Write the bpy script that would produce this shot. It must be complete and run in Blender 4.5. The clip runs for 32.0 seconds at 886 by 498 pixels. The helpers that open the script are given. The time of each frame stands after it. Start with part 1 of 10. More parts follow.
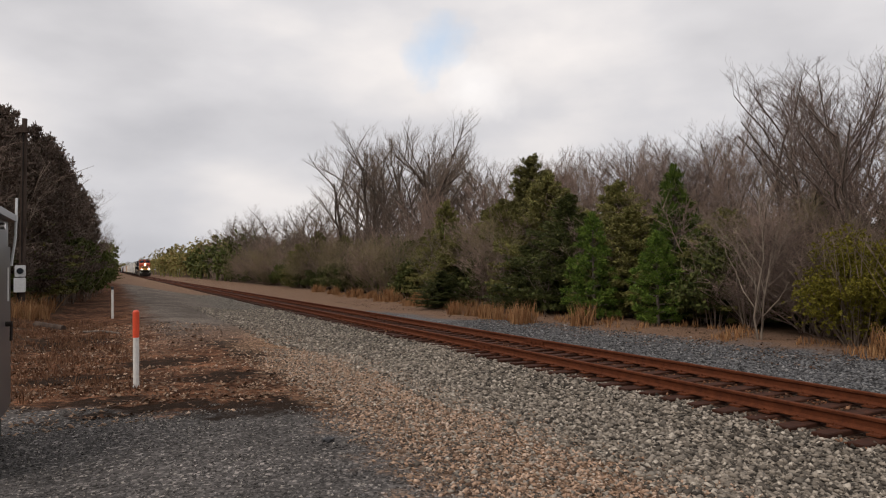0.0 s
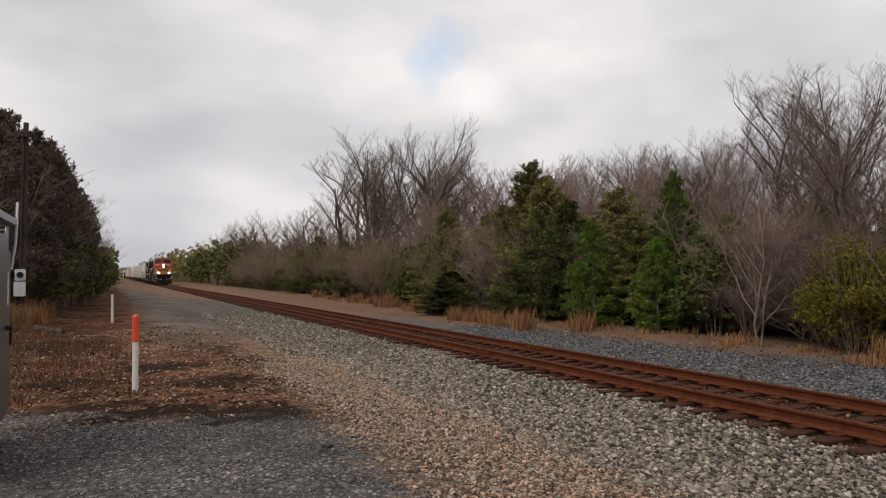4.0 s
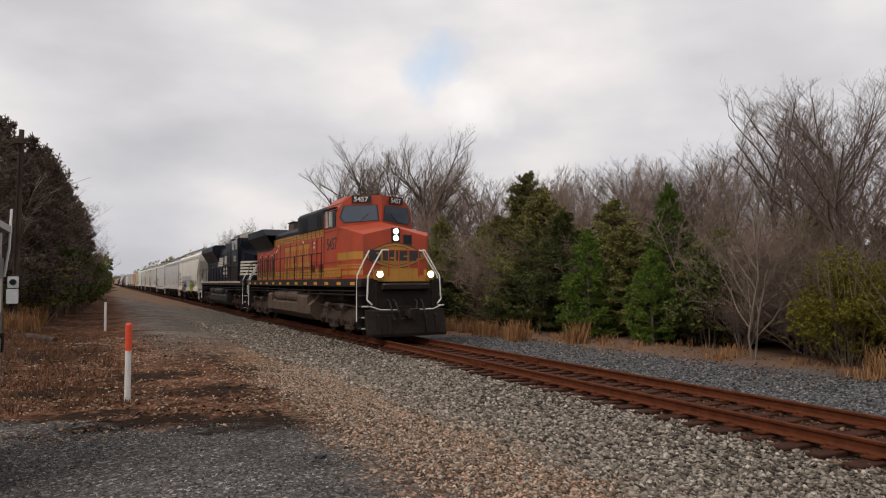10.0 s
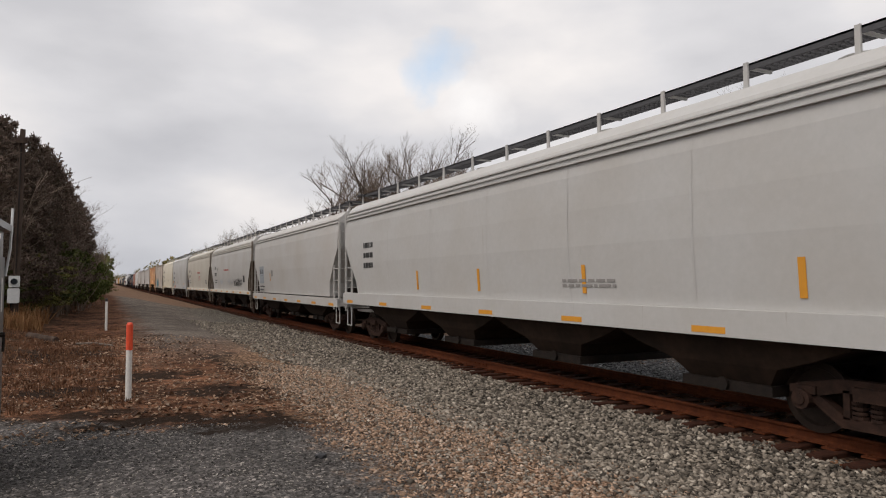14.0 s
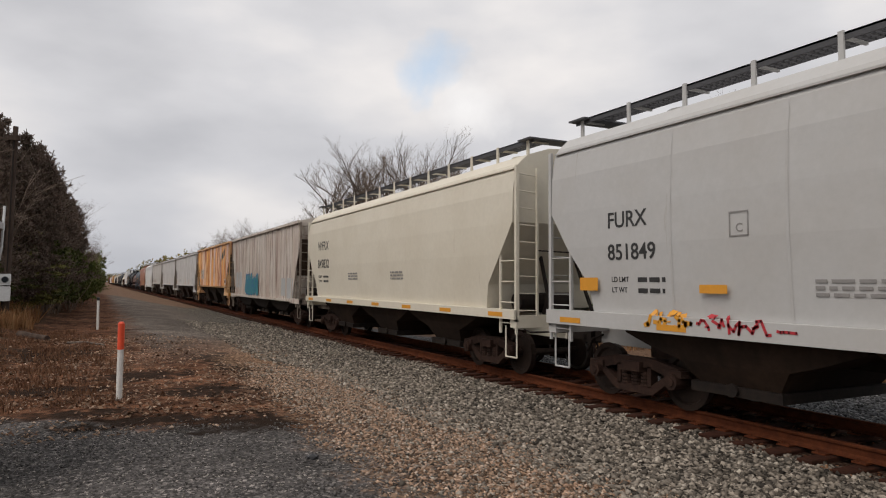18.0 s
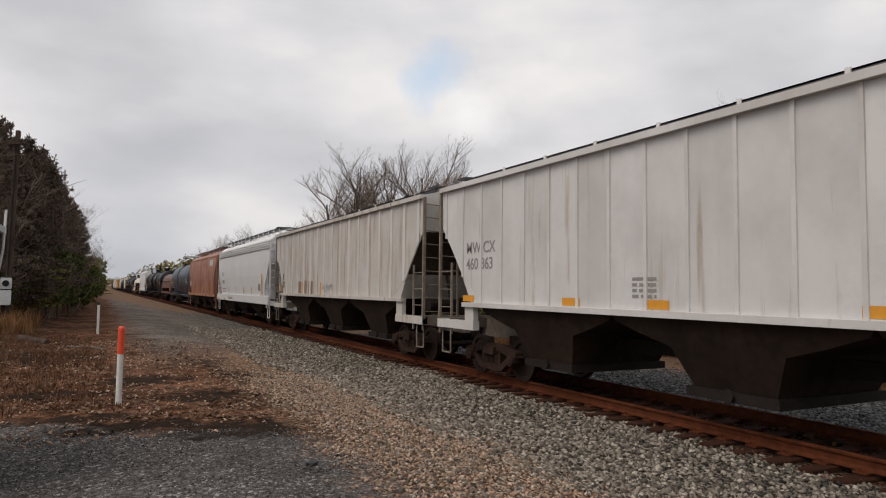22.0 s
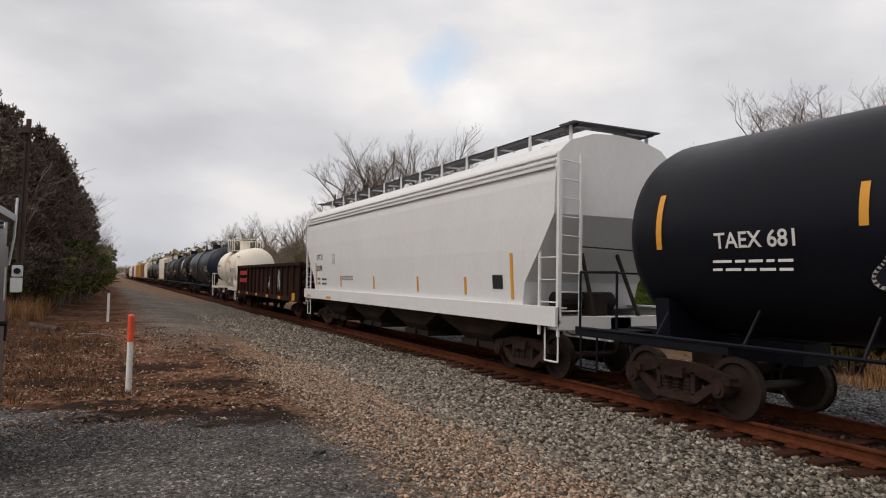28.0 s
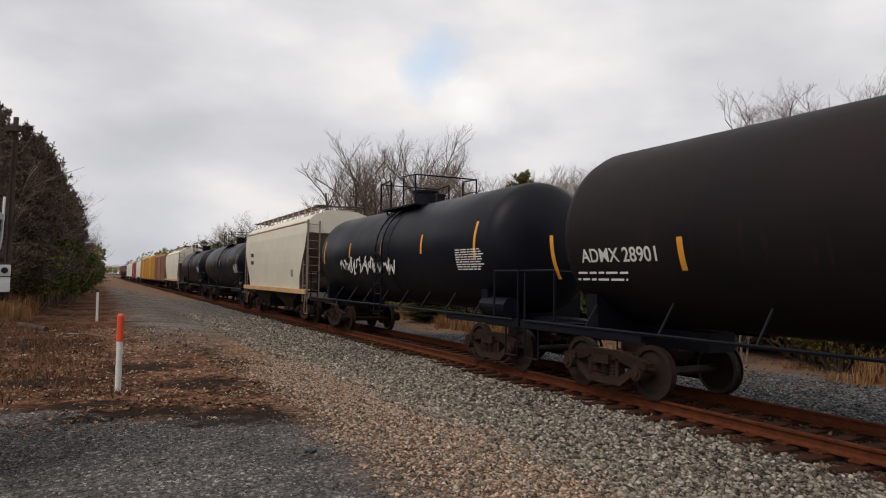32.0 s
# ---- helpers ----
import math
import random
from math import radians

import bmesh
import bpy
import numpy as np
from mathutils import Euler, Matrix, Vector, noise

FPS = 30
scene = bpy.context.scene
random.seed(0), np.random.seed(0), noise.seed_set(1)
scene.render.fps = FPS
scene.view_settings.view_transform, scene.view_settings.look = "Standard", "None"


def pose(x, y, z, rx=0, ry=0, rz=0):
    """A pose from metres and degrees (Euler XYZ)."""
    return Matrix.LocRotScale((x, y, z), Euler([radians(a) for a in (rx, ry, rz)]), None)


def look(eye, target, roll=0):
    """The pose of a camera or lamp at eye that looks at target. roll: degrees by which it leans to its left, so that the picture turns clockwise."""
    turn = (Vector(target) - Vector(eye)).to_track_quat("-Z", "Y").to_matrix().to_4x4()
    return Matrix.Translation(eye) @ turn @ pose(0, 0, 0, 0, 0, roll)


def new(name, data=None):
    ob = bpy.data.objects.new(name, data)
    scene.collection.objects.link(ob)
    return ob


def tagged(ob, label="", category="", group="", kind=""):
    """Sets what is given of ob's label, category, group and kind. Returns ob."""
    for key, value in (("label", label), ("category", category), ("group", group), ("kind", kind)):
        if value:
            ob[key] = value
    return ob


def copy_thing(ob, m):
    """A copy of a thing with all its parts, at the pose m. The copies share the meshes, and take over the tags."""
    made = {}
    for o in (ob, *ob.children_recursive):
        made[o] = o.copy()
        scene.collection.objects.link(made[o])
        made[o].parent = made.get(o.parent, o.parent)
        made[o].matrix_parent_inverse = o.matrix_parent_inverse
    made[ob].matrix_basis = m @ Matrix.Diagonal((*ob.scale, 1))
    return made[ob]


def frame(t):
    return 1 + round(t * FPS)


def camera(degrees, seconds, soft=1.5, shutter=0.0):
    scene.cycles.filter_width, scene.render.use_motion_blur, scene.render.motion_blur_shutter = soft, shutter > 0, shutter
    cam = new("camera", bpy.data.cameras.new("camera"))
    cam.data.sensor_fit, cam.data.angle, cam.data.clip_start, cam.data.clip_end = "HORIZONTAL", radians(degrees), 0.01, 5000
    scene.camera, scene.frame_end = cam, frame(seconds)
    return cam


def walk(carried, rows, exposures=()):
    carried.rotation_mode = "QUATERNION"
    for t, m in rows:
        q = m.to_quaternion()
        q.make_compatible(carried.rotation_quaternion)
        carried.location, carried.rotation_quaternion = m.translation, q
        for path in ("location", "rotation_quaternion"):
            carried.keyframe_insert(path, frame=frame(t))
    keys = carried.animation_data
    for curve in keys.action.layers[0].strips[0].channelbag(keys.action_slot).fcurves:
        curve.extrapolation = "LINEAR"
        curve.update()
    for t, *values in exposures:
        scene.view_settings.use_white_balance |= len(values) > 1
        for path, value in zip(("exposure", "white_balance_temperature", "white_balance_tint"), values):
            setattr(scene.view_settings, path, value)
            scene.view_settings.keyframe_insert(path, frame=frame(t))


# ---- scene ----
EYE = (0.0, 0.0, 1.75)
cam = camera(66.4, 32.0, 1.1)
# seconds, tilt up, lean, turn (degrees); the camera is held at one spot
AIM = [
    (0.0, 1.35, 0.97, -26.13),
    (0.5, 1.78, 1.11, -26.27),
    (1.0, 1.45, 0.85, -26.35),
    (1.5, 1.27, 0.88, -26.49),
    (2.0, 1.21, 0.81, -26.80),
    (2.5, 1.99, 0.92, -26.51),
    (3.0, 2.38, 0.99, -26.38),
    (3.5, 2.09, 0.82, -26.22),
    (5.5, 1.64, 0.69, -26.02),
    (6.0, 1.63, 0.70, -26.07),
    (6.5, 1.76, 0.75, -25.95),
    (7.0, 2.10, 0.74, -25.97),
    (7.5, 1.96, 0.57, -26.10),
    (8.0, 1.90, 0.50, -25.90),
    (8.5, 2.11, 0.54, -26.10),
    (9.0, 2.24, 0.46, -26.46),
    (9.5, 2.34, 0.32, -26.44),
    (10.0, 2.71, 0.30, -26.54),
    (10.5, 2.73, 0.38, -26.65),
    (11.0, 2.83, 0.33, -26.72),
    (11.5, 2.74, 0.16, -26.63),
    (12.0, 2.76, 0.32, -26.78),
    (12.5, 2.55, 0.32, -26.62),
    (13.0, 2.83, 0.24, -26.47),
    (13.5, 2.73, 0.26, -26.37),
    (15.5, 2.88, -0.03, -27.18),
    (16.0, 3.18, -0.09, -27.22),
    (16.5, 3.07, -0.19, -27.10),
    (17.0, 2.95, -0.06, -27.30),
    (17.5, 2.88, -0.15, -27.00),
    (18.0, 2.87, -0.29, -27.02),
    (18.5, 2.90, -0.11, -26.99),
    (19.0, 2.74, -0.33, -27.24),
    (19.5, 2.46, -0.50, -27.38),
    (20.0, 2.86, -0.59, -26.79),
    (20.5, 2.63, -0.85, -27.13),
    (21.0, 2.61, -0.62, -26.97),
    (21.5, 3.13, -0.51, -26.12),
    (22.0, 3.42, -0.65, -26.97),
    (22.5, 3.19, -0.51, -26.92),
    (23.0, 2.86, -0.46, -27.01),
    (23.5, 2.72, -0.63, -27.00),
    (24.0, 2.43, -0.72, -26.87),
    (24.5, 2.31, -0.88, -26.78),
    (25.0, 2.79, -0.57, -26.53),
    (25.5, 2.55, -0.49, -26.54),
    (27.5, 2.66, -0.76, -26.32),
    (28.0, 2.59, -1.02, -26.31),
    (28.5, 2.24, -0.92, -26.27),
    (29.0, 2.25, -1.02, -26.22),
    (29.5, 2.36, -0.83, -25.62),
    (30.0, 2.56, -0.92, -26.03),
    (30.5, 2.48, -0.96, -25.78),
    (31.0, 2.53, -0.80, -25.76),
    (31.5, 2.75, -1.23, -26.22),
    (32.0, 2.48, -0.89, -27.06),
    ]
# seconds, stops, white balance: the camera darkens a little while pale wagons fill its view
EXPOSURE = [(0.0, 0.0, 6600, 12), (10.0, 0.0, 6600, 12), (11.0, 0.02, 6550, 11.5), (13.3, 0.04, 6550, 11.5), (15.5, -0.06, 6500, 11), (24.2, -0.07, 6500, 11), (25.0, 0.02, 6500, 11), (28.2, 0.02, 6520, 11), (29.0, -0.04, 6520, 11), (30.4, -0.03, 6520, 11), (31.0, 0.02, 6500, 11), (32.0, 0.02, 6500, 11)]
walk(cam, [(t, pose(*EYE, 90 + up, lean, turn)) for t, up, lean, turn in AIM], EXPOSURE)

# ---- world and light ----
world = bpy.data.worlds.new("sky")
scene.world = world
world.use_nodes = True
wn, wl = world.node_tree.nodes, world.node_tree.links
wn.clear()
SUN_EL, SUN_AZ = 53.0, 252.0
sky = wn.new("ShaderNodeTexSky")
sky.sky_type, sky.sun_disc = "NISHITA", False
sky.sun_elevation, sky.sun_rotation = radians(SUN_EL), radians(SUN_AZ)
tc = wn.new("ShaderNodeTexCoord")
mp = wn.new("ShaderNodeMapping")
mp.inputs["Scale"].default_value = (1.5, 1.5, 3.4)
mp.inputs["Location"].default_value = (0.35, 0.1, 0.0)
wl.new(tc.outputs["Generated"], mp.inputs["Vector"])
n1 = wn.new("ShaderNodeTexNoise")
n1.inputs["Scale"].default_value, n1.inputs["Detail"].default_value, n1.inputs["Roughness"].default_value = 1.9, 7.0, 0.45
wl.new(mp.outputs[0], n1.inputs["Vector"])
cr = wn.new("ShaderNodeValToRGB")
cr.color_ramp.elements[0].position, cr.color_ramp.elements[0].color = 0.34, (0.57, 0.575, 0.60, 1)
cr.color_ramp.elements[1].position, cr.color_ramp.elements[1].color = 0.68, (0.93, 0.90, 0.875, 1)
mid = cr.color_ramp.elements.new(0.5)
mid.color = (0.71, 0.71, 0.728, 1)
wl.new(n1.outputs["Fac"], cr.inputs["Fac"])
bg_sky, bg_cloud, addsh, out = (wn.new("ShaderNodeBackground"), wn.new("ShaderNodeBackground"),
                                wn.new("ShaderNodeMixShader"), wn.new("ShaderNodeOutputWorld"))
bg_sky.inputs["Strength"].default_value = 0.15
bg_cloud.inputs["Strength"].default_value = 1.0
wl.new(sky.outputs[0], bg_sky.inputs["Color"])
thin = wn.new("ShaderNodeMix")
thin.data_type = "RGBA"
thin.inputs[6].default_value = (0.58, 0.77, 0.97, 1)
# the cloud is thicker and greyer low down
sepz = wn.new("ShaderNodeSeparateXYZ")
wl.new(tc.outputs["Generated"], sepz.inputs[0])
low = wn.new("ShaderNodeMapRange")
low.inputs["From Max"].default_value, low.inputs["To Min"].default_value = 0.30, 0.0
wl.new(sepz.outputs[2], low.inputs["Value"])
veil = wn.new("ShaderNodeValToRGB")
veil.color_ramp.elements[0].color, veil.color_ramp.elements[1].color = (0.83, 0.845, 0.87, 1), (1.04, 1.035, 1.03, 1)
wl.new(low.outputs[0], veil.inputs["Fac"])
tint = wn.new("ShaderNodeMix")
tint.data_type, tint.blend_type = "RGBA", "MULTIPLY"
tint.inputs[0].default_value = 1.0
wl.new(cr.outputs[0], tint.inputs[6])
wl.new(veil.outputs[0], tint.inputs[7])
# a bright white edge beside the gap
n3 = wn.new("ShaderNodeTexNoise")
n3.inputs["Scale"].default_value, n3.inputs["Detail"].default_value = 14.0, 4.0
wl.new(tc.outputs["Generated"], n3.inputs["Vector"])
rim = wn.new("ShaderNodeVectorMath")
rim.operation, rim.inputs[1].default_value = "DISTANCE", (0.470, 0.845, 0.255)
wl.new(tc.outputs["Generated"], rim.inputs[0])
rm = wn.new("ShaderNodeMath")
rm.operation, rm.inputs[1].default_value = "MULTIPLY_ADD", 9.0
wl.new(rim.outputs["Value"], rm.inputs[0])
wl.new(n3.outputs["Fac"], rm.inputs[2])
rr3 = wn.new("ShaderNodeMapRange")
rr3.inputs["From Min"].default_value, rr3.inputs["From Max"].default_value = 0.55, 1.05
rr3.inputs["To Min"].default_value, rr3.inputs["To Max"].default_value = 0.85, 0.0
wl.new(rm.outputs[0], rr3.inputs["Value"])
lit = wn.new("ShaderNodeMix")
lit.data_type = "RGBA"
lit.inputs[7].default_value = (1.0, 0.985, 0.97, 1)
wl.new(rr3.outputs[0], lit.inputs[0])
wl.new(tint.outputs[2], lit.inputs[6])
wl.new(lit.outputs[2], thin.inputs[7])
wl.new(thin.outputs[2], bg_cloud.inputs["Color"])
# thin cloud, with one small ragged gap of blue over the wood
n2 = wn.new("ShaderNodeTexNoise")
n2.inputs["Scale"].default_value, n2.inputs["Detail"].default_value = 9.0, 5.0
wl.new(tc.outputs["Generated"], n2.inputs["Vector"])
gap = wn.new("ShaderNodeVectorMath")
gap.operation = "DISTANCE"
gap.inputs[1].default_value = (0.424, 0.858, 0.308)
wl.new(tc.outputs["Generated"], gap.inputs[0])
gm = wn.new("ShaderNodeMath")
gm.operation, gm.inputs[1].default_value = "MULTIPLY_ADD", 5.2
wl.new(gap.outputs["Value"], gm.inputs[0])
wl.new(n2.outputs["Fac"], gm.inputs[2])
cr2 = wn.new("ShaderNodeValToRGB")
cr2.color_ramp.elements[0].position, cr2.color_ramp.elements[0].color = 0.44, (0.30, 0.30, 0.30, 1)
cr2.color_ramp.elements[1].position, cr2.color_ramp.elements[1].color = 0.74, (1, 1, 1, 1)
wl.new(gm.outputs[0], cr2.inputs["Fac"])
wl.new(cr2.outputs[0], thin.inputs[0])
share = wn.new("ShaderNodeMapRange")
share.inputs["To Min"].default_value = 0.7
wl.new(cr2.outputs[0], share.inputs["Value"])
wl.new(share.outputs[0], addsh.inputs["Fac"])
wl.new(bg_sky.outputs[0], addsh.inputs[1])
wl.new(bg_cloud.outputs[0], addsh.inputs[2])
wl.new(addsh.outputs[0], out.inputs["Surface"])

sun = new("sun", bpy.data.lights.new("sun", "SUN"))
sun.data.energy, sun.data.angle, sun.data.color = 1.75, radians(35), (1.0, 0.91, 0.83)
sa = radians(SUN_AZ)
sun_from = Vector((math.sin(sa) * math.cos(radians(SUN_EL)), math.cos(sa) * math.cos(radians(SUN_EL)), math.sin(radians(SUN_EL))))
sun.matrix_world = look(sun_from * 100, (0, 0, 0))

# ---- materials ----
MATS = {}


def nodes_of(name):
    m = bpy.data.materials.new(name)
    m.use_nodes = True
    nt = m.node_tree
    return m, nt, nt.nodes["Principled BSDF"]


def tex(nt, kind, scale, vec=None, detail=4.0, rough=0.55):
    n = nt.nodes.new(kind)
    n.inputs["Scale"].default_value = scale
    if kind == "ShaderNodeTexNoise":
        n.inputs["Detail"].default_value, n.inputs["Roughness"].default_value = detail, rough
    if vec is not None:
        nt.links.new(vec, n.inputs["Vector"])
    return n


def coords(nt, scale=(1, 1, 1), which="Object", rand=False):
    t = nt.nodes.new("ShaderNodeTexCoord")
    p = nt.nodes.new("ShaderNodeMapping")
    p.inputs["Scale"].default_value = scale
    src = t.outputs[which]
    if rand:
        oi = nt.nodes.new("ShaderNodeObjectInfo")
        ad = nt.nodes.new("ShaderNodeVectorMath")
        sc = nt.nodes.new("ShaderNodeMath")
        sc.operation, sc.inputs[1].default_value = "MULTIPLY", 61.0
        nt.links.new(oi.outputs["Random"], sc.inputs[0])
        nt.links.new(src, ad.inputs[0])
        nt.links.new(sc.outputs[0], ad.inputs[1])
        src = ad.outputs[0]
    nt.links.new(src, p.inputs["Vector"])
    return p.outputs[0]


def ramp(nt, fac, stops):
    r = nt.nodes.new("ShaderNodeValToRGB")
    e = r.color_ramp.elements
    while len(e) < len(stops):
        e.new(0.5)
    for el, (pos, col) in zip(e, stops):
        el.position = pos
        el.color = (*col, 1) if len(col) == 3 else col
    nt.links.new(fac, r.inputs["Fac"])
    return r.outputs["Color"]


def mix(nt, fac, a, b, mode="MIX"):
    m = nt.nodes.new("ShaderNodeMix")
    m.data_type, m.blend_type = "RGBA", mode
    for sock, v in ((m.inputs[0], fac), (m.inputs[6], a), (m.inputs[7], b)):
        if isinstance(v, (int, float)):
            sock.default_value = v
        elif isinstance(v, tuple):
            sock.default_value = (*v, 1)
        else:
            nt.links.new(v, sock)
    return m.outputs[2]


def bump(nt, bsdf, height, strength=0.3, dist=0.01):
    b = nt.nodes.new("ShaderNodeBump")
    b.inputs["Strength"].default_value, b.inputs["Distance"].default_value = strength, dist
    nt.links.new(height, b.inputs["Height"])
    nt.links.new(b.outputs[0], bsdf.inputs["Normal"])


def tone(c, f):
    return tuple(min(1.0, x * f) for x in c)


def plain(name, col, rough=0.6, metal=0.0, grain=18.0, amount=0.25, bumpy=0.15):
    """A painted, rubbed or dusty surface: two scales of variation in colour and a fine relief."""
    if name in MATS:
        return MATS[name]
    m, nt, b = nodes_of(name)
    v = coords(nt)
    a = tex(nt, "ShaderNodeTexNoise", grain, v, 5)
    c = tex(nt, "ShaderNodeTexNoise", 1.3, v, 4)
    col1 = mix(nt, a.outputs["Fac"], tone(col, 1 - amount), tone(col, 1 + amount))
    col2 = mix(nt, ramp(nt, c.outputs["Fac"], [(0.35, (0.75, 0.74, 0.72)), (0.65, (1, 1, 1))]), tone(col, 0.72), col1)
    nt.links.new(col2, b.inputs["Base Color"])
    b.inputs["Roughness"].default_value, b.inputs["Metallic"].default_value = rough, metal
    if bumpy:
        bump(nt, b, a.outputs["Fac"], bumpy, 0.004)
    MATS[name] = m
    return m


def car_paint(name, col, rust=0.2, rustcol=(0.16, 0.06, 0.03), dirt=(0.20, 0.17, 0.14), grime=0.35, rough=0.5, streak=1.0, spec=0.5, vary=None):
    """Weathered wagon paint: vertical rust streaks, blotches, road dirt in patches."""
    if name in MATS:
        return MATS[name]
    m, nt, b = nodes_of(name)
    vs = coords(nt, (1.0, 2.2 * streak, 0.16), rand=True)
    vb = coords(nt, (1, 1, 1), rand=True)
    s = tex(nt, "ShaderNodeTexNoise", 2.2, vs, 6, 0.6)
    bl = tex(nt, "ShaderNodeTexNoise", 0.55, vb, 5, 0.6)
    fine = tex(nt, "ShaderNodeTexNoise", 9.0, vb, 5, 0.65)
    lo = 0.72 - 0.42 * rust
    f1 = ramp(nt, s.outputs["Fac"], [(lo, (0, 0, 0)), (min(lo + 0.05, 0.95), (0.45, 0.45, 0.45)), (min(lo + 0.15, 0.98), (1, 1, 1))])
    f2 = ramp(nt, bl.outputs["Fac"], [(0.40, (0, 0, 0)), (0.72, (1, 1, 1))])
    base = mix(nt, fine.outputs["Fac"], tone(col, 0.90), tone(col, 1.08))
    if vary:
        oi = nt.nodes.new("ShaderNodeObjectInfo")
        own = ramp(nt, oi.outputs["Random"], [(i / (len(vary) - 1), k) for i, k in enumerate(vary)])
        fade = tex(nt, "ShaderNodeTexNoise", 1.1, vs, 4)
        base = mix(nt, ramp(nt, fade.outputs["Fac"], [(0.35, (0.25, 0.25, 0.25)), (0.65, (1, 1, 1))]), base, own)
    g = mix(nt, grime, (0, 0, 0), f2)
    base = mix(nt, g, base, dirt)
    rf = mix(nt, 1.0, f1, mix(nt, 0.7, fine.outputs["Color"], (0.95, 0.95, 0.95)), "MULTIPLY")
    base = mix(nt, rf, base, mix(nt, fine.outputs["Fac"], tone(rustcol, 0.6), tone(rustcol, 1.5)))
    nt.links.new(base, b.inputs["Base Color"])
    rr = nt.nodes.new("ShaderNodeMapRange")
    rr.inputs["To Min"].default_value, rr.inputs["To Max"].default_value = rough - 0.1, rough + 0.3
    nt.links.new(bl.outputs["Fac"], rr.inputs["Value"])
    nt.links.new(rr.outputs[0], b.inputs["Roughness"])
    b.inputs["Specular IOR Level"].default_value = spec
    bump(nt, b, bl.outputs["Fac"], 0.15, 0.03)
    MATS[name] = m
    return m


def rust_sheet(name):
    """Pale old paint gone to rust: each sheet its own tint, amber runs down it, pale washed lanes, deep red-brown blotches."""
    m, nt, b = nodes_of(name)
    vs = coords(nt, (1.0, 3.2, 0.10), rand=True)
    vw = coords(nt, (1.0, 1.7, 0.05), rand=True)
    vb = coords(nt, (1, 1.1, 0.42), rand=True)
    oi = nt.nodes.new("ShaderNodeObjectInfo")
    tints = [(0.88, 0.74, 0.66), (0.84, 0.42, 0.13), (0.88, 0.62, 0.42), (0.56, 0.26, 0.17), (0.86, 0.52, 0.17), (0.70, 0.58, 0.58), (0.88, 0.46, 0.14)]
    base = ramp(nt, oi.outputs["Random"], [(i / 7, c) for i, c in enumerate(tints)])
    base.node.color_ramp.interpolation = "CONSTANT"
    runs = tex(nt, "ShaderNodeTexNoise", 2.4, vs, 6, 0.65)
    wash = tex(nt, "ShaderNodeTexNoise", 2.0, vw, 4, 0.6)
    blots = tex(nt, "ShaderNodeTexNoise", 0.9, vb, 7, 0.68)
    fine = tex(nt, "ShaderNodeTexNoise", 11.0, vb, 5, 0.65)
    c = mix(nt, ramp(nt, wash.outputs["Fac"], [(0.52, (0, 0, 0)), (0.66, (0.75, 0.75, 0.75))]), base, (0.90, 0.82, 0.74))
    c = mix(nt, ramp(nt, runs.outputs["Fac"], [(0.50, (0, 0, 0)), (0.62, (0.8, 0.8, 0.8))]), c, (0.72, 0.27, 0.055))
    c = mix(nt, ramp(nt, blots.outputs["Fac"], [(0.50, (0, 0, 0)), (0.60, (0.85, 0.85, 0.85))]), c, (0.33, 0.085, 0.026))
    c = mix(nt, fine.outputs["Fac"], mix(nt, 0.18, c, (0.40, 0.15, 0.05)), c)
    nt.links.new(c, b.inputs["Base Color"])
    b.inputs["Roughness"].default_value = 0.7
    b.inputs["Specular IOR Level"].default_value = 0.3
    bump(nt, b, blots.outputs["Fac"], 0.2, 0.03)
    MATS[name] = m
    return m


def glow(name, col, power):
    if name in MATS:
        return MATS[name]
    m, nt, b = nodes_of(name)
    b.inputs["Base Color"].default_value = (*col, 1)
    b.inputs["Emission Color"].default_value = (*col, 1)
    b.inputs["Emission Strength"].default_value = power
    MATS[name] = m
    return m


def stone_mat(name, cols, rough=0.9):
    """Loose stones: each island its own shade."""
    m, nt, b = nodes_of(name)
    g = nt.nodes.new("ShaderNodeNewGeometry")
    k = len(cols)
    c = ramp(nt, g.outputs["Random Per Island"], [(i / (k - 1), cc) for i, cc in enumerate(cols)])
    v = coords(nt, which="Object")
    n = tex(nt, "ShaderNodeTexNoise", 60, v, 4)
    c2 = mix(nt, n.outputs["Fac"], c, mix(nt, 0.45, c, (0.03, 0.028, 0.025)))
    nt.links.new(c2, b.inputs["Base Color"])
    b.inputs["Roughness"].default_value = rough
    b.inputs["Specular IOR Level"].default_value = 0.15
    MATS[name] = m
    return m


# wet, dark patches of mud: middle and half-widths
BLOTS = ((1.80, 8.75, 1.0, 0.62), (2.65, 16.0, 0.6, 2.6), (0.5, 9.35, 1.0, 0.35), (1.7, 11.6, 0.9, 0.7), (-0.6, 12.5, 0.8, 0.5), (0.9, 13.8, 0.9, 0.6), (-1.2, 19.0, 1.2, 1.6), (-0.3, 10.2, 0.9, 0.3))


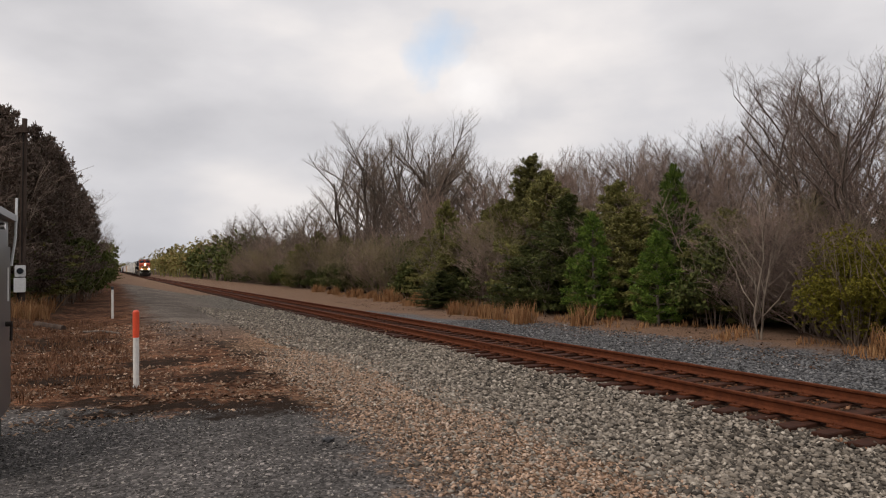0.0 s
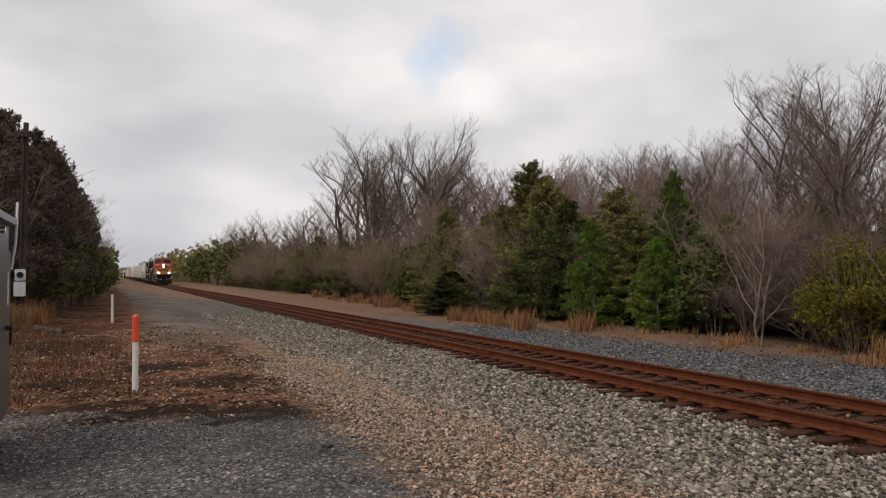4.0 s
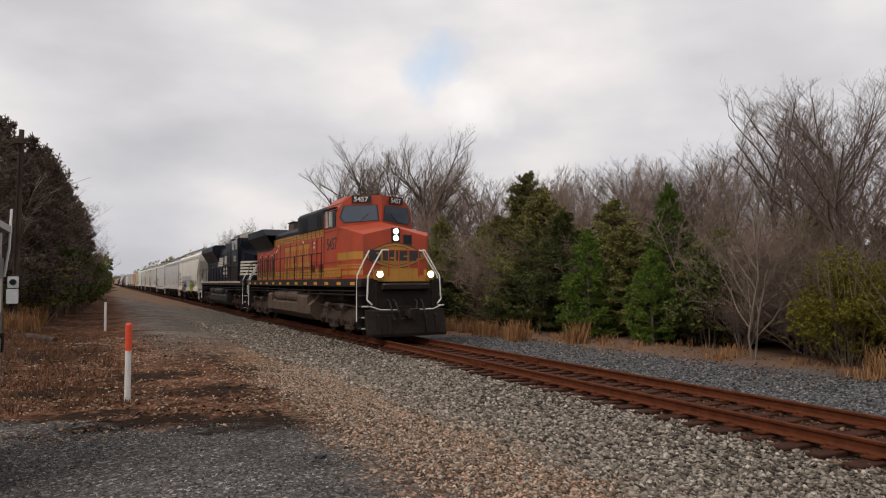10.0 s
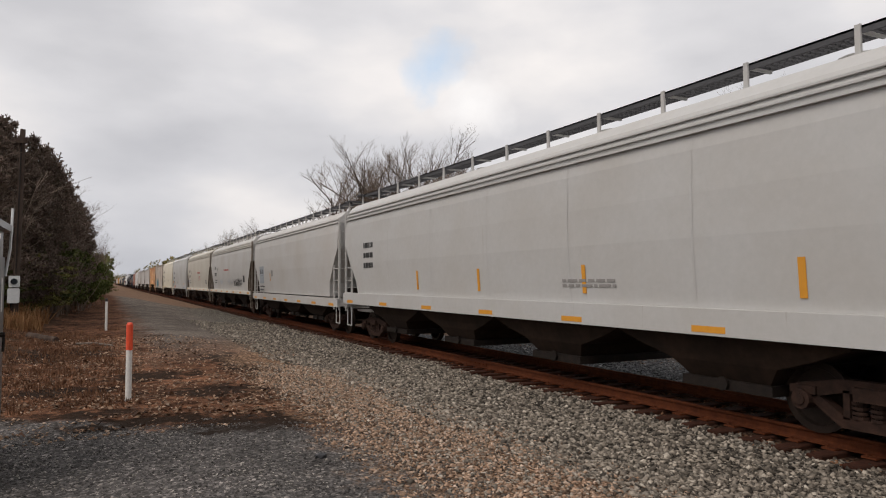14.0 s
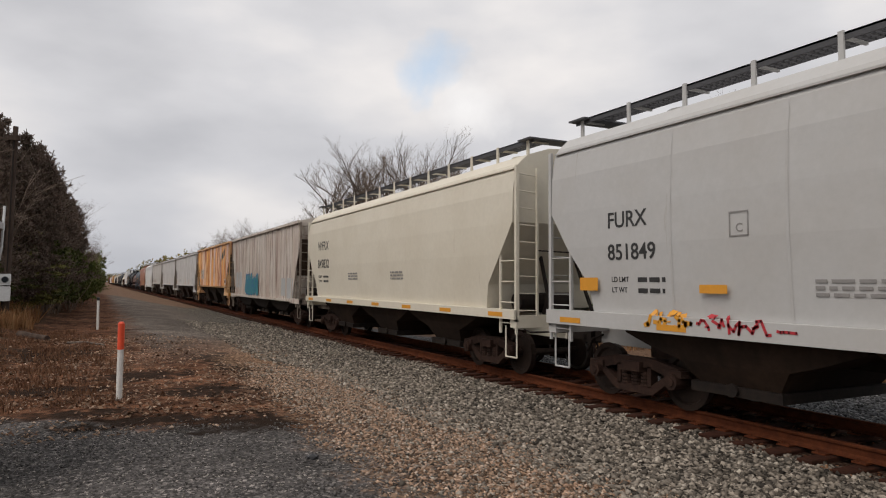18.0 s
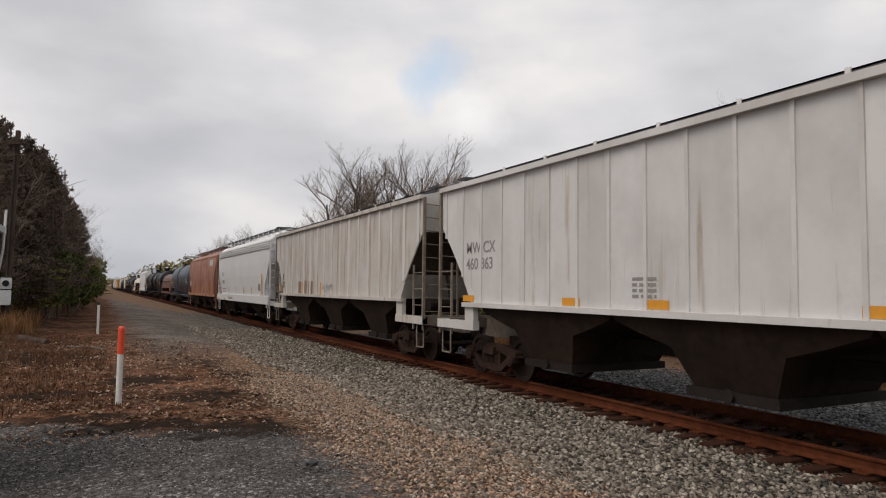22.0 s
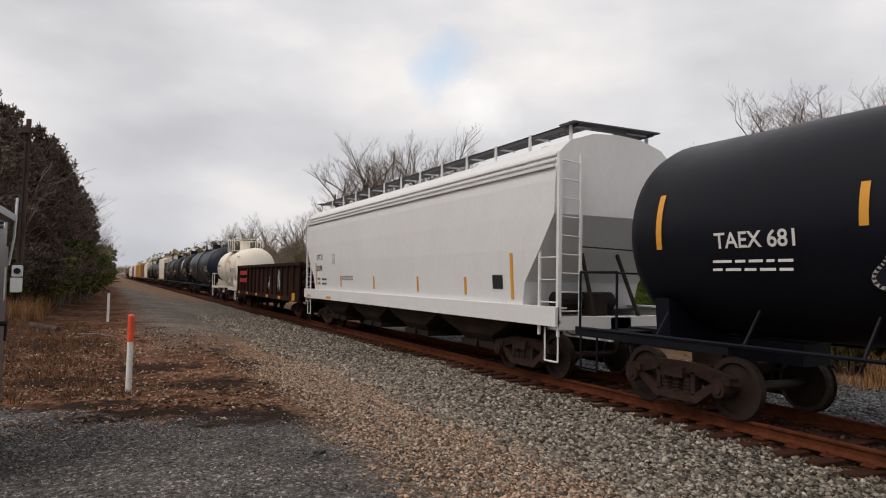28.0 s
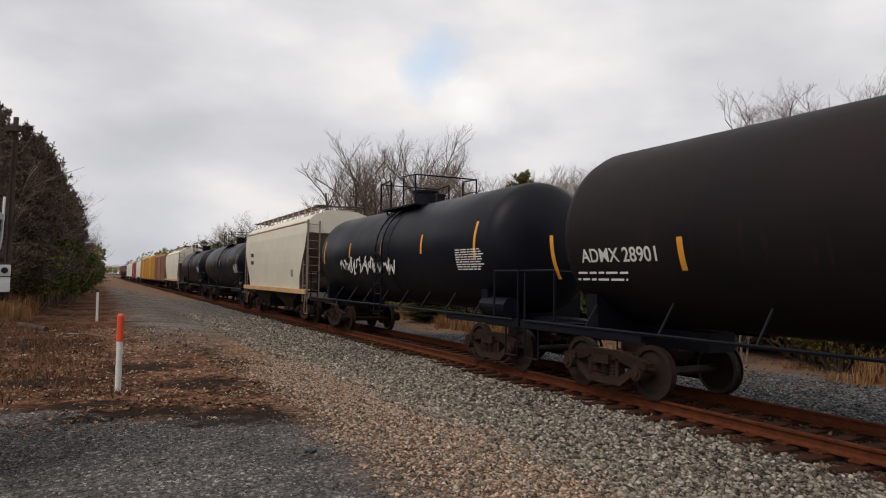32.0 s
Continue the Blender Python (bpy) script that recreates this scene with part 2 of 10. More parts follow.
def ground_mat():
    """One sheet: dark crushed rock by the cabinet, brown leaf-strewn dirt, tan and grey ballast by the track, brown verge beyond."""
    m, nt, b = nodes_of("ground_sheet")
    v = coords(nt)
    sep = nt.nodes.new("ShaderNodeSeparateXYZ")
    nt.links.new(v, sep.inputs[0])
    warp = tex(nt, "ShaderNodeTexNoise", 0.9, v, 5, 0.6)
    vor = tex(nt, "ShaderNodeTexVoronoi", 22, v)
    vor2 = tex(nt, "ShaderNodeTexVoronoi", 34, v)
    fine = tex(nt, "ShaderNodeTexNoise", 45, v, 5, 0.7)
    big = tex(nt, "ShaderNodeTexNoise", 0.45, v, 4)

    def math2(op, a, c):
        n = nt.nodes.new("ShaderNodeMath")
        n.operation = op
        for i, s in enumerate((a, c)):
            if isinstance(s, (int, float)):
                n.inputs[i].default_value = s
            else:
                nt.links.new(s, n.inputs[i])
        return n.outputs[0]

    wx = math2("ADD", sep.outputs[0], math2("MULTIPLY", math2("SUBTRACT", warp.outputs["Fac"], 0.5), 2.6))
    wy = math2("ADD", sep.outputs[1], math2("MULTIPLY", math2("SUBTRACT", warp.outputs["Fac"], 0.5), 2.2))

    def step(val, lo, hi):
        r = nt.nodes.new("ShaderNodeMapRange")
        r.inputs["From Min"].default_value, r.inputs["From Max"].default_value = lo, hi
        nt.links.new(val, r.inputs["Value"])
        return r.outputs[0]

    vcol = vor.outputs["Color"]
    bw = nt.nodes.new("ShaderNodeRGBToBW")
    nt.links.new(vcol, bw.inputs[0])
    bw2 = nt.nodes.new("ShaderNodeRGBToBW")
    nt.links.new(vor2.outputs["Color"], bw2.inputs[0])
    asphalt = ramp(nt, bw2.outputs[0], [(0.1, (0.048, 0.046, 0.045)), (0.55, (0.110, 0.104, 0.101)), (0.78, (0.18, 0.170, 0.164)), (0.95, (0.40, 0.37, 0.345))])
    patch = ramp(nt, big.outputs["Fac"], [(0.40, (0.7, 0.69, 0.68)), (0.62, (1.15, 1.12, 1.1))])
    asphalt = mix(nt, 1.0, asphalt, patch, "MULTIPLY")
    dirt = ramp(nt, fine.outputs["Fac"], [(0.25, (0.046, 0.020, 0.011)), (0.5, (0.150, 0.072, 0.041)), (0.75, (0.29, 0.162, 0.100))])
    wet = ramp(nt, big.outputs["Fac"], [(0.40, (0.45, 0.44, 0.43)), (0.56, (1, 1, 1))])
    dirt = mix(nt, 1.0, dirt, wet, "MULTIPLY")
    clod = tex(nt, "ShaderNodeTexNoise", 3.2, v, 6, 0.7)
    dirt = mix(nt, 1.0, dirt, ramp(nt, clod.outputs["Fac"], [(0.40, (0.30, 0.27, 0.25)), (0.52, (0.95, 0.95, 0.95)), (0.66, (1.7, 1.62, 1.55))]), "MULTIPLY")
    # tan and grey are darkened for the shade between the loose stones
    tan = ramp(nt, bw.outputs[0], [(0.1, (0.034, 0.020, 0.012)), (0.5, (0.15, 0.090, 0.056)), (0.8, (0.40, 0.262, 0.172))])
    grey = ramp(nt, bw.outputs[0], [(0.1, (0.016, 0.014, 0.012)), (0.5, (0.068, 0.060, 0.051)), (0.85, (0.26, 0.236, 0.20))])
    blue = ramp(nt, bw2.outputs[0], [(0.1, (0.026, 0.026, 0.028)), (0.5, (0.072, 0.073, 0.077)), (0.85, (0.21, 0.212, 0.216))])
    verge = ramp(nt, fine.outputs["Fac"], [(0.25, (0.055, 0.032, 0.021)), (0.5, (0.155, 0.098, 0.066)), (0.75, (0.31, 0.21, 0.148))])
    bed = ramp(nt, bw.outputs[0], [(0.1, (0.014, 0.008, 0.006)), (0.5, (0.040, 0.023, 0.016)), (0.85, (0.10, 0.066, 0.046))])
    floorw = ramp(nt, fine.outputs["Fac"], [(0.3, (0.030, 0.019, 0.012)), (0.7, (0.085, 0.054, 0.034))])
    # beyond the dirt a worn gravel way runs on beside the ballast
    way = ramp(nt, bw2.outputs[0], [(0.1, (0.050, 0.042, 0.036)), (0.55, (0.125, 0.108, 0.094)), (0.9, (0.27, 0.235, 0.205))])
    way = mix(nt, 1.0, way, patch, "MULTIPLY")
    left = mix(nt, step(math2("ADD", wy, math2("MULTIPLY", sep.outputs[0], 0.75)), 9.25, 9.75), asphalt, dirt)
    # dark wet mud along the edge of the crushed rock
    mud = tex(nt, "ShaderNodeTexNoise", 2.6, v, 6, 0.7)

    def blot(cx, cy, rx, ry):
        dx = math2("DIVIDE", math2("SUBTRACT", sep.outputs[0], cx), rx)
        dy = math2("DIVIDE", math2("SUBTRACT", sep.outputs[1], cy), ry)
        d = math2("ADD", math2("MULTIPLY", dx, dx), math2("MULTIPLY", dy, dy))
        return step(math2("ADD", d, math2("MULTIPLY", math2("SUBTRACT", mud.outputs["Fac"], 0.5), 7.0)), 1.4, 0.4)

    for cx, cy, rx, ry in BLOTS:
        f = nt.nodes.new("ShaderNodeMath")
        f.operation, f.use_clamp, f.inputs[1].default_value = "MULTIPLY", True, 0.95
        nt.links.new(blot(cx, cy, rx, ry), f.inputs[0])
        left = mix(nt, f.outputs[0], left, (0.020, 0.013, 0.009))
    # the ballast begins nearer the camera side as it comes closer
    edge = math2("ADD", wx, math2("MULTIPLY", sep.outputs[1], -0.035))
    c = mix(nt, step(math2("ADD", edge, math2("MULTIPLY", math2("SUBTRACT", mud.outputs["Fac"], 0.5), 3.0)), 1.7, 2.9), left, tan)
    far_way = math2("MULTIPLY", step(math2("ADD", wy, math2("MULTIPLY", wx, -1.5)), 12.5, 20.0), step(wx, 0.7, 1.6))
    c = mix(nt, far_way, c, way)
    c = mix(nt, step(math2("ADD", wx, math2("MULTIPLY", big.outputs["Fac"], -2.2)), 3.6, 4.6), c, grey)
    c = mix(nt, step(math2("ADD", sep.outputs[0], math2("MULTIPLY", math2("SUBTRACT", mud.outputs["Fac"], 0.5), 0.5)), 7.72, 8.05), c, bed)
    c = mix(nt, step(sep.outputs[0], 10.2, 10.6), c, blue)
    c = mix(nt, step(math2("ADD", wx, math2("MULTIPLY", sep.outputs[1], 0.16)), 16.3, 17.3), c, verge)
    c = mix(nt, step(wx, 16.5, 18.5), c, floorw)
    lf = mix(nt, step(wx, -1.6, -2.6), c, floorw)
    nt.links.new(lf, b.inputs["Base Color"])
    b.inputs["Roughness"].default_value = 0.95
    b.inputs["Specular IOR Level"].default_value = 0.05
    h = mix(nt, 0.5, vor.outputs["Distance"], fine.outputs["Color"])
    bump(nt, b, h, 0.9, 0.04)
    return m


def leaf_mat(name, cols, rough=0.75, trans=0.25):
    m, nt, b = nodes_of(name)
    g = nt.nodes.new("ShaderNodeNewGeometry")
    oi = nt.nodes.new("ShaderNodeObjectInfo")
    k = len(cols)
    c = ramp(nt, g.outputs["Random Per Island"], [(i / (k - 1), cc) for i, cc in enumerate(cols)])
    hs = nt.nodes.new("ShaderNodeHueSaturation")
    mr = nt.nodes.new("ShaderNodeMapRange")
    mr.inputs["To Min"].default_value, mr.inputs["To Max"].default_value = 0.75, 1.2
    nt.links.new(oi.outputs["Random"], mr.inputs["Value"])
    nt.links.new(mr.outputs[0], hs.inputs["Value"])
    nt.links.new(c, hs.inputs["Color"])
    nt.links.new(hs.outputs[0], b.inputs["Base Color"])
    b.inputs["Roughness"].default_value = rough
    b.inputs["Specular IOR Level"].default_value = 0.2
    MATS[name] = m
    return m


def bark_mat(name, a, c):
    m, nt, b = nodes_of(name)
    v = coords(nt, (1, 1, 0.3), rand=True)
    n = tex(nt, "ShaderNodeTexNoise", 6, v, 5)
    nt.links.new(ramp(nt, n.outputs["Fac"], [(0.3, a), (0.7, c)]), b.inputs["Base Color"])
    b.inputs["Specular IOR Level"].default_value = 0.1
    b.inputs["Roughness"].default_value = 0.9
    MATS[name] = m
    return m


def rusty(name, a, c, rough=0.85, scale=7.0, metal=0.0):
    if name in MATS:
        return MATS[name]
    m, nt, b = nodes_of(name)
    v = coords(nt)
    n = tex(nt, "ShaderNodeTexNoise", scale, v, 6, 0.65)
    n2 = tex(nt, "ShaderNodeTexNoise", scale * 9, v, 4, 0.6)
    c1 = ramp(nt, n.outputs["Fac"], [(0.3, a), (0.7, c)])
    nt.links.new(mix(nt, n2.outputs["Fac"], tone(a, 0.6), c1), b.inputs["Base Color"])
    b.inputs["Roughness"].default_value, b.inputs["Metallic"].default_value = rough, metal
    b.inputs["Specular IOR Level"].default_value = 0.2
    bump(nt, b, n2.outputs["Fac"], 0.3, 0.003)
    MATS[name] = m
    return m


M_GROUND = ground_mat()
M_RAIL = rusty("rail_rust", (0.072, 0.018, 0.006), (0.185, 0.054, 0.018))
M_RAILTOP = rusty("rail_crown", (0.10, 0.07, 0.06), (0.20, 0.16, 0.15), 0.35, 5, 0.6)
M_TIE = rusty("sleeper_wood", (0.020, 0.007, 0.004), (0.110, 0.040, 0.021), 0.9, 4)
M_STEEL = rusty("underframe_steel", (0.013, 0.010, 0.009), (0.040, 0.029, 0.022), 0.75)
M_TRUCK = rusty("truck_steel", (0.022, 0.012, 0.009), (0.080, 0.042, 0.029), 0.8)
M_WHEEL = rusty("wheel_steel", (0.022, 0.015, 0.012), (0.058, 0.037, 0.027), 0.6)
M_TREAD = plain("wheel_tread", (0.30, 0.29, 0.28), 0.35, 1.0)
M_BLACK = plain("black_paint", (0.018, 0.018, 0.02), 0.5)
M_GLASS = plain("cab_glass", (0.012, 0.015, 0.019), 0.08, 0.0, 3, 0.2, 0)
M_GLASS.node_tree.nodes["Principled BSDF"].inputs["IOR"].default_value = 1.25
M_STONE_GREY = stone_mat("ballast_grey", [(0.018, 0.015, 0.012), (0.20, 0.171, 0.138), (0.43, 0.375, 0.307), (0.040, 0.034, 0.028), (0.305, 0.263, 0.214), (0.026, 0.022, 0.018), (0.58, 0.515, 0.43)])
M_STONE_TAN = stone_mat("ballast_tan", [(0.045, 0.025, 0.015), (0.36, 0.228, 0.150), (0.60, 0.420, 0.300), (0.085, 0.054, 0.036), (0.46, 0.310, 0.212), (0.05, 0.031, 0.020), (0.70, 0.54, 0.42)])
M_STONE_DARK = stone_mat("chippings_dark", [(0.030, 0.028, 0.027), (0.11, 0.104, 0.101), (0.18, 0.17, 0.164), (0.06, 0.056, 0.053), (0.135, 0.129, 0.126), (0.085, 0.077, 0.07), (0.45, 0.415, 0.37)])
M_STONE_BLUE = stone_mat("ballast_blue", [(0.026, 0.026, 0.028), (0.085, 0.086, 0.090), (0.19, 0.192, 0.196), (0.05, 0.050, 0.052), (0.32, 0.315, 0.31)])
M_STONE_RUST = stone_mat("ballast_rusty", [(0.024, 0.009, 0.004), (0.095, 0.034, 0.014), (0.24, 0.095, 0.042), (0.045, 0.017, 0.008), (0.33, 0.175, 0.098)])

# ---- mesh helpers ----
def mesh_ob(name, bm, mat, parent=None, label="", smooth=False):
    me = bpy.data.meshes.new(name)
    bm.to_mesh(me)
    bm.free()
    mats = mat if isinstance(mat, (list, tuple)) else [mat]
    for k in mats:
        me.materials.append(k)
    if smooth:
        me.polygons.foreach_set("use_smooth", [True] * len(me.polygons))
    ob = new(name, me)
    if parent is not None:
        ob.parent = parent
    if label:
        ob["label"] = label
    return ob


def part(name, bm, mat, parent, label="", smooth=False):
    return mesh_ob(name, bm, mat, parent, label, smooth)


def raw_mesh(name, verts, faces, mat, parent=None, smooth=False):
    me = bpy.data.meshes.new(name)
    v = np.asarray(verts, dtype=np.float32)
    f = np.asarray(faces, dtype=np.int32)
    k = f.shape[1]
    me.vertices.add(len(v))
    me.vertices.foreach_set("co", v.ravel())
    me.loops.add(f.size)
    me.loops.foreach_set("vertex_index", f.ravel())
    me.polygons.add(len(f))
    me.polygons.foreach_set("loop_start", np.arange(0, f.size, k, dtype=np.int32))
    me.polygons.foreach_set("loop_total", np.full(len(f), k, dtype=np.int32))
    if smooth:
        me.polygons.foreach_set("use_smooth", np.ones(len(f), dtype=bool))
    me.update(calc_edges=True)
    me.materials.append(mat)
    ob = new(name, me)
    if parent is not None:
        ob.parent = parent
    return ob


def box(bm, x0, x1, y0, y1, z0, z1):
    vs = [bm.verts.new((x, y, z)) for z in (z0, z1) for y in (y0, y1) for x in (x0, x1)]
    for f in ((0, 2, 3, 1), (4, 5, 7, 6), (0, 1, 5, 4), (2, 6, 7, 3), (0, 4, 6, 2), (1, 3, 7, 5)):
        bm.faces.new([vs[i] for i in f])
    return vs


def bevel_box(bm, x0, x1, y0, y1, z0, z1, r=0.03):
    """A box whose upright and lying edges along y are cut back by r."""
    prof = [(x0 + r, z0), (x1 - r, z0), (x1, z0 + r), (x1, z1 - r), (x1 - r, z1), (x0 + r, z1), (x0, z1 - r), (x0, z0 + r)]
    prism_y(bm, prof, y0, y1)


def prism_y(bm, prof, y0, y1):
    """A closed (x, z) outline run from y0 to y1."""
    a = [bm.verts.new((x, y0, z)) for x, z in prof]
    c = [bm.verts.new((x, y1, z)) for x, z in prof]
    n = len(prof)
    for i in range(n):
        j = (i + 1) % n
        bm.faces.new((a[i], a[j], c[j], c[i]))
    bm.faces.new(a[::-1])
    bm.faces.new(c)


def prism_x(bm, prof, x0, x1):
    """A closed (y, z) outline run from x0 to x1."""
    a = [bm.verts.new((x0, y, z)) for y, z in prof]
    c = [bm.verts.new((x1, y, z)) for y, z in prof]
    n = len(prof)
    for i in range(n):
        j = (i + 1) % n
        bm.faces.new((a[i], c[i], c[j], a[j]))
    bm.faces.new(a)
    bm.faces.new(c[::-1])


def cyl(bm, p0, p1, r0, r1=None, n=10, caps=True):
    r1 = r0 if r1 is None else r1
    p0, p1 = Vector(p0), Vector(p1)
    d = (p1 - p0).normalized()
    u = d.orthogonal().normalized()
    w = d.cross(u)
    ra, rb = [], []
    for i in range(n):
        a = 2 * math.pi * i / n
        o = u * math.cos(a) + w * math.sin(a)
        ra.append(bm.verts.new(p0 + o * r0))
        rb.append(bm.verts.new(p1 + o * r1))
    for i in range(n):
        j = (i + 1) % n
        bm.faces.new((ra[i], ra[j], rb[j], rb[i]))
    if caps:
        bm.faces.new(ra[::-1])
        bm.faces.new(rb)


def pipe(bm, pts, r, n=6):
    for a, c in zip(pts, pts[1:]):
        cyl(bm, a, c, r, n=n)


def lathe_y(bm, prof, n=32, cx=0.0, cz=0.0):
    """A round body about the y axis from (y, radius) pairs."""
    rings = []
    for y, r in prof:
        rings.append([bm.verts.new((cx + r * math.cos(2 * math.pi * i / n), y, cz + r * math.sin(2 * math.pi * i / n))) for i in range(n)])
    for a, c in zip(rings, rings[1:]):
        for i in range(n):
            j = (i + 1) % n
            bm.faces.new((a[i], c[i], c[j], a[j]))
    bm.faces.new(rings[0])
    bm.faces.new(rings[-1][::-1])


def B():
    return bmesh.new()

# ---- the ground and the track ----
XC, ZR = 9.0, -0.176            # middle of the track, top of the rails
TIE_TOP = ZR - 0.19


def smooth01(a, lo, hi):
    t = min(1.0, max(0.0, (a - lo) / (hi - lo)))
    return t * t * (3 - 2 * t)


def ground_z(x, y):
    z = 0.0
    z -= 0.50 * smooth01(x, 1.6, 6.6)
    z += 0.078 * smooth01(x, 6.75, 7.75) - 0.073 * smooth01(x, 10.3, 11.4)
    z += 0.10 * smooth01(x, 14.0, 16.5) + 0.5 * smooth01(x, 17.0, 30.0)
    z += 0.45 * smooth01(-x, 1.0, 4.5)
    z += 0.03 * noise.noise((x * 0.35, y * 0.35, 0.0)) + 0.012 * noise.noise((x * 2.1, y * 2.1, 3.0)) * (0 if 7.2 < x < 10.8 else 1)
    return z


def build_ground():
    xs = np.unique(np.concatenate([np.arange(-6, 22, 0.25), np.array([-2500, -900, -300, -120, -60, -35, -22, -14, -9, 25, 30, 38, 50, 75, 120, 300, 900, 2500.0])]))
    ys = np.unique(np.concatenate([np.arange(-6, 40, 0.3), np.arange(40, 130, 2.5), np.array([-2500, -600, -200, -80, -40, -20, -12, 140, 170, 220, 300, 420, 600, 900, 1500, 2800.0])]))
    verts = [(x, y, ground_z(x, y)) for y in ys for x in xs]
    nx = len(xs)
    faces = [(j * nx + i, j * nx + i + 1, (j + 1) * nx + i + 1, (j + 1) * nx + i) for j in range(len(ys) - 1) for i in range(nx - 1)]
    g = raw_mesh("ground", verts, faces, M_GROUND, smooth=True)
    tagged(g, "gravel and brown dirt ground beside a railway", "ground", kind="structure")


def build_track():
    track = tagged(new("railway_track"), "rusty steel rails on weathered wooden sleepers", "track", kind="structure")
    track.location = (XC, 0, ZR)
    # flat-bottomed rail section: head, web, foot
    sec = [(-0.07, -0.172), (0.07, -0.172), (0.07, -0.160), (0.022, -0.140), (0.010, -0.125), (0.010, -0.05), (0.034, -0.038), (0.036, -0.008), (0.028, 0.0), (-0.028, 0.0), (-0.036, -0.008), (-0.034, -0.038), (-0.010, -0.05), (-0.010, -0.125), (-0.022, -0.140), (-0.07, -0.160)]
    for side in (-0.7525, 0.7525):
        bm = B()
        prism_y(bm, [(x + side, z) for x, z in sec], -60, 1500)
        r = part("rail", bm, [M_RAIL, M_RAILTOP], track)
        for p in r.data.polygons:
            if p.normal.z > 0.95 and p.center.z > -0.004:
                p.material_index = 1
    # joint bars and plates
    for side in (-0.7525, 0.7525):
        for y0 in (14.6, 26.5, 38.4):
            bm = B()
            for s in (-1, 1):
                box(bm, side + s * 0.013, side + s * 0.04, y0 - 0.4, y0 + 0.4, -0.14, -0.045)
                for k in range(4):
                    cyl(bm, (side + s * 0.03, y0 - 0.3 + k * 0.2, -0.09), (side + s * 0.065, y0 - 0.3 + k * 0.2, -0.09), 0.018, n=6)
            part("joint_bar", bm, M_RAIL, track)
    rnd = random.Random(4)
    ties = []
    for v in range(4):
        bm = B()
        vs = box(bm, -1.3, 1.3, -0.115, 0.115, -0.19, -0.005)
        for k in vs:
            k.co += Vector((rnd.uniform(-0.03, 0.03), rnd.uniform(-0.014, 0.014), rnd.uniform(-0.012, 0.004)))
        bmesh.ops.bevel(bm, geom=bm.edges[:], offset=0.012, segments=1, affect="EDGES")
        me = bpy.data.meshes.new("tie")
        bm.to_mesh(me)
        bm.free()
        me.materials.append(M_TIE)
        ties.append(me)
    far = B()
    y = -12.0
    k = 0
    while y < 420:
        if y < 118:
            t = new("tie", ties[k % 4])
            t.parent = track
            t.location = (rnd.uniform(-0.05, 0.05), y, -0.185 + rnd.uniform(-0.012, 0.006))
            t.rotation_euler = (0, 0, rnd.uniform(-0.015, 0.015))
        else:
            box(far, -1.3, 1.3, y - 0.115, y + 0.115, -0.37, -0.19)
        y += 0.5 + rnd.uniform(-0.02, 0.02)
        k += 1
    o = part("far_ties", far, M_TIE, track)
    o["kind"] = "stuff"
    bm = B()
    y = -12.0
    rnd = random.Random(4)
    for i in range(250):
        for side in (-0.7525, 0.7525):
            box(bm, side - 0.17, side + 0.17, -12 + i * 0.5 - 0.09, -12 + i * 0.5 + 0.09, -0.19, -0.168)
            for sx in (-0.1, 0.1):
                cyl(bm, (side + sx, -12 + i * 0.5 + 0.05, -0.17), (side + sx, -12 + i * 0.5 + 0.05, -0.135), 0.016, n=5)
    o = part("tie_plates", bm, M_RAIL, track)
    o["kind"] = "stuff"


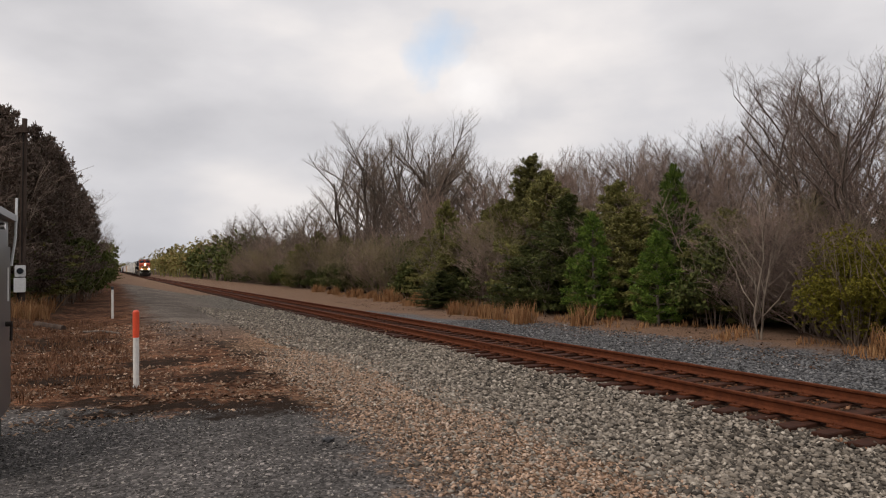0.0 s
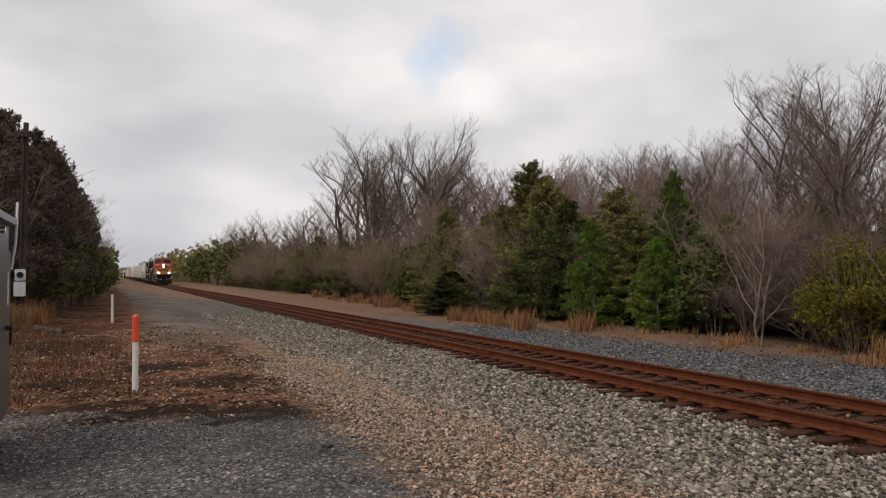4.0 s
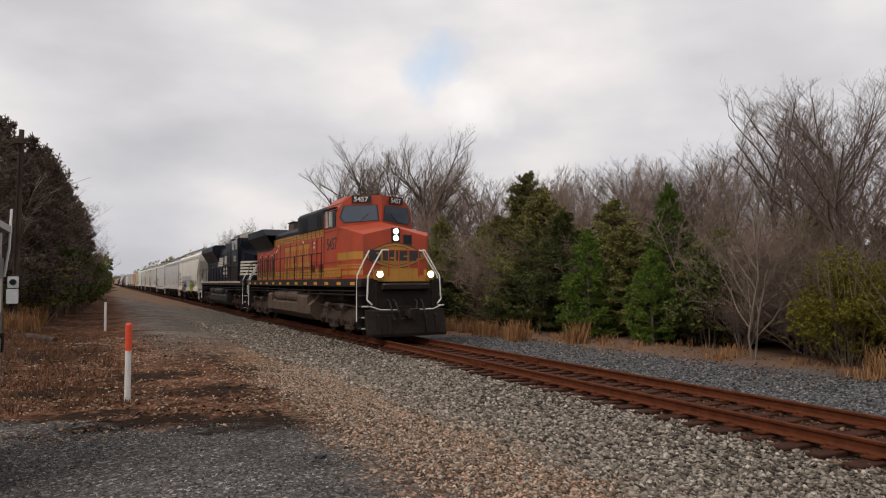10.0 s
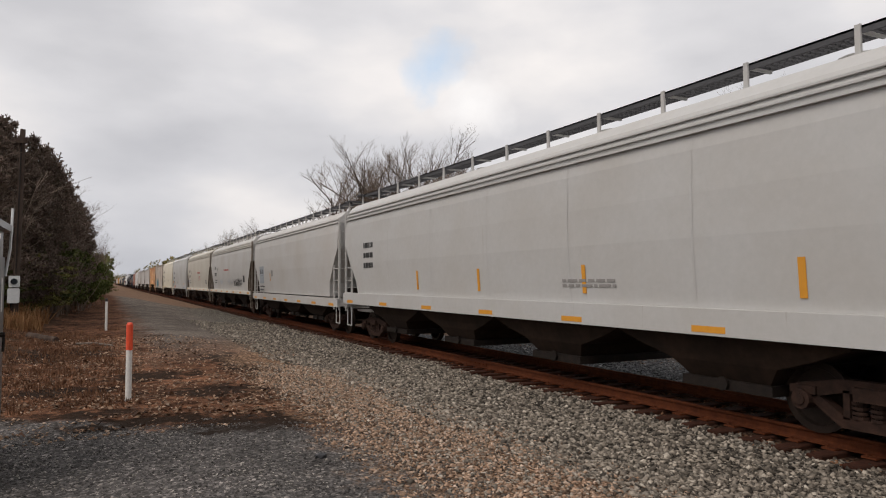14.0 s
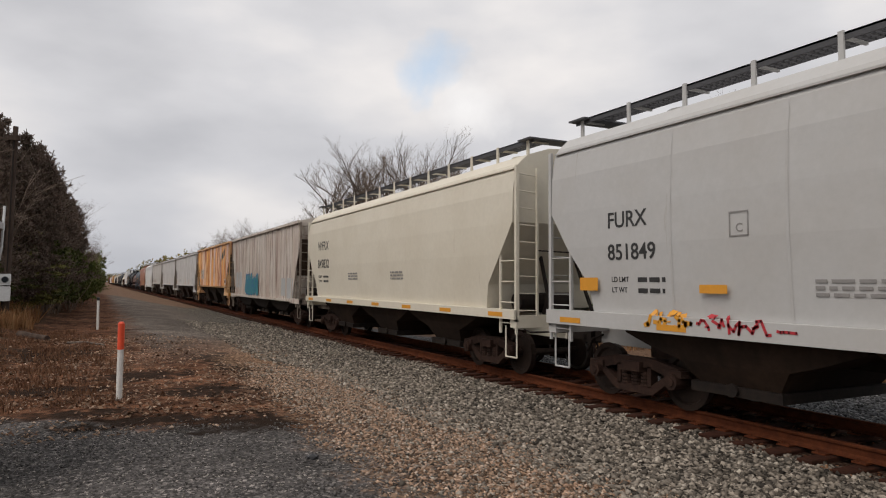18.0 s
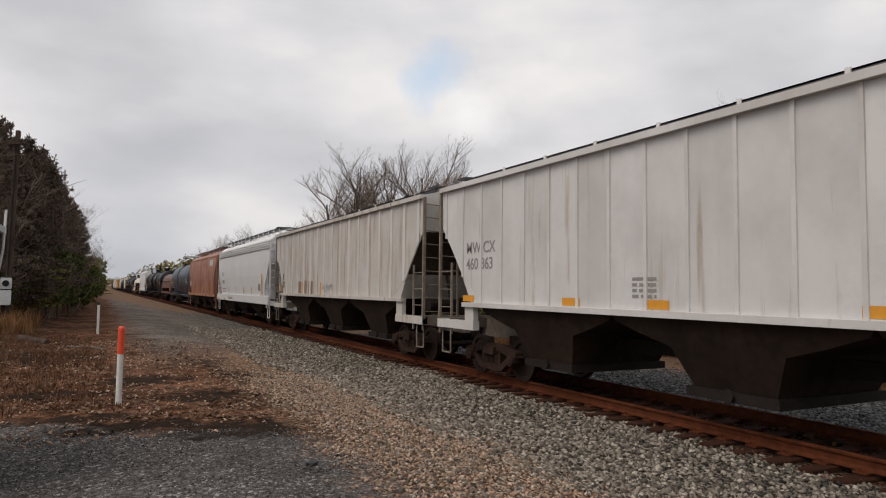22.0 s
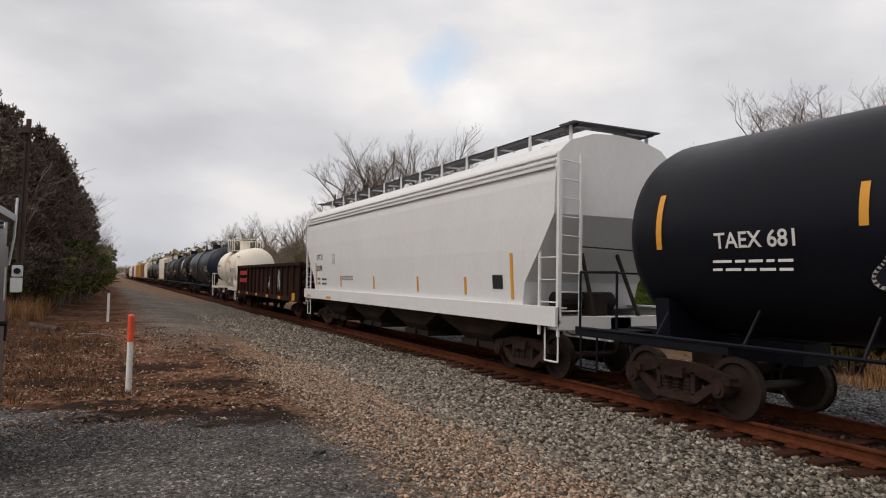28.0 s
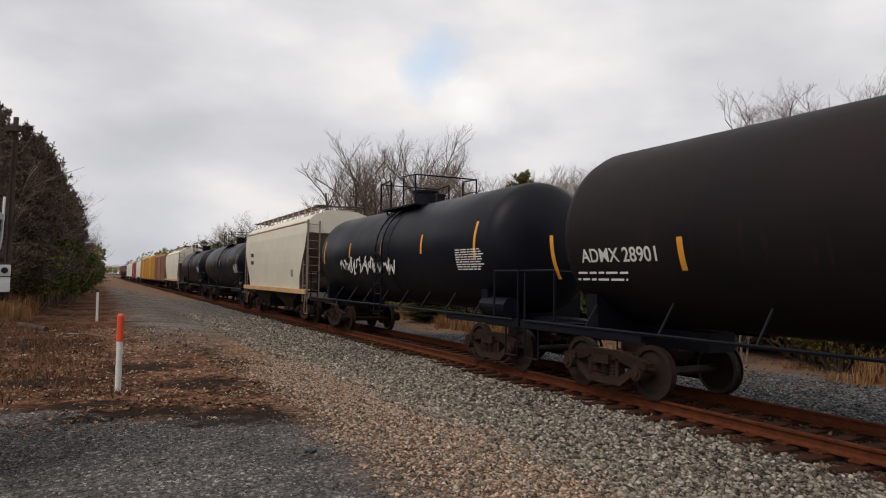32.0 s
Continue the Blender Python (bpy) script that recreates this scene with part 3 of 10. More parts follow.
def stones(name, mat, count, area, size, seed, label, dens=None, category="gravel"):
    """Loose broken stones lying on the ground: eight-sided lumps, each turned and squashed its own way."""
    rs = np.random.RandomState(seed)
    x0, x1, y0, y1 = area
    # closer together towards the near end
    u = rs.rand(count)
    ys = y0 + (y1 - y0) * u ** (dens or 1.0)
    xs = x0 + (x1 - x0) * rs.rand(count)
    keep = np.ones(count, bool)
    if name == "ballast_between":
        keep = (np.abs(np.abs(xs - XC) - 0.7525) > 0.10)
    # ragged margins: thinned out towards the sides, and by patches
    fade = np.minimum(1.0, np.minimum(xs - x0, x1 - xs) / 0.9) if name not in ("ballast", "ballast_between") else np.minimum(1.0, (xs - x0) / 0.9 + 0.2)
    patchy = np.array([noise.noise((a * 0.7, c * 0.7, seed)) for a, c in zip(xs, ys)])
    keep &= rs.rand(count) < np.clip(fade + patchy * 0.5, 0.0, 1.0)
    ragged = np.array([noise.noise((a * 2.6, c * 2.6, 5.0)) + 0.6 * noise.noise((a * 7.0, c * 7.0, 9.0)) for a, c in zip(xs, ys)])
    for cx, cy, rx, ry in BLOTS:
        inside = ((xs - cx) / rx) ** 2 + ((ys - cy) / ry) ** 2 + ragged * 1.6 < 0.8
        keep &= ~inside | (rs.rand(count) < 0.07)
    xs, ys = xs[keep], ys[keep]
    n = len(xs)
    zs = np.array([ground_z(a, c) for a, c in zip(xs, ys)])
    base = np.array([(1, 0, 0), (0, 1, 0), (-1, 0, 0), (0, -1, 0), (0.25, 0.2, 0.85), (-0.2, -0.1, -0.85)], float)
    v = base[None] * (1 + 0.6 * (rs.rand(n, 6, 1) - 0.5)) + 0.4 * (rs.rand(n, 6, 3) - 0.5)
    s = size * (0.55 + 0.9 * rs.rand(n, 1, 1) ** 1.6)
    v = v * s * np.stack([0.8 + 0.5 * rs.rand(n), 0.7 + 0.4 * rs.rand(n), 0.5 + 0.35 * rs.rand(n)], 1)[:, None]
    a = rs.rand(n) * 6.28
    ca, sa2 = np.cos(a)[:, None], np.sin(a)[:, None]
    x, y = v[:, :, 0] * ca - v[:, :, 1] * sa2, v[:, :, 0] * sa2 + v[:, :, 1] * ca
    tilt = (rs.rand(n, 1) - 0.5) * 2.2
    z = v[:, :, 2] + x * tilt * 0.6
    verts = np.stack([x + xs[:, None], y + ys[:, None], z + zs[:, None] + 0.35 * s[:, :, 0] * 0.6], 2).reshape(-1, 3)
    f = np.array([(0, 1, 4), (1, 2, 4), (2, 3, 4), (3, 0, 4), (1, 0, 5), (2, 1, 5), (3, 2, 5), (0, 3, 5)])
    faces = (f[None] + 6 * np.arange(n)[:, None, None]).reshape(-1, 3)
    o = raw_mesh(name, verts, faces, mat)
    tagged(o, label, category, kind="stuff")
    return o


build_ground()
build_track()

# ---- trees, brush and grass ----
M_BARK = bark_mat("bark_grey", (0.075, 0.060, 0.050), (0.20, 0.165, 0.138))
M_BARKPALE = bark_mat("bark_pale", (0.12, 0.095, 0.074), (0.27, 0.220, 0.174))
M_TWIG = bark_mat("twig_brown", (0.115, 0.086, 0.066), (0.27, 0.210, 0.166))
M_TWIGRED = bark_mat("twig_reddish", (0.165, 0.118, 0.097), (0.35, 0.258, 0.212))
M_TWIGDARK = bark_mat("twig_dark", (0.088, 0.064, 0.053), (0.205, 0.152, 0.126))
M_TWIGTAN = bark_mat("twig_tan", (0.13, 0.105, 0.060), (0.30, 0.245, 0.150))
M_CEDAR = leaf_mat("cedar_green", [(0.026, 0.036, 0.010), (0.058, 0.070, 0.018), (0.088, 0.094, 0.026), (0.040, 0.050, 0.015)])
M_CEDAROLIVE = leaf_mat("cedar_olive", [(0.078, 0.080, 0.022), (0.140, 0.136, 0.038), (0.20, 0.175, 0.062), (0.10, 0.102, 0.032)])
M_PINE = leaf_mat("pine_green", [(0.020, 0.044, 0.007), (0.066, 0.112, 0.015), (0.130, 0.182, 0.026), (0.034, 0.066, 0.010)])
M_OLIVE = leaf_mat("shrub_olive", [(0.085, 0.080, 0.008), (0.150, 0.134, 0.013), (0.195, 0.168, 0.022), (0.095, 0.070, 0.014)])
M_SHRUB = leaf_mat("shrub_green", [(0.045, 0.060, 0.015), (0.080, 0.098, 0.023), (0.118, 0.128, 0.034), (0.06, 0.064, 0.022)])
# warm sunlight on the distant trees is put into this leaf colour
M_FARLEAF_SUN = leaf_mat("far_foliage_sunlit", [(0.24, 0.19, 0.065), (0.17, 0.17, 0.05), (0.30, 0.22, 0.085), (0.11, 0.12, 0.04)])
M_DRY = leaf_mat("dry_grass", [(0.19, 0.085, 0.035), (0.30, 0.15, 0.065), (0.36, 0.21, 0.10), (0.24, 0.12, 0.05)])
M_DRYSHORT = leaf_mat("short_dry_grass", [(0.070, 0.030, 0.015), (0.125, 0.060, 0.032), (0.18, 0.096, 0.055), (0.09, 0.044, 0.023)])
M_LITTER = leaf_mat("leaf_litter", [(0.050, 0.023, 0.011), (0.105, 0.052, 0.028), (0.24, 0.155, 0.10), (0.030, 0.015, 0.009)])


def tubes(segs, n):
    """Tapered tubes for segments (p0, p1, r0, r1): vertices and quads."""
    s = np.array([(*a, *b, r0, r1) for a, b, r0, r1 in segs], float)
    p0, p1, r0, r1 = s[:, 0:3], s[:, 3:6], s[:, 6], s[:, 7]
    d = p1 - p0
    d /= np.linalg.norm(d, axis=1, keepdims=True) + 1e-9
    ref = np.where(np.abs(d[:, 2:3]) < 0.9, np.array([[0, 0, 1.0]]), np.array([[1.0, 0, 0]]))
    u = np.cross(d, ref)
    u /= np.linalg.norm(u, axis=1, keepdims=True) + 1e-9
    w = np.cross(d, u)
    a = 2 * np.pi * np.arange(n) / n
    ring = u[:, None] * np.cos(a)[None, :, None] + w[:, None] * np.sin(a)[None, :, None]
    v = np.concatenate([p0[:, None] + ring * r0[:, None, None], p1[:, None] + ring * r1[:, None, None]], 1).reshape(-1, 3)
    i = np.arange(n)
    f = np.stack([i, (i + 1) % n, (i + 1) % n + n, i + n], 1)
    faces = (f[None] + 2 * n * np.arange(len(s))[:, None, None]).reshape(-1, 4)
    return v, faces


def grow(rnd, height, spread, levels, kids, stems=1, lean=0.0, upward=0.25, thick=0.028, wob=0.12, start=0.25):
    """Branch segments, sorted by level: the trunk forks into limbs, limbs into twigs."""
    out = [[] for _ in range(levels + 1)]

    def branch(p, d, length, r, lv):
        n = 5 if lv == 0 else (4 if lv < 3 else 3)
        pts, dirs = [p], [d]
        q = Vector(d)
        for k in range(n):
            q = (q + Vector((rnd.gauss(0, wob), rnd.gauss(0, wob), rnd.gauss(0, wob * 0.6) + upward * 0.12 * (1 if lv else 0.2)))).normalized()
            p = p + q * (length / n)
            pts.append(p)
            dirs.append(q)
        tip = 0.45 if lv < levels else 0.5
        for k in range(n):
            ra, rb = r * (1 - (1 - tip) * k / n), r * (1 - (1 - tip) * (k + 1) / n)
            out[lv].append((tuple(pts[k]), tuple(pts[k + 1]), ra, rb))
        if lv == levels:
            return
        m = kids[lv]
        for k in range(m):
            f = (start if lv == 0 else 0.2) + (1 - (start if lv == 0 else 0.2)) * (k + rnd.random()) / m
            i = min(n - 1, int(f * n))
            base = pts[i].lerp(pts[i + 1], f * n - i)
            ang = rnd.uniform(0, 6.28)
            side = Vector((math.cos(ang), math.sin(ang), rnd.uniform(-0.1, 0.35))).normalized()
            nd = (dirs[i + 1] * (1.0 - spread * rnd.uniform(0.6, 1.1)) + side * spread * rnd.uniform(0.75, 1.15) + Vector((0, 0, upward * 0.5))).normalized()
            branch(base, nd, length * rnd.uniform(0.42, 0.68) * (1.12 - 0.45 * f), max(0.004, r * (1 - 0.5 * f) * rnd.uniform(0.45, 0.65)), lv + 1)

    for s in range(stems):
        a = rnd.uniform(0, 6.28)
        ln = lean if stems == 1 else lean + 0.12
        d = Vector((math.cos(a) * ln, math.sin(a) * ln, 1)).normalized()
        hh = height * rnd.uniform(0.75, 1.0) if stems > 1 else height
        branch(Vector((math.cos(a) * 0.1 * (stems > 1), math.sin(a) * 0.1 * (stems > 1), -0.15)), d, hh * 0.78, height * thick * (0.5 if stems > 1 else 1), 0)
    return out


def tree_of(name, label, segs, bark, twig, cut=2, category="tree", tall=None):
    t = tagged(new(name), label, category)
    if tall:
        k = tall / max(s[1][2] for lv in segs for s in lv)
        segs = [[(tuple(Vector(a) * k), tuple(Vector(c) * k), r0 * k, r1 * k) for a, c, r0, r1 in lv] for lv in segs]
    low = [s for lv in segs[:cut] for s in lv]
    top = [s for lv in segs[cut:] for s in lv]
    raw_mesh("trunk", *tubes(low, 6), bark, t, smooth=True)
    raw_mesh("crown", *tubes(top, 3), twig, t)
    return t


def sprays(centres, dirs, size, rs, per, flat=0.3, width=0.22):
    """Small leaf blades fanned about many centres: vertices and quads."""
    c = np.repeat(np.asarray(centres, float), per, 0)
    d = np.repeat(np.asarray(dirs, float), per, 0)
    n = len(c)
    d = d + rs.normal(0, 0.75, (n, 3))
    d /= np.linalg.norm(d, axis=1, keepdims=True) + 1e-9
    l = size * (0.6 + 0.8 * rs.rand(n, 1))
    s = np.cross(d, rs.normal(0, 1, (n, 3)))
    s /= np.linalg.norm(s, axis=1, keepdims=True) + 1e-9
    w = l * width
    base = c + rs.normal(0, size * 0.28, (n, 3))
    v = np.stack([base - s * w * 0.4, base + s * w * 0.4, base + d * l * 0.6 + s * w, base + d * l, base + d * l * 0.6 - s * w], 1).reshape(-1, 3)
    f = np.array([(0, 1, 2, 4), (4, 2, 3, 3)])
    tri = np.array([(0, 1, 2), (0, 2, 4), (4, 2, 3)])
    faces = (tri[None] + 5 * np.arange(n)[:, None, None]).reshape(-1, 3)
    return v, faces


def conifer(name, label, rnd, height, radius, mat, whorls, per, blade, per_tip, droop=-0.15, bare=0.06, ragged=0.3, width=0.22, shape=0.95):
    """A straight stem with whorls of boughs; foliage sits in clumps along each bough, so gaps stay between them."""
    rs = np.random.RandomState(rnd.randrange(10 ** 6))
    t = tagged(new(name), label, "tree")
    segs = [((0, 0, -0.1), (0, 0, height * 0.97), height * 0.022, 0.01)]
    cs, ds = [], []
    for i in range(whorls):
        f = bare + (1 - bare) * (i + rnd.random() * 0.6) / whorls
        z = height * f
        r = radius * (1 - f) ** shape * (0.55 + 0.45 * min(1.0, f / 0.15))
        for k in range(per):
            a = rnd.uniform(0, 6.28)
            ln = max(0.12, r * rnd.uniform(1 - ragged, 1 + ragged * 0.6))
            d = Vector((math.cos(a), math.sin(a), droop + 0.5 * f + rnd.uniform(-0.12, 0.12))).normalized()
            p0 = Vector((0, 0, z))
            p1 = p0 + d * ln
            segs.append((tuple(p0), tuple(p1), 0.012 + 0.006 * ln, 0.005))
            m = max(2, int(ln / (blade * 0.75)))
            for q in range(m):
                g = 0.22 + 0.78 * (q + rnd.random()) / m
                c = p0.lerp(p1, g)
                cs.append((c.x + rnd.gauss(0, 0.06 * ln), c.y + rnd.gauss(0, 0.06 * ln), c.z + rnd.gauss(0, 0.04)))
                ds.append((d.x * 0.6, d.y * 0.6, d.z * 0.6 + 0.35))
    for q in range(5):
        cs.append((0, 0, height * (0.9 + 0.02 * q)))
        ds.append((0, 0, 1))
    raw_mesh("trunk", *tubes(segs, 5), M_BARK, t)
    raw_mesh("crown", *sprays(cs, ds, blade, rs, per_tip, width=width), mat, t)
    return t


def pine(name, label, rnd, height, radius, mat, gap=0.30, boughs=6):
    """Tiers of rising boughs; needles stand in round tufts at the ends and along the outer half, with dark gaps between."""
    rs = np.random.RandomState(rnd.randrange(10 ** 6))
    t = tagged(new(name), label, "tree")
    segs = [((0, 0, -0.1), (0, 0, height * 0.98), height * 0.018, 0.012)]
    cs, ds = [], []
    z = 0.04 * height
    while z < height * 0.96:
        f = z / height
        r = radius * (1 - f) ** 0.72 * (0.72 + 0.28 * min(1.0, f / 0.25))
        a0 = rnd.uniform(0, 6.28)
        for k in range(boughs):
            a = a0 + 6.28 * k / boughs + rnd.uniform(-0.35, 0.35)
            ln = r * rnd.uniform(0.62, 1.12)
            up = 0.12 + 0.75 * f + rnd.uniform(-0.08, 0.12)
            d = Vector((math.cos(a), math.sin(a), up)).normalized()
            p0 = Vector((0, 0, z + rnd.uniform(-0.05, 0.05)))
            p1 = p0 + d * ln
            segs.append((tuple(p0), tuple(p1), 0.016, 0.007))
            m = max(1, int(ln / 0.26))
            for q in range(m):
                g = 1.0 if q == 0 else rnd.uniform(0.38, 0.95)
                c = p0.lerp(p1, g)
                c += Vector((rnd.gauss(0, 0.09 * ln), rnd.gauss(0, 0.09 * ln), rnd.gauss(0, 0.03))) * (0 if q == 0 else 1)
                cs.append(tuple(c))
                ds.append((d.x * 0.5, d.y * 0.5, 0.55))
        z += gap * (1.15 - 0.4 * f)
    for q in range(4):
        cs.append((0, 0, height * (0.92 + 0.025 * q)))
        ds.append((0, 0, 1.4))
    raw_mesh("trunk", *tubes(segs, 5), M_BARK, t)
    raw_mesh("crown", *sprays(cs, ds, 0.17, rs, 100, width=0.06), mat, t)
    return t


def shrub(name, label, rnd, height, radius, mat, clumps, per, blade, stems=9, bark=None, lobes=15):
    """Many thin stems and leaf clumps in an uneven mound with gaps."""
    rs = np.random.RandomState(rnd.randrange(10 ** 6))
    t = tagged(new(name), label, "bush")
    segs, cs, ds = [], [], []
    for s in range(stems):
        a, tilt = rnd.uniform(0, 6.28), rnd.uniform(0.05, 0.75)
        p = Vector((math.cos(a) * 0.12 * radius, math.sin(a) * 0.12 * radius, -0.1))
        d = Vector((math.cos(a) * tilt, math.sin(a) * tilt, 1)).normalized()
        top = p
        for k in range(4):
            d = (d + Vector((rnd.gauss(0, 0.14), rnd.gauss(0, 0.14), 0.05))).normalized()
            top = p + d * height * 0.25
            segs.append((tuple(p), tuple(top), 0.02 * (1 - 0.2 * k), 0.016 * (1 - 0.2 * k)))
            p = top
    lumps = [(rnd.uniform(0, 6.28), rnd.uniform(0.1, 0.75), rnd.uniform(0.25, 0.95), rnd.uniform(0.2, 0.5)) for _ in range(lobes)]
    for i in range(clumps):
        a, rr, zz, lr = rnd.choice(lumps)
        c = Vector((math.cos(a) * rr * radius, math.sin(a) * rr * radius, zz * height * (1 - 0.35 * rr)))
        o = Vector((rnd.gauss(0, 1), rnd.gauss(0, 1), rnd.gauss(0, 1))).normalized() * (lr * radius * rnd.random() ** 0.4)
        c = c + Vector((o.x, o.y, o.z * 0.9 * height / (2 * radius)))
        if c.z < 0.08:
            c.z = 0.08 + rnd.random() * 0.2
        cs.append(tuple(c))
        ds.append((o.x * 0.5, o.y * 0.5, o.z * 0.5 + 0.4))
    raw_mesh("woody_base", *tubes(segs, 4), bark or M_TWIG, t)
    raw_mesh("foliage", *sprays(cs, ds, blade, rs, per, width=0.3), mat, t)
    return t


def place(proto, x, y, rnd, s=1.0, sz=None, turn=None, label="", sink=0.0):
    m = Matrix.Translation((x, y, ground_z(x, y) - 0.02 - sink)) @ Matrix.Rotation(rnd.uniform(0, 6.28) if turn is None else turn, 4, "Z") @ Matrix.Diagonal((s, s, sz or s, 1))
    o = copy_thing(proto, m)
    if label:
        o["label"] = label
    return o


def first(proto, x, y, turn=0.0, s=1.0):
    """The prototype itself takes the first place."""
    proto.matrix_basis = Matrix.Translation((x, y, ground_z(x, y) - 0.02)) @ Matrix.Rotation(turn, 4, "Z")
    return proto


rt = random.Random(11)
# bare trees are grown to one metre-scale height each, then placed at a share of it
BIG = [tree_of("bare_tree", "large bare spreading tree with arching grey limbs", grow(random.Random(i), 13.0, 0.52, 4, (8, 6, 5, 5), 4, 0.19, 0.22, 0.030, 0.12, 0.34), M_BARK, M_TWIG, 3, tall=16.0) for i in (24, 27)]
TALL = [tree_of("bare_tree", "tall slender bare deciduous tree without leaves", grow(random.Random(i), 9.5, 0.60, 4, (12, 7, 5, 4), 1, 0.05, 0.30, 0.012, 0.12, 0.32), M_BARK, M_TWIGDARK, 2, tall=9.3) for i in (31, 32, 33)]
REDDISH = tree_of("bare_tree", "slender bare tree with reddish fine twigs", grow(random.Random(37), 8.5, 0.46, 4, (15, 8, 6, 5), 1, 0.05, 0.34, 0.011, 0.12, 0.15), M_BARK, M_TWIGRED, 2, tall=8.6)
SAPLING = tree_of("bare_sapling", "pale bare multi-stemmed sapling beside the gravel", grow(random.Random(48), 4.6, 0.62, 3, (11, 5, 3), 2, -0.06, 0.22, 0.0125, 0.13, 0.15), M_BARKPALE, M_BARKPALE, 2, tall=4.9)
BRUSH = [tree_of("bare_brush", "tangled leafless brown brush", grow(random.Random(i), 4.2, 0.62, 3, (9, 8, 6), 7, 0.22, 0.16, 0.012, 0.18, 0.05), M_TWIGDARK, (M_TWIGDARK, M_TWIGRED, M_TWIGTAN)[i % 3], 1, "bush", tall=4.4) for i in (51, 52, 53)]
CEDAR = [conifer("cedar_tree", "dense dark green cedar tree", random.Random(i), 6.5, 2.5, m, 30, 10, 0.13, 17, 0.10, 0.02, 0.85, 0.15, shape=0.74) for i, m in ((61, M_CEDAROLIVE), (62, M_CEDAR))]
PINE = [pine("pine_tree", "bright green young pine tree with tufted needles", random.Random(i), 4.4, 1.45, M_PINE, 0.36, 6) for i in (71, 72)]
SHRUBS = [shrub("shrub", "green leafy shrub at the wood's edge", random.Random(81), 2.6, 1.5, M_SHRUB, 900, 9, 0.11), shrub("shrub", "dark evergreen shrub among bare brush", random.Random(82), 2.4, 1.4, M_CEDAR, 900, 9, 0.11)]
OLIVE = shrub("shrub", "yellow-green shrub with many thin stems", random.Random(83), 2.9, 1.7, M_OLIVE, 4600, 11, 0.042, 40, lobes=34)

# the wood across the track
first(BIG[0], 21.8, 57.0, 0.6)
first(BIG[1], 25.4, 55.0, 2.0)
place(BIG[1], 21.8, 64.0, rt, 0.98)
place(BIG[0], 28.0, 57.0, rt, 0.90)
place(BIG[1], 27.5, 47.5, rt, 0.74)
for (x, y, s) in ((30, 42, 0.68), (21, 84, 0.62), (26, 95, 0.8), (20, 108, 0.66), (24, 125, 0.85), (33, 70, 0.95)):
    place(rt.choice(BIG), x, y, rt, s, label="bare grey tree farther off in the wood")
first(TALL[0], 21.2, 15.1)
first(TALL[1], 20.2, 12.8, 1.0)
TALL[1].matrix_basis = TALL[1].matrix_basis @ Matrix.Scale(0.86, 4)
first(TALL[2], 23.0, 17.8, 2.0)
first(REDDISH, 25.5, 28.5)
for (x, y, s) in ((22.3, 13.4, 0.85), (19.2, 9.9, 0.68), (24.5, 15.5, 0.98), (26.0, 19.5, 0.98), (20.8, 9.0, 0.72), (24.0, 11.5, 0.85), (22.2, 20.5, 0.82), (24.0, 23.5, 0.88), (27.5, 24.0, 0.95), (30.0, 33.0, 1.0), (22.0, 5.5, 0.8), (26.0, 8.0, 0.85), (28.0, 14.0, 0.98), (25.6, 16.4, 1.0), (23.4, 10.4, 0.85)):
    place(rt.choice(TALL), x, y, rt, s)
for (x, y, s) in ((23.0, 25.0, 0.88), (24.5, 31.0, 0.98), (26.5, 33.5, 1.05), (28.0, 30.0, 1.05), (22.0, 28.0, 0.85), (27.0, 37.0, 1.1), (23.5, 36.0, 1.0), (29.5, 26.0, 1.0), (20.5, 22.8, 0.75), (21.0, 18.0, 0.8), (31, 45, 1.15), (25, 62, 1.0), (18.5, 48, 0.85), (20, 42, 0.9), (21.5, 78, 1.0), (18.8, 92, 0.9), (22, 102, 1.0), (19, 118, 1.0), (23, 140, 1.2), (19, 155, 1.1), (24.5, 21.0, 0.95), (23.2, 33.0, 0.95), (25.8, 26.0, 1.0), (21.5, 46.0, 0.95), (23.5, 41.0, 1.0), (26.0, 42.0, 1.1), (19.5, 53.0, 0.9), (22.5, 52.0, 1.0)):
    place(REDDISH if rt.random() < 0.6 else rt.choice(TALL), x, y, rt, s)
first(SAPLING, 15.8, 12.75, 0.4)
place(SAPLING, 17.6, 14.6, rt, 0.8)
place(SAPLING, 16.9, 11.2, rt, 0.7)
place(SAPLING, 19.5, 27.5, rt, 1.0)
place(SAPLING, 17.5, 30.5, rt, 0.75)
for (x, y, s) in ((16.6, 27.0, 0.8), (16.9, 34.0, 0.75), (17.2, 37.0, 0.9), (17.6, 42.0, 0.9), (17.8, 48.0, 1.0), (16.4, 23.8, 0.6), (18.0, 55.0, 1.0)):
    place(SAPLING, x, y, rt, s, label="pale bare branches at the wood's edge")
first(BRUSH[0], 17.4, 12.0)
first(BRUSH[1], 18.3, 15.2)
first(BRUSH[2], 18.0, 52.0)
for i in range(80):
    y = 7.5 + 112 * (i / 80) ** 1.25 + rt.uniform(-0.6, 0.6)
    x = 17.2 + rt.random() * 5.5
    place(BRUSH[i % 3], x, y, rt, rt.uniform(0.8, 1.25))
first(PINE[0], 16.35, 20.45)
PINE[0].matrix_basis = PINE[0].matrix_basis @ Matrix.Diagonal((0.95, 0.95, 0.90, 1))
first(PINE[1], 16.6, 17.4)
PINE[1].matrix_basis = PINE[1].matrix_basis @ Matrix.Diagonal((0.86, 0.86, 0.70, 1))
place(PINE[0], 18.7, 18.65, rt, 1.12, 1.40, label="tall bright green pine tree behind a smaller one")
place(PINE[1], 17.6, 17.9, rt, 0.6)
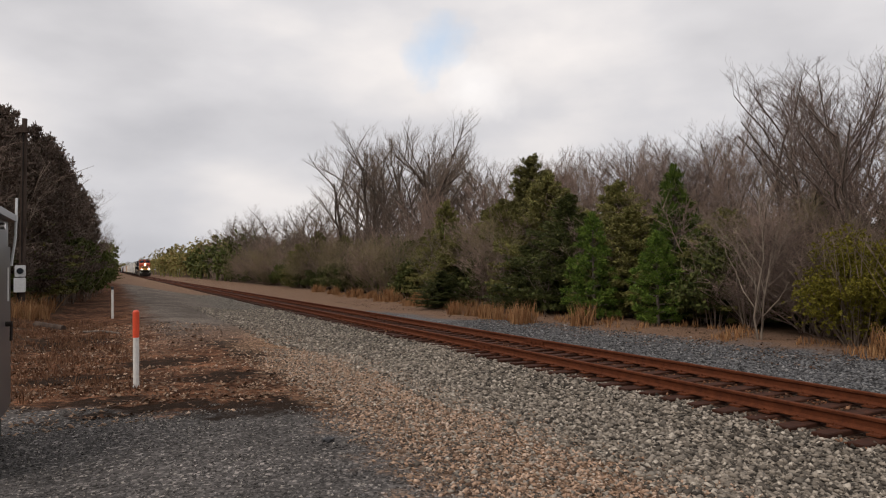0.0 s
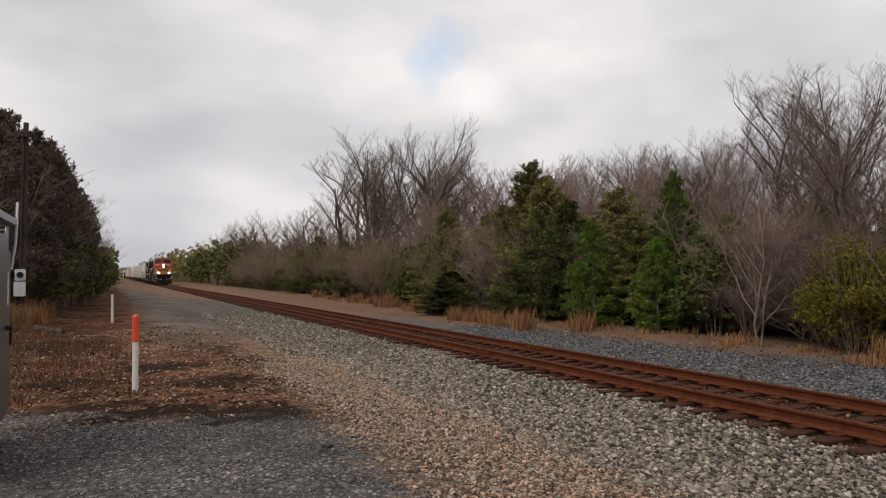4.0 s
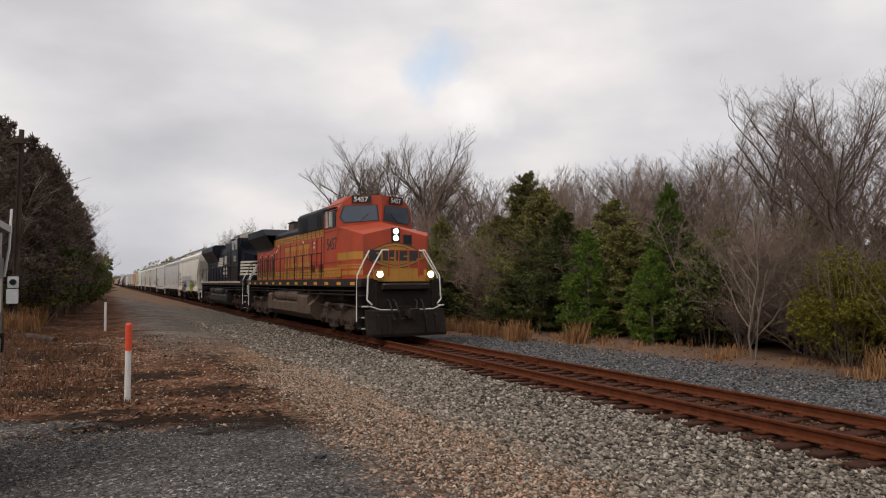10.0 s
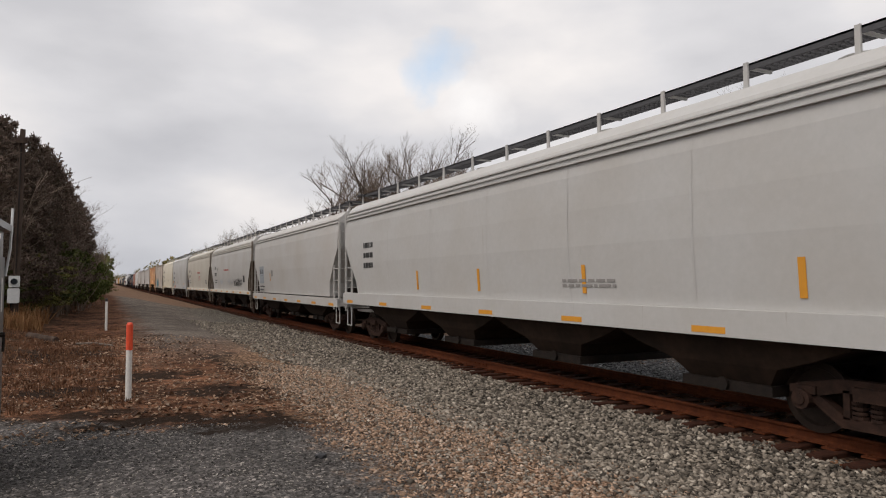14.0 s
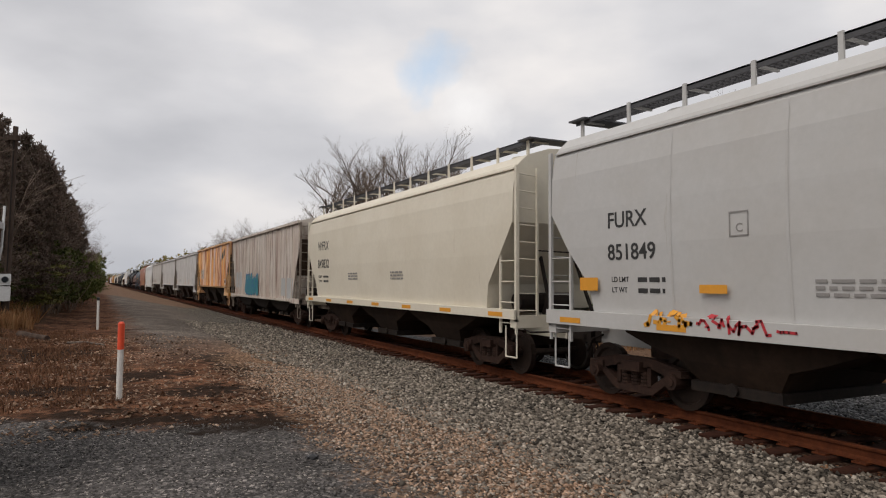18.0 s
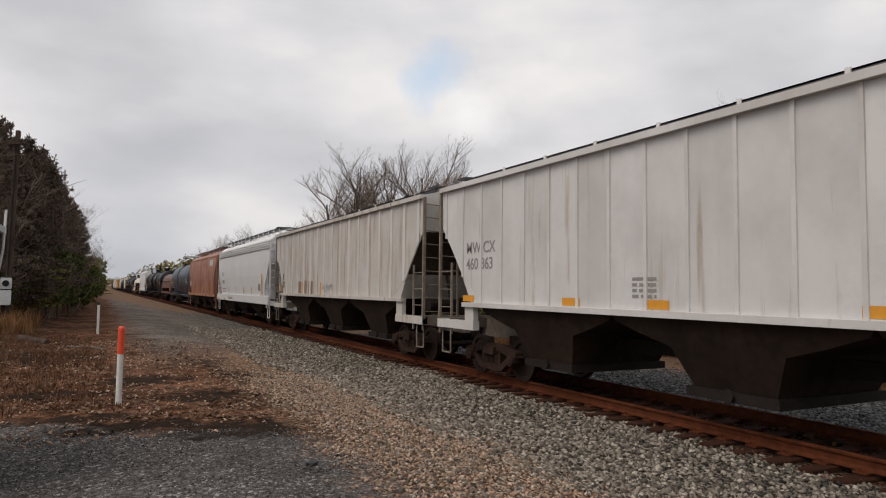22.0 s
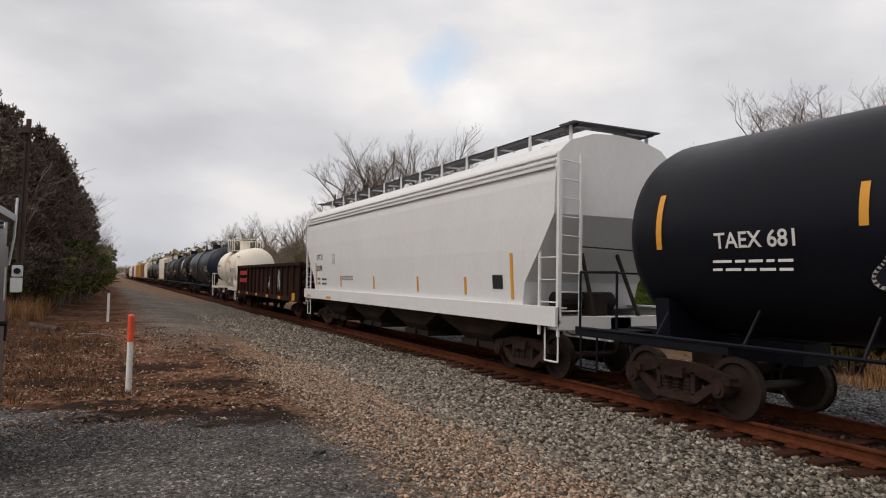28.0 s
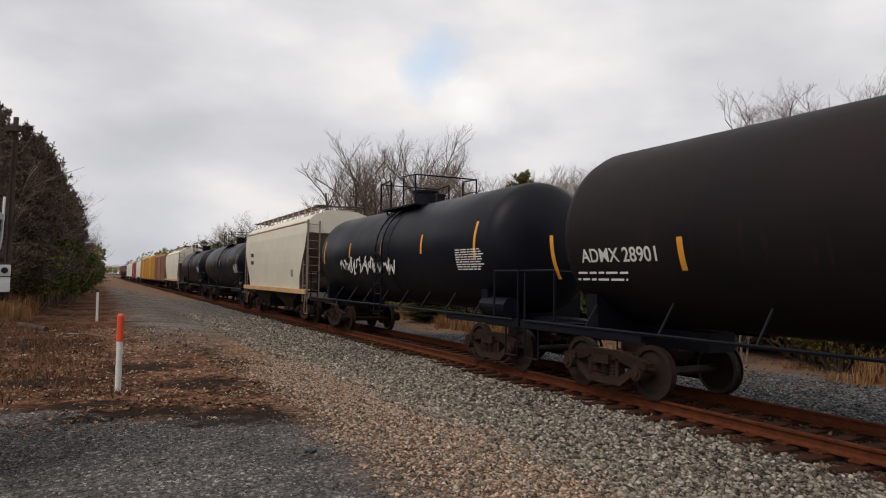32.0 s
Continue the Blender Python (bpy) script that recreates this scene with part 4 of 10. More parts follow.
first(CEDAR[0], 20.2, 30.2)
CEDAR[0].matrix_basis = CEDAR[0].matrix_basis @ Matrix.Diagonal((1.15, 1.15, 1.2, 1))
first(CEDAR[1], 17.6, 23.6)
CEDAR[1].matrix_basis = CEDAR[1].matrix_basis @ Matrix.Diagonal((1.0, 1.0, 0.78, 1))
for (x, y, s, sz) in ((18.4, 26.2, 0.95, 0.80), (17.0, 25.6, 0.8, 0.62), (19.6, 28.3, 0.95, 0.85), (19.0, 22.0, 0.85, 0.70), (15.2, 31.0, 0.62, 0.38), (17.4, 33.5, 0.8, 0.5), (18.0, 20.0, 0.8, 0.55), (19.3, 15.8, 0.8, 0.55), (18.2, 37.5, 0.8, 0.55), (19.5, 43.5, 0.9, 0.65), (18.5, 54.0, 0.9, 0.6), (22.8, 27.0, 0.9, 0.85), (17.9, 70.0, 0.9, 0.6), (19.0, 16.6, 0.7, 0.5), (20.4, 26.6, 0.9, 0.75)):
    place(rt.choice(CEDAR), x, y, rt, s, sz)
for (x, y, s, sz) in ((21.5, 12.6, 0.8, 0.72), (22.4, 15.4, 0.9, 0.85), (20.6, 10.8, 0.7, 0.6), (23.5, 12.0, 0.9, 0.8), (21.8, 17.6, 0.8, 0.6), (20.4, 14.2, 0.8, 0.55)):
    place(CEDAR[1], x, y, rt, s, sz, label="dark evergreen tree deep in the wood")
first(SHRUBS[0], 17.2, 40.0)
first(SHRUBS[1], 18.0, 18.8)
first(OLIVE, 16.5, 10.55)
place(OLIVE, 17.9, 9.6, rt, 1.05)
place(OLIVE, 16.8, 8.6, rt, 1.02)
place(OLIVE, 17.6, 6.9, rt, 1.05)
place(OLIVE, 16.2, 7.3, rt, 0.85)
for i in range(50):
    y = 16 + 105 * (i / 50) ** 1.15 + rt.uniform(-0.5, 0.5)
    place(SHRUBS[0 if rt.random() < 0.45 else 1], 16.5 + min(2.0, y * 0.01) + rt.random() * 1.8, y, rt, rt.uniform(0.6, 1.15))
for i in range(46):
    y = 33 + 92 * (i / 46) ** 1.1 + rt.uniform(-0.8, 0.8)
    x = 17.6 + min(1.6, y * 0.01) + rt.random() * 2.6
    k = rt.random()
    if k < 0.42:
        place(SHRUBS[0], x, y, rt, rt.uniform(1.0, 1.4), rt.uniform(1.2, 1.9), label="tall olive-green thicket bush at the wood's edge")
    elif k < 0.75:
        place(CEDAR[0], x + 0.8, y, rt, rt.uniform(0.65, 0.95), rt.uniform(0.5, 0.8), label="olive-green cedar at the wood's edge")
    else:
        place(BRUSH[2], x - 0.5, y, rt, rt.uniform(1.0, 1.4))


def thicket(name, label, rects, stems, hi, seed, mat):
    """A tangle of thin upright stems and side twigs that closes the wood behind its edge."""
    rs = np.random.RandomState(seed)
    segs = []
    for i in range(stems):
        x0, x1, y0, y1 = rects[rs.randint(len(rects))]
        x, y = rs.uniform(x0, x1), y0 + (y1 - y0) * rs.rand() ** 1.3
        p = np.array((x, y, ground_z(x, y) - 0.1))
        h = hi * rs.uniform(0.55, 1.1)
        w = 0.004 + 0.00022 * y
        d = np.array((rs.normal(0, 0.16), rs.normal(0, 0.16), 1.0))
        for k in range(5):
            q = p + d * h / 5 + rs.normal(0, 0.05, 3)
            segs.append((p, q, w * (3.4 - 0.55 * k), w * (2.9 - 0.55 * k)))
            for j in range(6):
                b = p + (q - p) * rs.rand()
                e = d * 0.6 + rs.normal(0, 0.55, 3)
                e[2] = abs(e[2]) * 0.8 + 0.1
                m = b + e * rs.uniform(0.3, 0.8)
                segs.append((b, m, w * 1.2, w * 0.9))
                segs.append((m, m + (e + rs.normal(0, 0.4, 3)) * rs.uniform(0.2, 0.5), w * 0.9, w * 0.5))
            p = q
    o = raw_mesh(name, *tubes(segs, 3), mat)
    tagged(o, label, "thicket", kind="stuff")


thicket("thicket", "dense brown leafless thicket inside the wood", [(18.5, 24.0, 8, 60), (19.0, 27.0, 20, 130)], 700, 4.8, 91, M_TWIGRED)
thicket("thicket", "dense grey-brown bare undergrowth behind the wood's edge", [(19.0, 30.0, 10, 90), (18.5, 24.0, 60, 150)], 700, 6.2, 92, M_TWIG)
thicket("thicket", "dark bare undergrowth on the near side of the track", [(-9.0, -4.2, 27, 110)], 420, 5.0, 93, M_TWIG)
thicket("thicket", "dense reddish-brown twigs of the wood beside the pole", [(-7.5, -3.9, 27, 48), (-7.0, -3.3, 42, 100)], 1150, 5.5, 94, M_TWIG)

# the wood on the near side
M_WITHERED = leaf_mat("withered_leaves", [(0.120, 0.083, 0.066), (0.200, 0.146, 0.118), (0.082, 0.058, 0.047), (0.110, 0.092, 0.062)])
WITHERED = conifer("withered_tree", "tall tree thick with withered brown leaves", random.Random(66), 7.4, 2.0, M_WITHERED, 26, 9, 0.15, 13, 0.2, 0.08, 0.75, 0.15, shape=0.5)
first(WITHERED, -4.6, 29.0)
for (x, y, s, sz) in ((-3.9, 31.0, 0.85, 0.97), (-3.7, 33.5, 0.8, 0.92), (-3.4, 36.5, 0.85, 0.95), (-3.3, 40.0, 0.85, 0.98), (-4.4, 36.0, 1.0, 1.15), (-5.0, 33.0, 1.0, 1.15), (-5.0, 40.0, 1.1, 1.3), (-3.1, 45.0, 0.8, 0.9), (-3.0, 51.0, 0.8, 0.82), (-5.6, 28.0, 1.0, 1.05), (-2.7, 36.8, 0.75, 0.90), (-2.5, 40.5, 0.75, 0.88), (-2.4, 45.5, 0.7, 0.76), (-2.2, 50.5, 0.65, 0.62), (-3.1, 33.4, 0.75, 0.92), (-2.4, 41.0, 0.85, 1.06), (-3.4, 40.5, 0.95, 1.2), (-2.1, 46.5, 0.8, 0.98), (-4.4, 37.5, 1.0, 1.22), (-2.2, 51.0, 0.85, 1.06), (-1.8, 56.0, 0.85, 1.02), (-3.3, 48.5, 1.0, 1.32), (-1.6, 62.0, 0.8, 0.9), (-5.6, 36.0, 1.1, 1.3)):
    place(WITHERED, x, y, rt, s, sz)
for i in range(40):
    y = 31 + 95 * (i / 40) ** 1.2 + rt.uniform(-1, 1)
    edge = -3.4 + 0.036 * (y - 31)
    k = rt.random()
    x = edge - 0.6 - rt.random() * 4.5
    if k < 0.5:
        place(rt.choice(CEDAR), x, y, rt, rt.uniform(0.85, 1.1), rt.uniform(0.5, 0.95), label="dark evergreen tree in the shade of the wood")
    else:
        place(rt.choice((TALL[0], TALL[1], REDDISH)), x, y, rt, rt.uniform(0.75, 0.95))
for (x, y, s) in ((-5.6, 27.5, 0.66), (-5.6, 31.0, 0.76), (-5.2, 34.0, 0.78), (-4.6, 38.5, 0.84), (-3.9, 44.0, 0.93), (-3.6, 51.0, 0.95), (-3.1, 57.0, 0.95), (-2.6, 64.0, 0.95), (-7.0, 25.0, 0.7), (-2.0, 74.0, 1.0), (-6.4, 29.0, 0.8), (-4.6, 41.0, 0.92)):
    place(rt.choice(TALL), x, y, rt, s)
for i in range(34):
    y = 31.5 + 88 * (i / 34) ** 1.1
    edge = -2.6 + 0.038 * (y - 31)
    place(SHRUBS[1 if rt.random() < 0.7 else 0], edge - 0.9 - rt.random() * 1.6, y, rt, rt.uniform(0.9, 1.5), label="dark evergreen shrub at the wood's edge")
for (x, y, s, sz) in ((-5.0, 28.0, 0.9, 0.6), (-4.7, 31.5, 0.95, 0.62), (-5.8, 33.5, 1.1, 0.8), (-4.4, 36.0, 0.9, 0.62), (-5.2, 39.5, 1.1, 0.8), (-4.1, 43.0, 0.95, 0.7), (-4.8, 48.0, 1.1, 0.9), (-3.8, 54.0, 1.0, 0.85), (-6.6, 29.0, 1.2, 0.9)):
    place(CEDAR[1], x, y, rt, s, sz, label="dark evergreen tree in the shade of the wood")
place(SHRUBS[0], -4.6, 33.0, rt, 1.4, label="green leafy shrub behind the utility pole")
place(SHRUBS[0], -5.6, 30.5, rt, 1.5)
for (x, y, s) in ((-1.9, 40.0, 1.15), (-1.6, 43.5, 1.2), (-1.4, 47.0, 1.2), (-1.2, 52.0, 1.15), (-0.9, 58.0, 1.1), (-2.3, 37.5, 1.2)):
    place(SHRUBS[1 if y < 45 else 0], x, y, rt, s, s * 1.15, label="dark evergreen shrub at the wood's edge")
for i in range(16):
    y = 30 + 80 * (i / 16)
    place(BRUSH[i % 2], -4.2 + 0.036 * (y - 31) - rt.random() * 2, y, rt, rt.uniform(0.8, 1.3))


def far_wood(name, label, rects, count, seed, mat, h, twigs=True):
    """Distant tree crowns as many leaf and twig clumps in one sheet of growth."""
    rs = np.random.RandomState(seed)
    cs, ds, segs = [], [], []
    for i in range(count):
        x0, x1, y0, y1 = rects[rs.randint(len(rects))]
        x, y = rs.uniform(x0, x1), rs.uniform(y0, y1)
        top = h * rs.uniform(0.6, 1.05)
        rad = top * rs.uniform(0.16, 0.28)
        z0 = ground_z(x, y) - 0.2
        segs.append(((x, y, z0), (x + rs.normal(0, 0.3), y, z0 + top * 0.8), 0.16, 0.05))
        for k in range(34):
            o = rs.normal(0, 1, 3)
            o /= np.linalg.norm(o)
            q = rs.rand() ** 0.4
            cs.append((x + o[0] * rad * q, y + o[1] * rad * q, z0 + top * 0.58 + o[2] * top * 0.42 * q))
            ds.append(o * 0.5 + np.array((0, 0, 0.4)))
    v1, f1 = tubes(segs, 4)
    tri = np.concatenate([f1[:, [0, 1, 2]], f1[:, [0, 2, 3]]])
    v2, f2 = sprays(cs, ds, 0.62, rs, 5, width=0.3)
    o = raw_mesh(name, np.concatenate([v1, v2]), np.concatenate([tri, f2 + len(v1)]), mat)
    tagged(o, label, "woodland", kind="stuff")


far_wood("far_woods", "distant yellow-green woodland beyond the track, sunlit in its leaf colour", [(16, 34, 230, 480), (15, 30, 170, 260)], 130, 5, M_FARLEAF_SUN, 10.5)
far_wood("far_woods", "distant dark woodland along the track", [(17, 34, 110, 200)], 70, 6, M_SHRUB, 8.5)
far_wood("far_woods", "distant woodland on the near side of the track", [(-16, 0.5, 118, 330)], 120, 7, M_SHRUB, 8.0)
far_wood("far_woods", "distant pale woodland closing the view", [(-30, 50, 960, 1100)], 160, 8, M_FARLEAF_SUN, 14.0)


def blades(name, label, mat, spots, seed, category="grass"):
    """Grass in tufts: spots are (x, y, radius, count, height)."""
    rs = np.random.RandomState(seed)
    vs, n = [], 0
    for x, y, r, c, h in spots:
        a, q = rs.rand(c) * 6.28, rs.rand(c) ** 0.5 * r
        px, py = x + np.cos(a) * q, y + np.sin(a) * q
        pz = np.array([ground_z(i, j) for i, j in zip(px, py)]) - 0.01
        hh = h * (0.5 + 0.6 * rs.rand(c))
        lx, ly = rs.normal(0, 0.24, c) * hh, rs.normal(0, 0.24, c) * hh
        t = rs.rand(c) * 3.14
        w = 0.006 + 0.004 * rs.rand(c) + 0.0022 * np.hypot(px, py) * 0.12
        wx, wy = np.cos(t) * w, np.sin(t) * w
        v = np.stack([np.stack([px - wx, py - wy, pz], 1), np.stack([px + wx, py + wy, pz], 1),
                      np.stack([px + lx * 0.45 + wx * 0.7, py + ly * 0.45 + wy * 0.7, pz + hh * 0.6], 1), np.stack([px + lx * 0.45 - wx * 0.7, py + ly * 0.45 - wy * 0.7, pz + hh * 0.6], 1),
                      np.stack([px + lx, py + ly, pz + hh], 1)], 1)
        vs.append(v.reshape(-1, 3))
        n += c
    tri = np.array([(0, 1, 2), (0, 2, 3), (3, 2, 4)])
    o = raw_mesh(name, np.concatenate(vs), (tri[None] + 5 * np.arange(n)[:, None, None]).reshape(-1, 3), mat)
    tagged(o, label, category, kind="stuff")


rg = random.Random(5)
tall = []
for (x, y) in ((13.75, 21.2), (14.0, 22.3), (14.1, 23.2), (13.6, 24.3), (14.3, 25.8), (14.2, 27.2), (15.2, 33.5), (15.0, 34.8), (15.6, 38.5), (15.3, 40.0), (15.9, 43.5), (15.7, 46.0), (16.0, 52.0), (16.0, 57.0), (15.5, 8.2), (15.9, 7.5), (16.3, 7.0), (15.6, 9.0), (14.9, 19.2)):
    for k in range(3):
        tall.append((x + rg.uniform(-0.35, 0.35), y + rg.uniform(-0.35, 0.35), 0.3, 60, rg.uniform(0.45, 0.95)))
for i in range(120):
    tall.append((15.0 + rg.random() * 2.4, 6.5 + rg.random() * 45, 0.3, 30, rg.uniform(0.12, 0.35)))
for i in range(40):
    tall.append((-2.0 - rg.random() * 2.2 , 26 + rg.random() * 7, 0.22, 60, rg.uniform(0.4, 0.9)))
for i in range(26):
    tall.append((-3.1 - rg.random() * 2.0 + 0.2, 13 + rg.random() * 14, 0.25, 50, rg.uniform(0.2, 0.55)))
blades("dry_grass", "tall orange-brown dead grass in tufts", M_DRY, tall, 3)
short = []
for i in range(420):
    x, y = -4.0 + rg.random() * 4.4, 10.6 + rg.random() ** 1.3 * 17
    if x > 0.0 + 0.04 * (20 - y) + rg.uniform(-0.6, 0.5):
        continue
    short.append((x, y, 0.34, 46, rg.uniform(0.04, 0.13)))
blades("short_grass", "low brown dead grass over dirt", M_DRYSHORT, short, 4)


def litter(n, x0, x1, y0, y1, edge, seed, label):
    rs = np.random.RandomState(seed)
    y = y0 + rs.rand(n) ** 1.4 * (y1 - y0)
    x = x0 + rs.rand(n) * (x1 - x0)
    keep = (x < edge + rs.normal(0, 0.4, n)) & (rs.rand(n) < 0.15 + 0.85 * np.array([noise.noise((a * 0.8, b * 0.6, 7.0)) > -0.05 for a, b in zip(x, y)]))
    for cx, cy, rx, ry in BLOTS:
        keep &= (((x - cx) / rx) ** 2 + ((y - cy) / ry) ** 2 > 0.8) | (rs.rand(n) < 0.12)
    x, y = x[keep], y[keep]
    n = len(x)
    z = np.array([ground_z(a, b) for a, b in zip(x, y)]) + 0.008
    s = 0.018 + 0.03 * rs.rand(n)
    t = rs.rand(n) * 6.28
    c, d = np.cos(t) * s, np.sin(t) * s
    curl = rs.normal(0, 0.5, (n, 4)) * s[:, None]
    v = np.stack([np.stack([x + c, y + d, z + np.abs(curl[:, 0])], 1), np.stack([x - d * 0.6, y + c * 0.6, z + np.abs(curl[:, 1])], 1), np.stack([x - c, y - d, z + np.abs(curl[:, 2])], 1), np.stack([x + d * 0.6, y - c * 0.6, z + np.abs(curl[:, 3])], 1)], 1).reshape(-1, 3)
    o = raw_mesh("leaf_litter", v, (np.array([[0, 1, 2, 3]])[None] + 4 * np.arange(n)[:, None, None]).reshape(-1, 4), M_LITTER)
    tagged(o, label, "leaves", kind="stuff")


litter(10000, -3.2, 3.2, 9.0, 25.0, 2.6, 9, "fallen brown leaves scattered on dirt")
litter(6000, 12.6, 16.8, 9.0, 42.0, 16.9, 10, "fallen brown leaves along the wood's edge")
stones("ballast", M_STONE_GREY, 28000, (4.3, 7.95, 2.4, 17.0), 0.038, 1, "grey broken ballast stones beside the rails", 1.25)
stones("ballast_tan", M_STONE_TAN, 34000, (2.1, 5.6, 3.0, 16.0), 0.023, 2, "tan broken stones beside the ballast", 1.25)
stones("ballast_tan", M_STONE_GREY, 11000, (2.2, 5.4, 3.2, 16.0), 0.025, 12, "grey stones mixed into tan gravel", 1.2)
stones("ballast_between", M_STONE_RUST, 9000, (7.6, 10.4, 3.0, 30.0), 0.030, 3, "rust-stained ballast between the sleepers", 1.2)
stones("ballast_far", M_STONE_BLUE, 18000, (10.4, 15.0, 5.0, 24.0), 0.036, 4, "blue-grey ballast beyond the track", 1.1)
stones("chippings", M_STONE_DARK, 26000, (-1.8, 3.4, 3.2, 9.2), 0.013, 5, "dark crushed rock with pale chips", 1.2)
stones("dirt_stones", M_STONE_TAN, 4200, (-2.2, 3.4, 8.6, 24.0), 0.026, 6, "loose stones in brown dirt", 1.3)
stones("ballast", M_STONE_GREY, 13000, (3.6, 7.85, 16.0, 38.0), 0.040, 7, "grey broken ballast stones farther along", 1.2)

# ---- things beside the track ----
M_POSTW = plain("post_white", (0.66, 0.65, 0.62), 0.5)
M_POSTR = plain("post_orange", (0.70, 0.075, 0.025), 0.5)
M_POLE = bark_mat("pole_wood", (0.035, 0.025, 0.02), (0.085, 0.062, 0.05))
M_ALU = plain("cabinet_aluminium", (0.16, 0.163, 0.17), 0.36, 0.7, 30, 0.12, 0.1)
M_BOXGREY = plain("meter_grey", (0.56, 0.57, 0.57), 0.5)


def marker_post(x, y, h, cap_mat, cap, label):
    p = tagged(new("marker_post"), label, "post", "marker posts along the track")
    p.location = (x, y, ground_z(x, y) - 0.03)
    bm = B()
    cyl(bm, (0, 0, -0.1), (0, 0, h * (1 - cap)), 0.043, n=16)
    part("shaft", bm, M_POSTW, p)
    bm = B()
    cyl(bm, (0, 0, h * (1 - cap)), (0, 0, h - 0.03), 0.047, n=16)
    cyl(bm, (0, 0, h - 0.03), (0, 0, h), 0.047, 0.03, n=16)
    part("cap", bm, cap_mat, p)
    return p


marker_post(0.33, 11.12, 1.18, M_POSTR, 0.345, "white marker post with bright orange-red top").rotation_euler = (0, 0.004, 0)
marker_post(0.05, 27.6, 1.2, M_BLACK, 0.10, "white marker post with black top")


def utility_pole():
    x, y = -2.76, 27.2
    p = tagged(new("utility_pole"), "dark wooden utility pole with grey meter boxes", "pole")
    p.location, p.scale = (x, y, ground_z(x, y)), (0.915, 0.915, 0.915)
    bm = B()
    cyl(bm, (0, 0, -0.2), (0.13, 0, 7.45), 0.125, 0.09, n=12)
    part("pole", bm, M_POLE, p)
    bm = B()
    cyl(bm, (-0.13, -0.12, 0.0), (-0.08, -0.12, 1.2), 0.035, n=8)
    cyl(bm, (0.03, -0.14, 2.0), (0.10, -0.11, 7.0), 0.025, n=8)
    part("conduit", bm, M_STEEL, p)
    bm = B()
    bevel_box(bm, -0.20, 0.17, -0.36, -0.14, 0.92, 1.46, 0.03)
    part("meter_box", bm, M_BOXGREY, p)
    bm = B()
    bevel_box(bm, -0.17, 0.17, -0.34, -0.14, 1.50, 1.92, 0.03)
    mb = part("meter_socket", bm, M_BOXGREY, p)
    bm = B()
    cyl(bm, (0, -0.34, 1.71), (0, -0.44, 1.71), 0.12, 0.10, n=16)
    part("meter_dial", bm, M_GLASS, mb)
    bm = B()
    box(bm, -0.08, 0.3, -0.2, -0.05, 6.9, 7.1)
    cyl(bm, (0.13, 0, 7.0), (-0.18, -0.1, 6.85), 0.04, n=6)
    part("bracket", bm, M_POLE, p)


def cabinet():
    """A metal equipment case on legs with an overhanging roof; its doors face the track."""
    c = tagged(new("signal_cabinet"), "grey metal equipment cabinet on legs", "cabinet")
    c.location = (-1.0, 8.69, 0.0)
    h0, h1 = 0.27, 2.32
    bm = B()
    bevel_box(bm, -1.3, 0.0, -2.0, 0.0, h0, h1, 0.012)
    part("case", bm, M_ALU, c)
    bm = B()
    prism_y(bm, [(-1.42, h1 - 0.02), (-1.42, h1 + 0.05), (-0.65, h1 + 0.2), (0.08, h1 + 0.05), (0.08, h1 - 0.02)], -2.1, 0.1)
    part("roof", bm, M_ALU, c)
    for a in (-1.2, -0.1):
        for q in (-1.9, -0.1):
            bm = B()
            box(bm, a - 0.04, a + 0.04, q - 0.04, q + 0.04, -0.06, h0 + 0.02)
            part("leg", bm, M_BLACK, c)
    for y0, y1 in ((-0.97, -0.08), (-1.92, -1.03)):
        bm = B()
        box(bm, 0.0, 0.028, y0, y1, h0 + 0.08, h1 - 0.3)
        d = part("door", bm, M_ALU, c)
        bm = B()
        cyl(bm, (0.02, y0 + 0.5, 1.22), (0.09, y0 + 0.5, 1.22), 0.026, n=8)
        cyl(bm, (0.08, y0 + 0.5, 1.22), (0.08, y0 + 0.46, 1.05), 0.014, n=6)
        part("handle", bm, M_STEEL, d)
        bm = B()
        box(bm, 0.028, 0.033, y0 + 0.66, y0 + 0.72, 1.45, 1.8)
        part("door_label", bm, M_POSTW, d)
    bm = B()
    pipe(bm, [(0.03, -0.03, h1 - 0.5), (0.07, -0.03, h1 - 0.2), (0.08, 0.0, h1 + 0.24)], 0.014)
    part("roof_rod", bm, M_BOXGREY, c)
    # added chrome knob where headlights glint off the door; no lamp is known here
    bm = B()
    cyl(bm, (0.0, -0.75, h1 - 0.11), (0.06, -0.75, h1 - 0.11), 0.035, n=12)
    part("lamp", bm, plain("knob_chrome", (0.7, 0.66, 0.6), 0.15, 1.0, 30, 0.1, 0), c, "small polished chrome knob, added")


utility_pole()
cabinet()
bm = B()
cyl(bm, (-2.0, 23.5, ground_z(-2.0, 23.5) + 0.06), (-1.25, 22.7, ground_z(-1.25, 22.7) + 0.05), 0.13, 0.10, n=12)
tagged(mesh_ob("fallen_log", bm, M_POLE), "dark fallen log lying in dead grass", "log")
bm = B()
pipe(bm, [(-0.7, 21.6, ground_z(-0.7, 21.6) + 0.03), (-0.2, 21.2, ground_z(-0.2, 21.2) + 0.05), (0.2, 20.6, ground_z(0.2, 20.6) + 0.02)], 0.028, 8)
tagged(mesh_ob("fallen_branch", bm, M_BARK), "grey fallen branch on dirt", "branch")
bm = B()
bmesh.ops.create_icosphere(bm, subdivisions=1, radius=0.06)
for v in bm.verts:
    v.co = Vector((1.95 + v.co.x * 1.2, 6.65 + v.co.y, ground_z(1.95, 6.65) + 0.02 + v.co.z * 0.6))
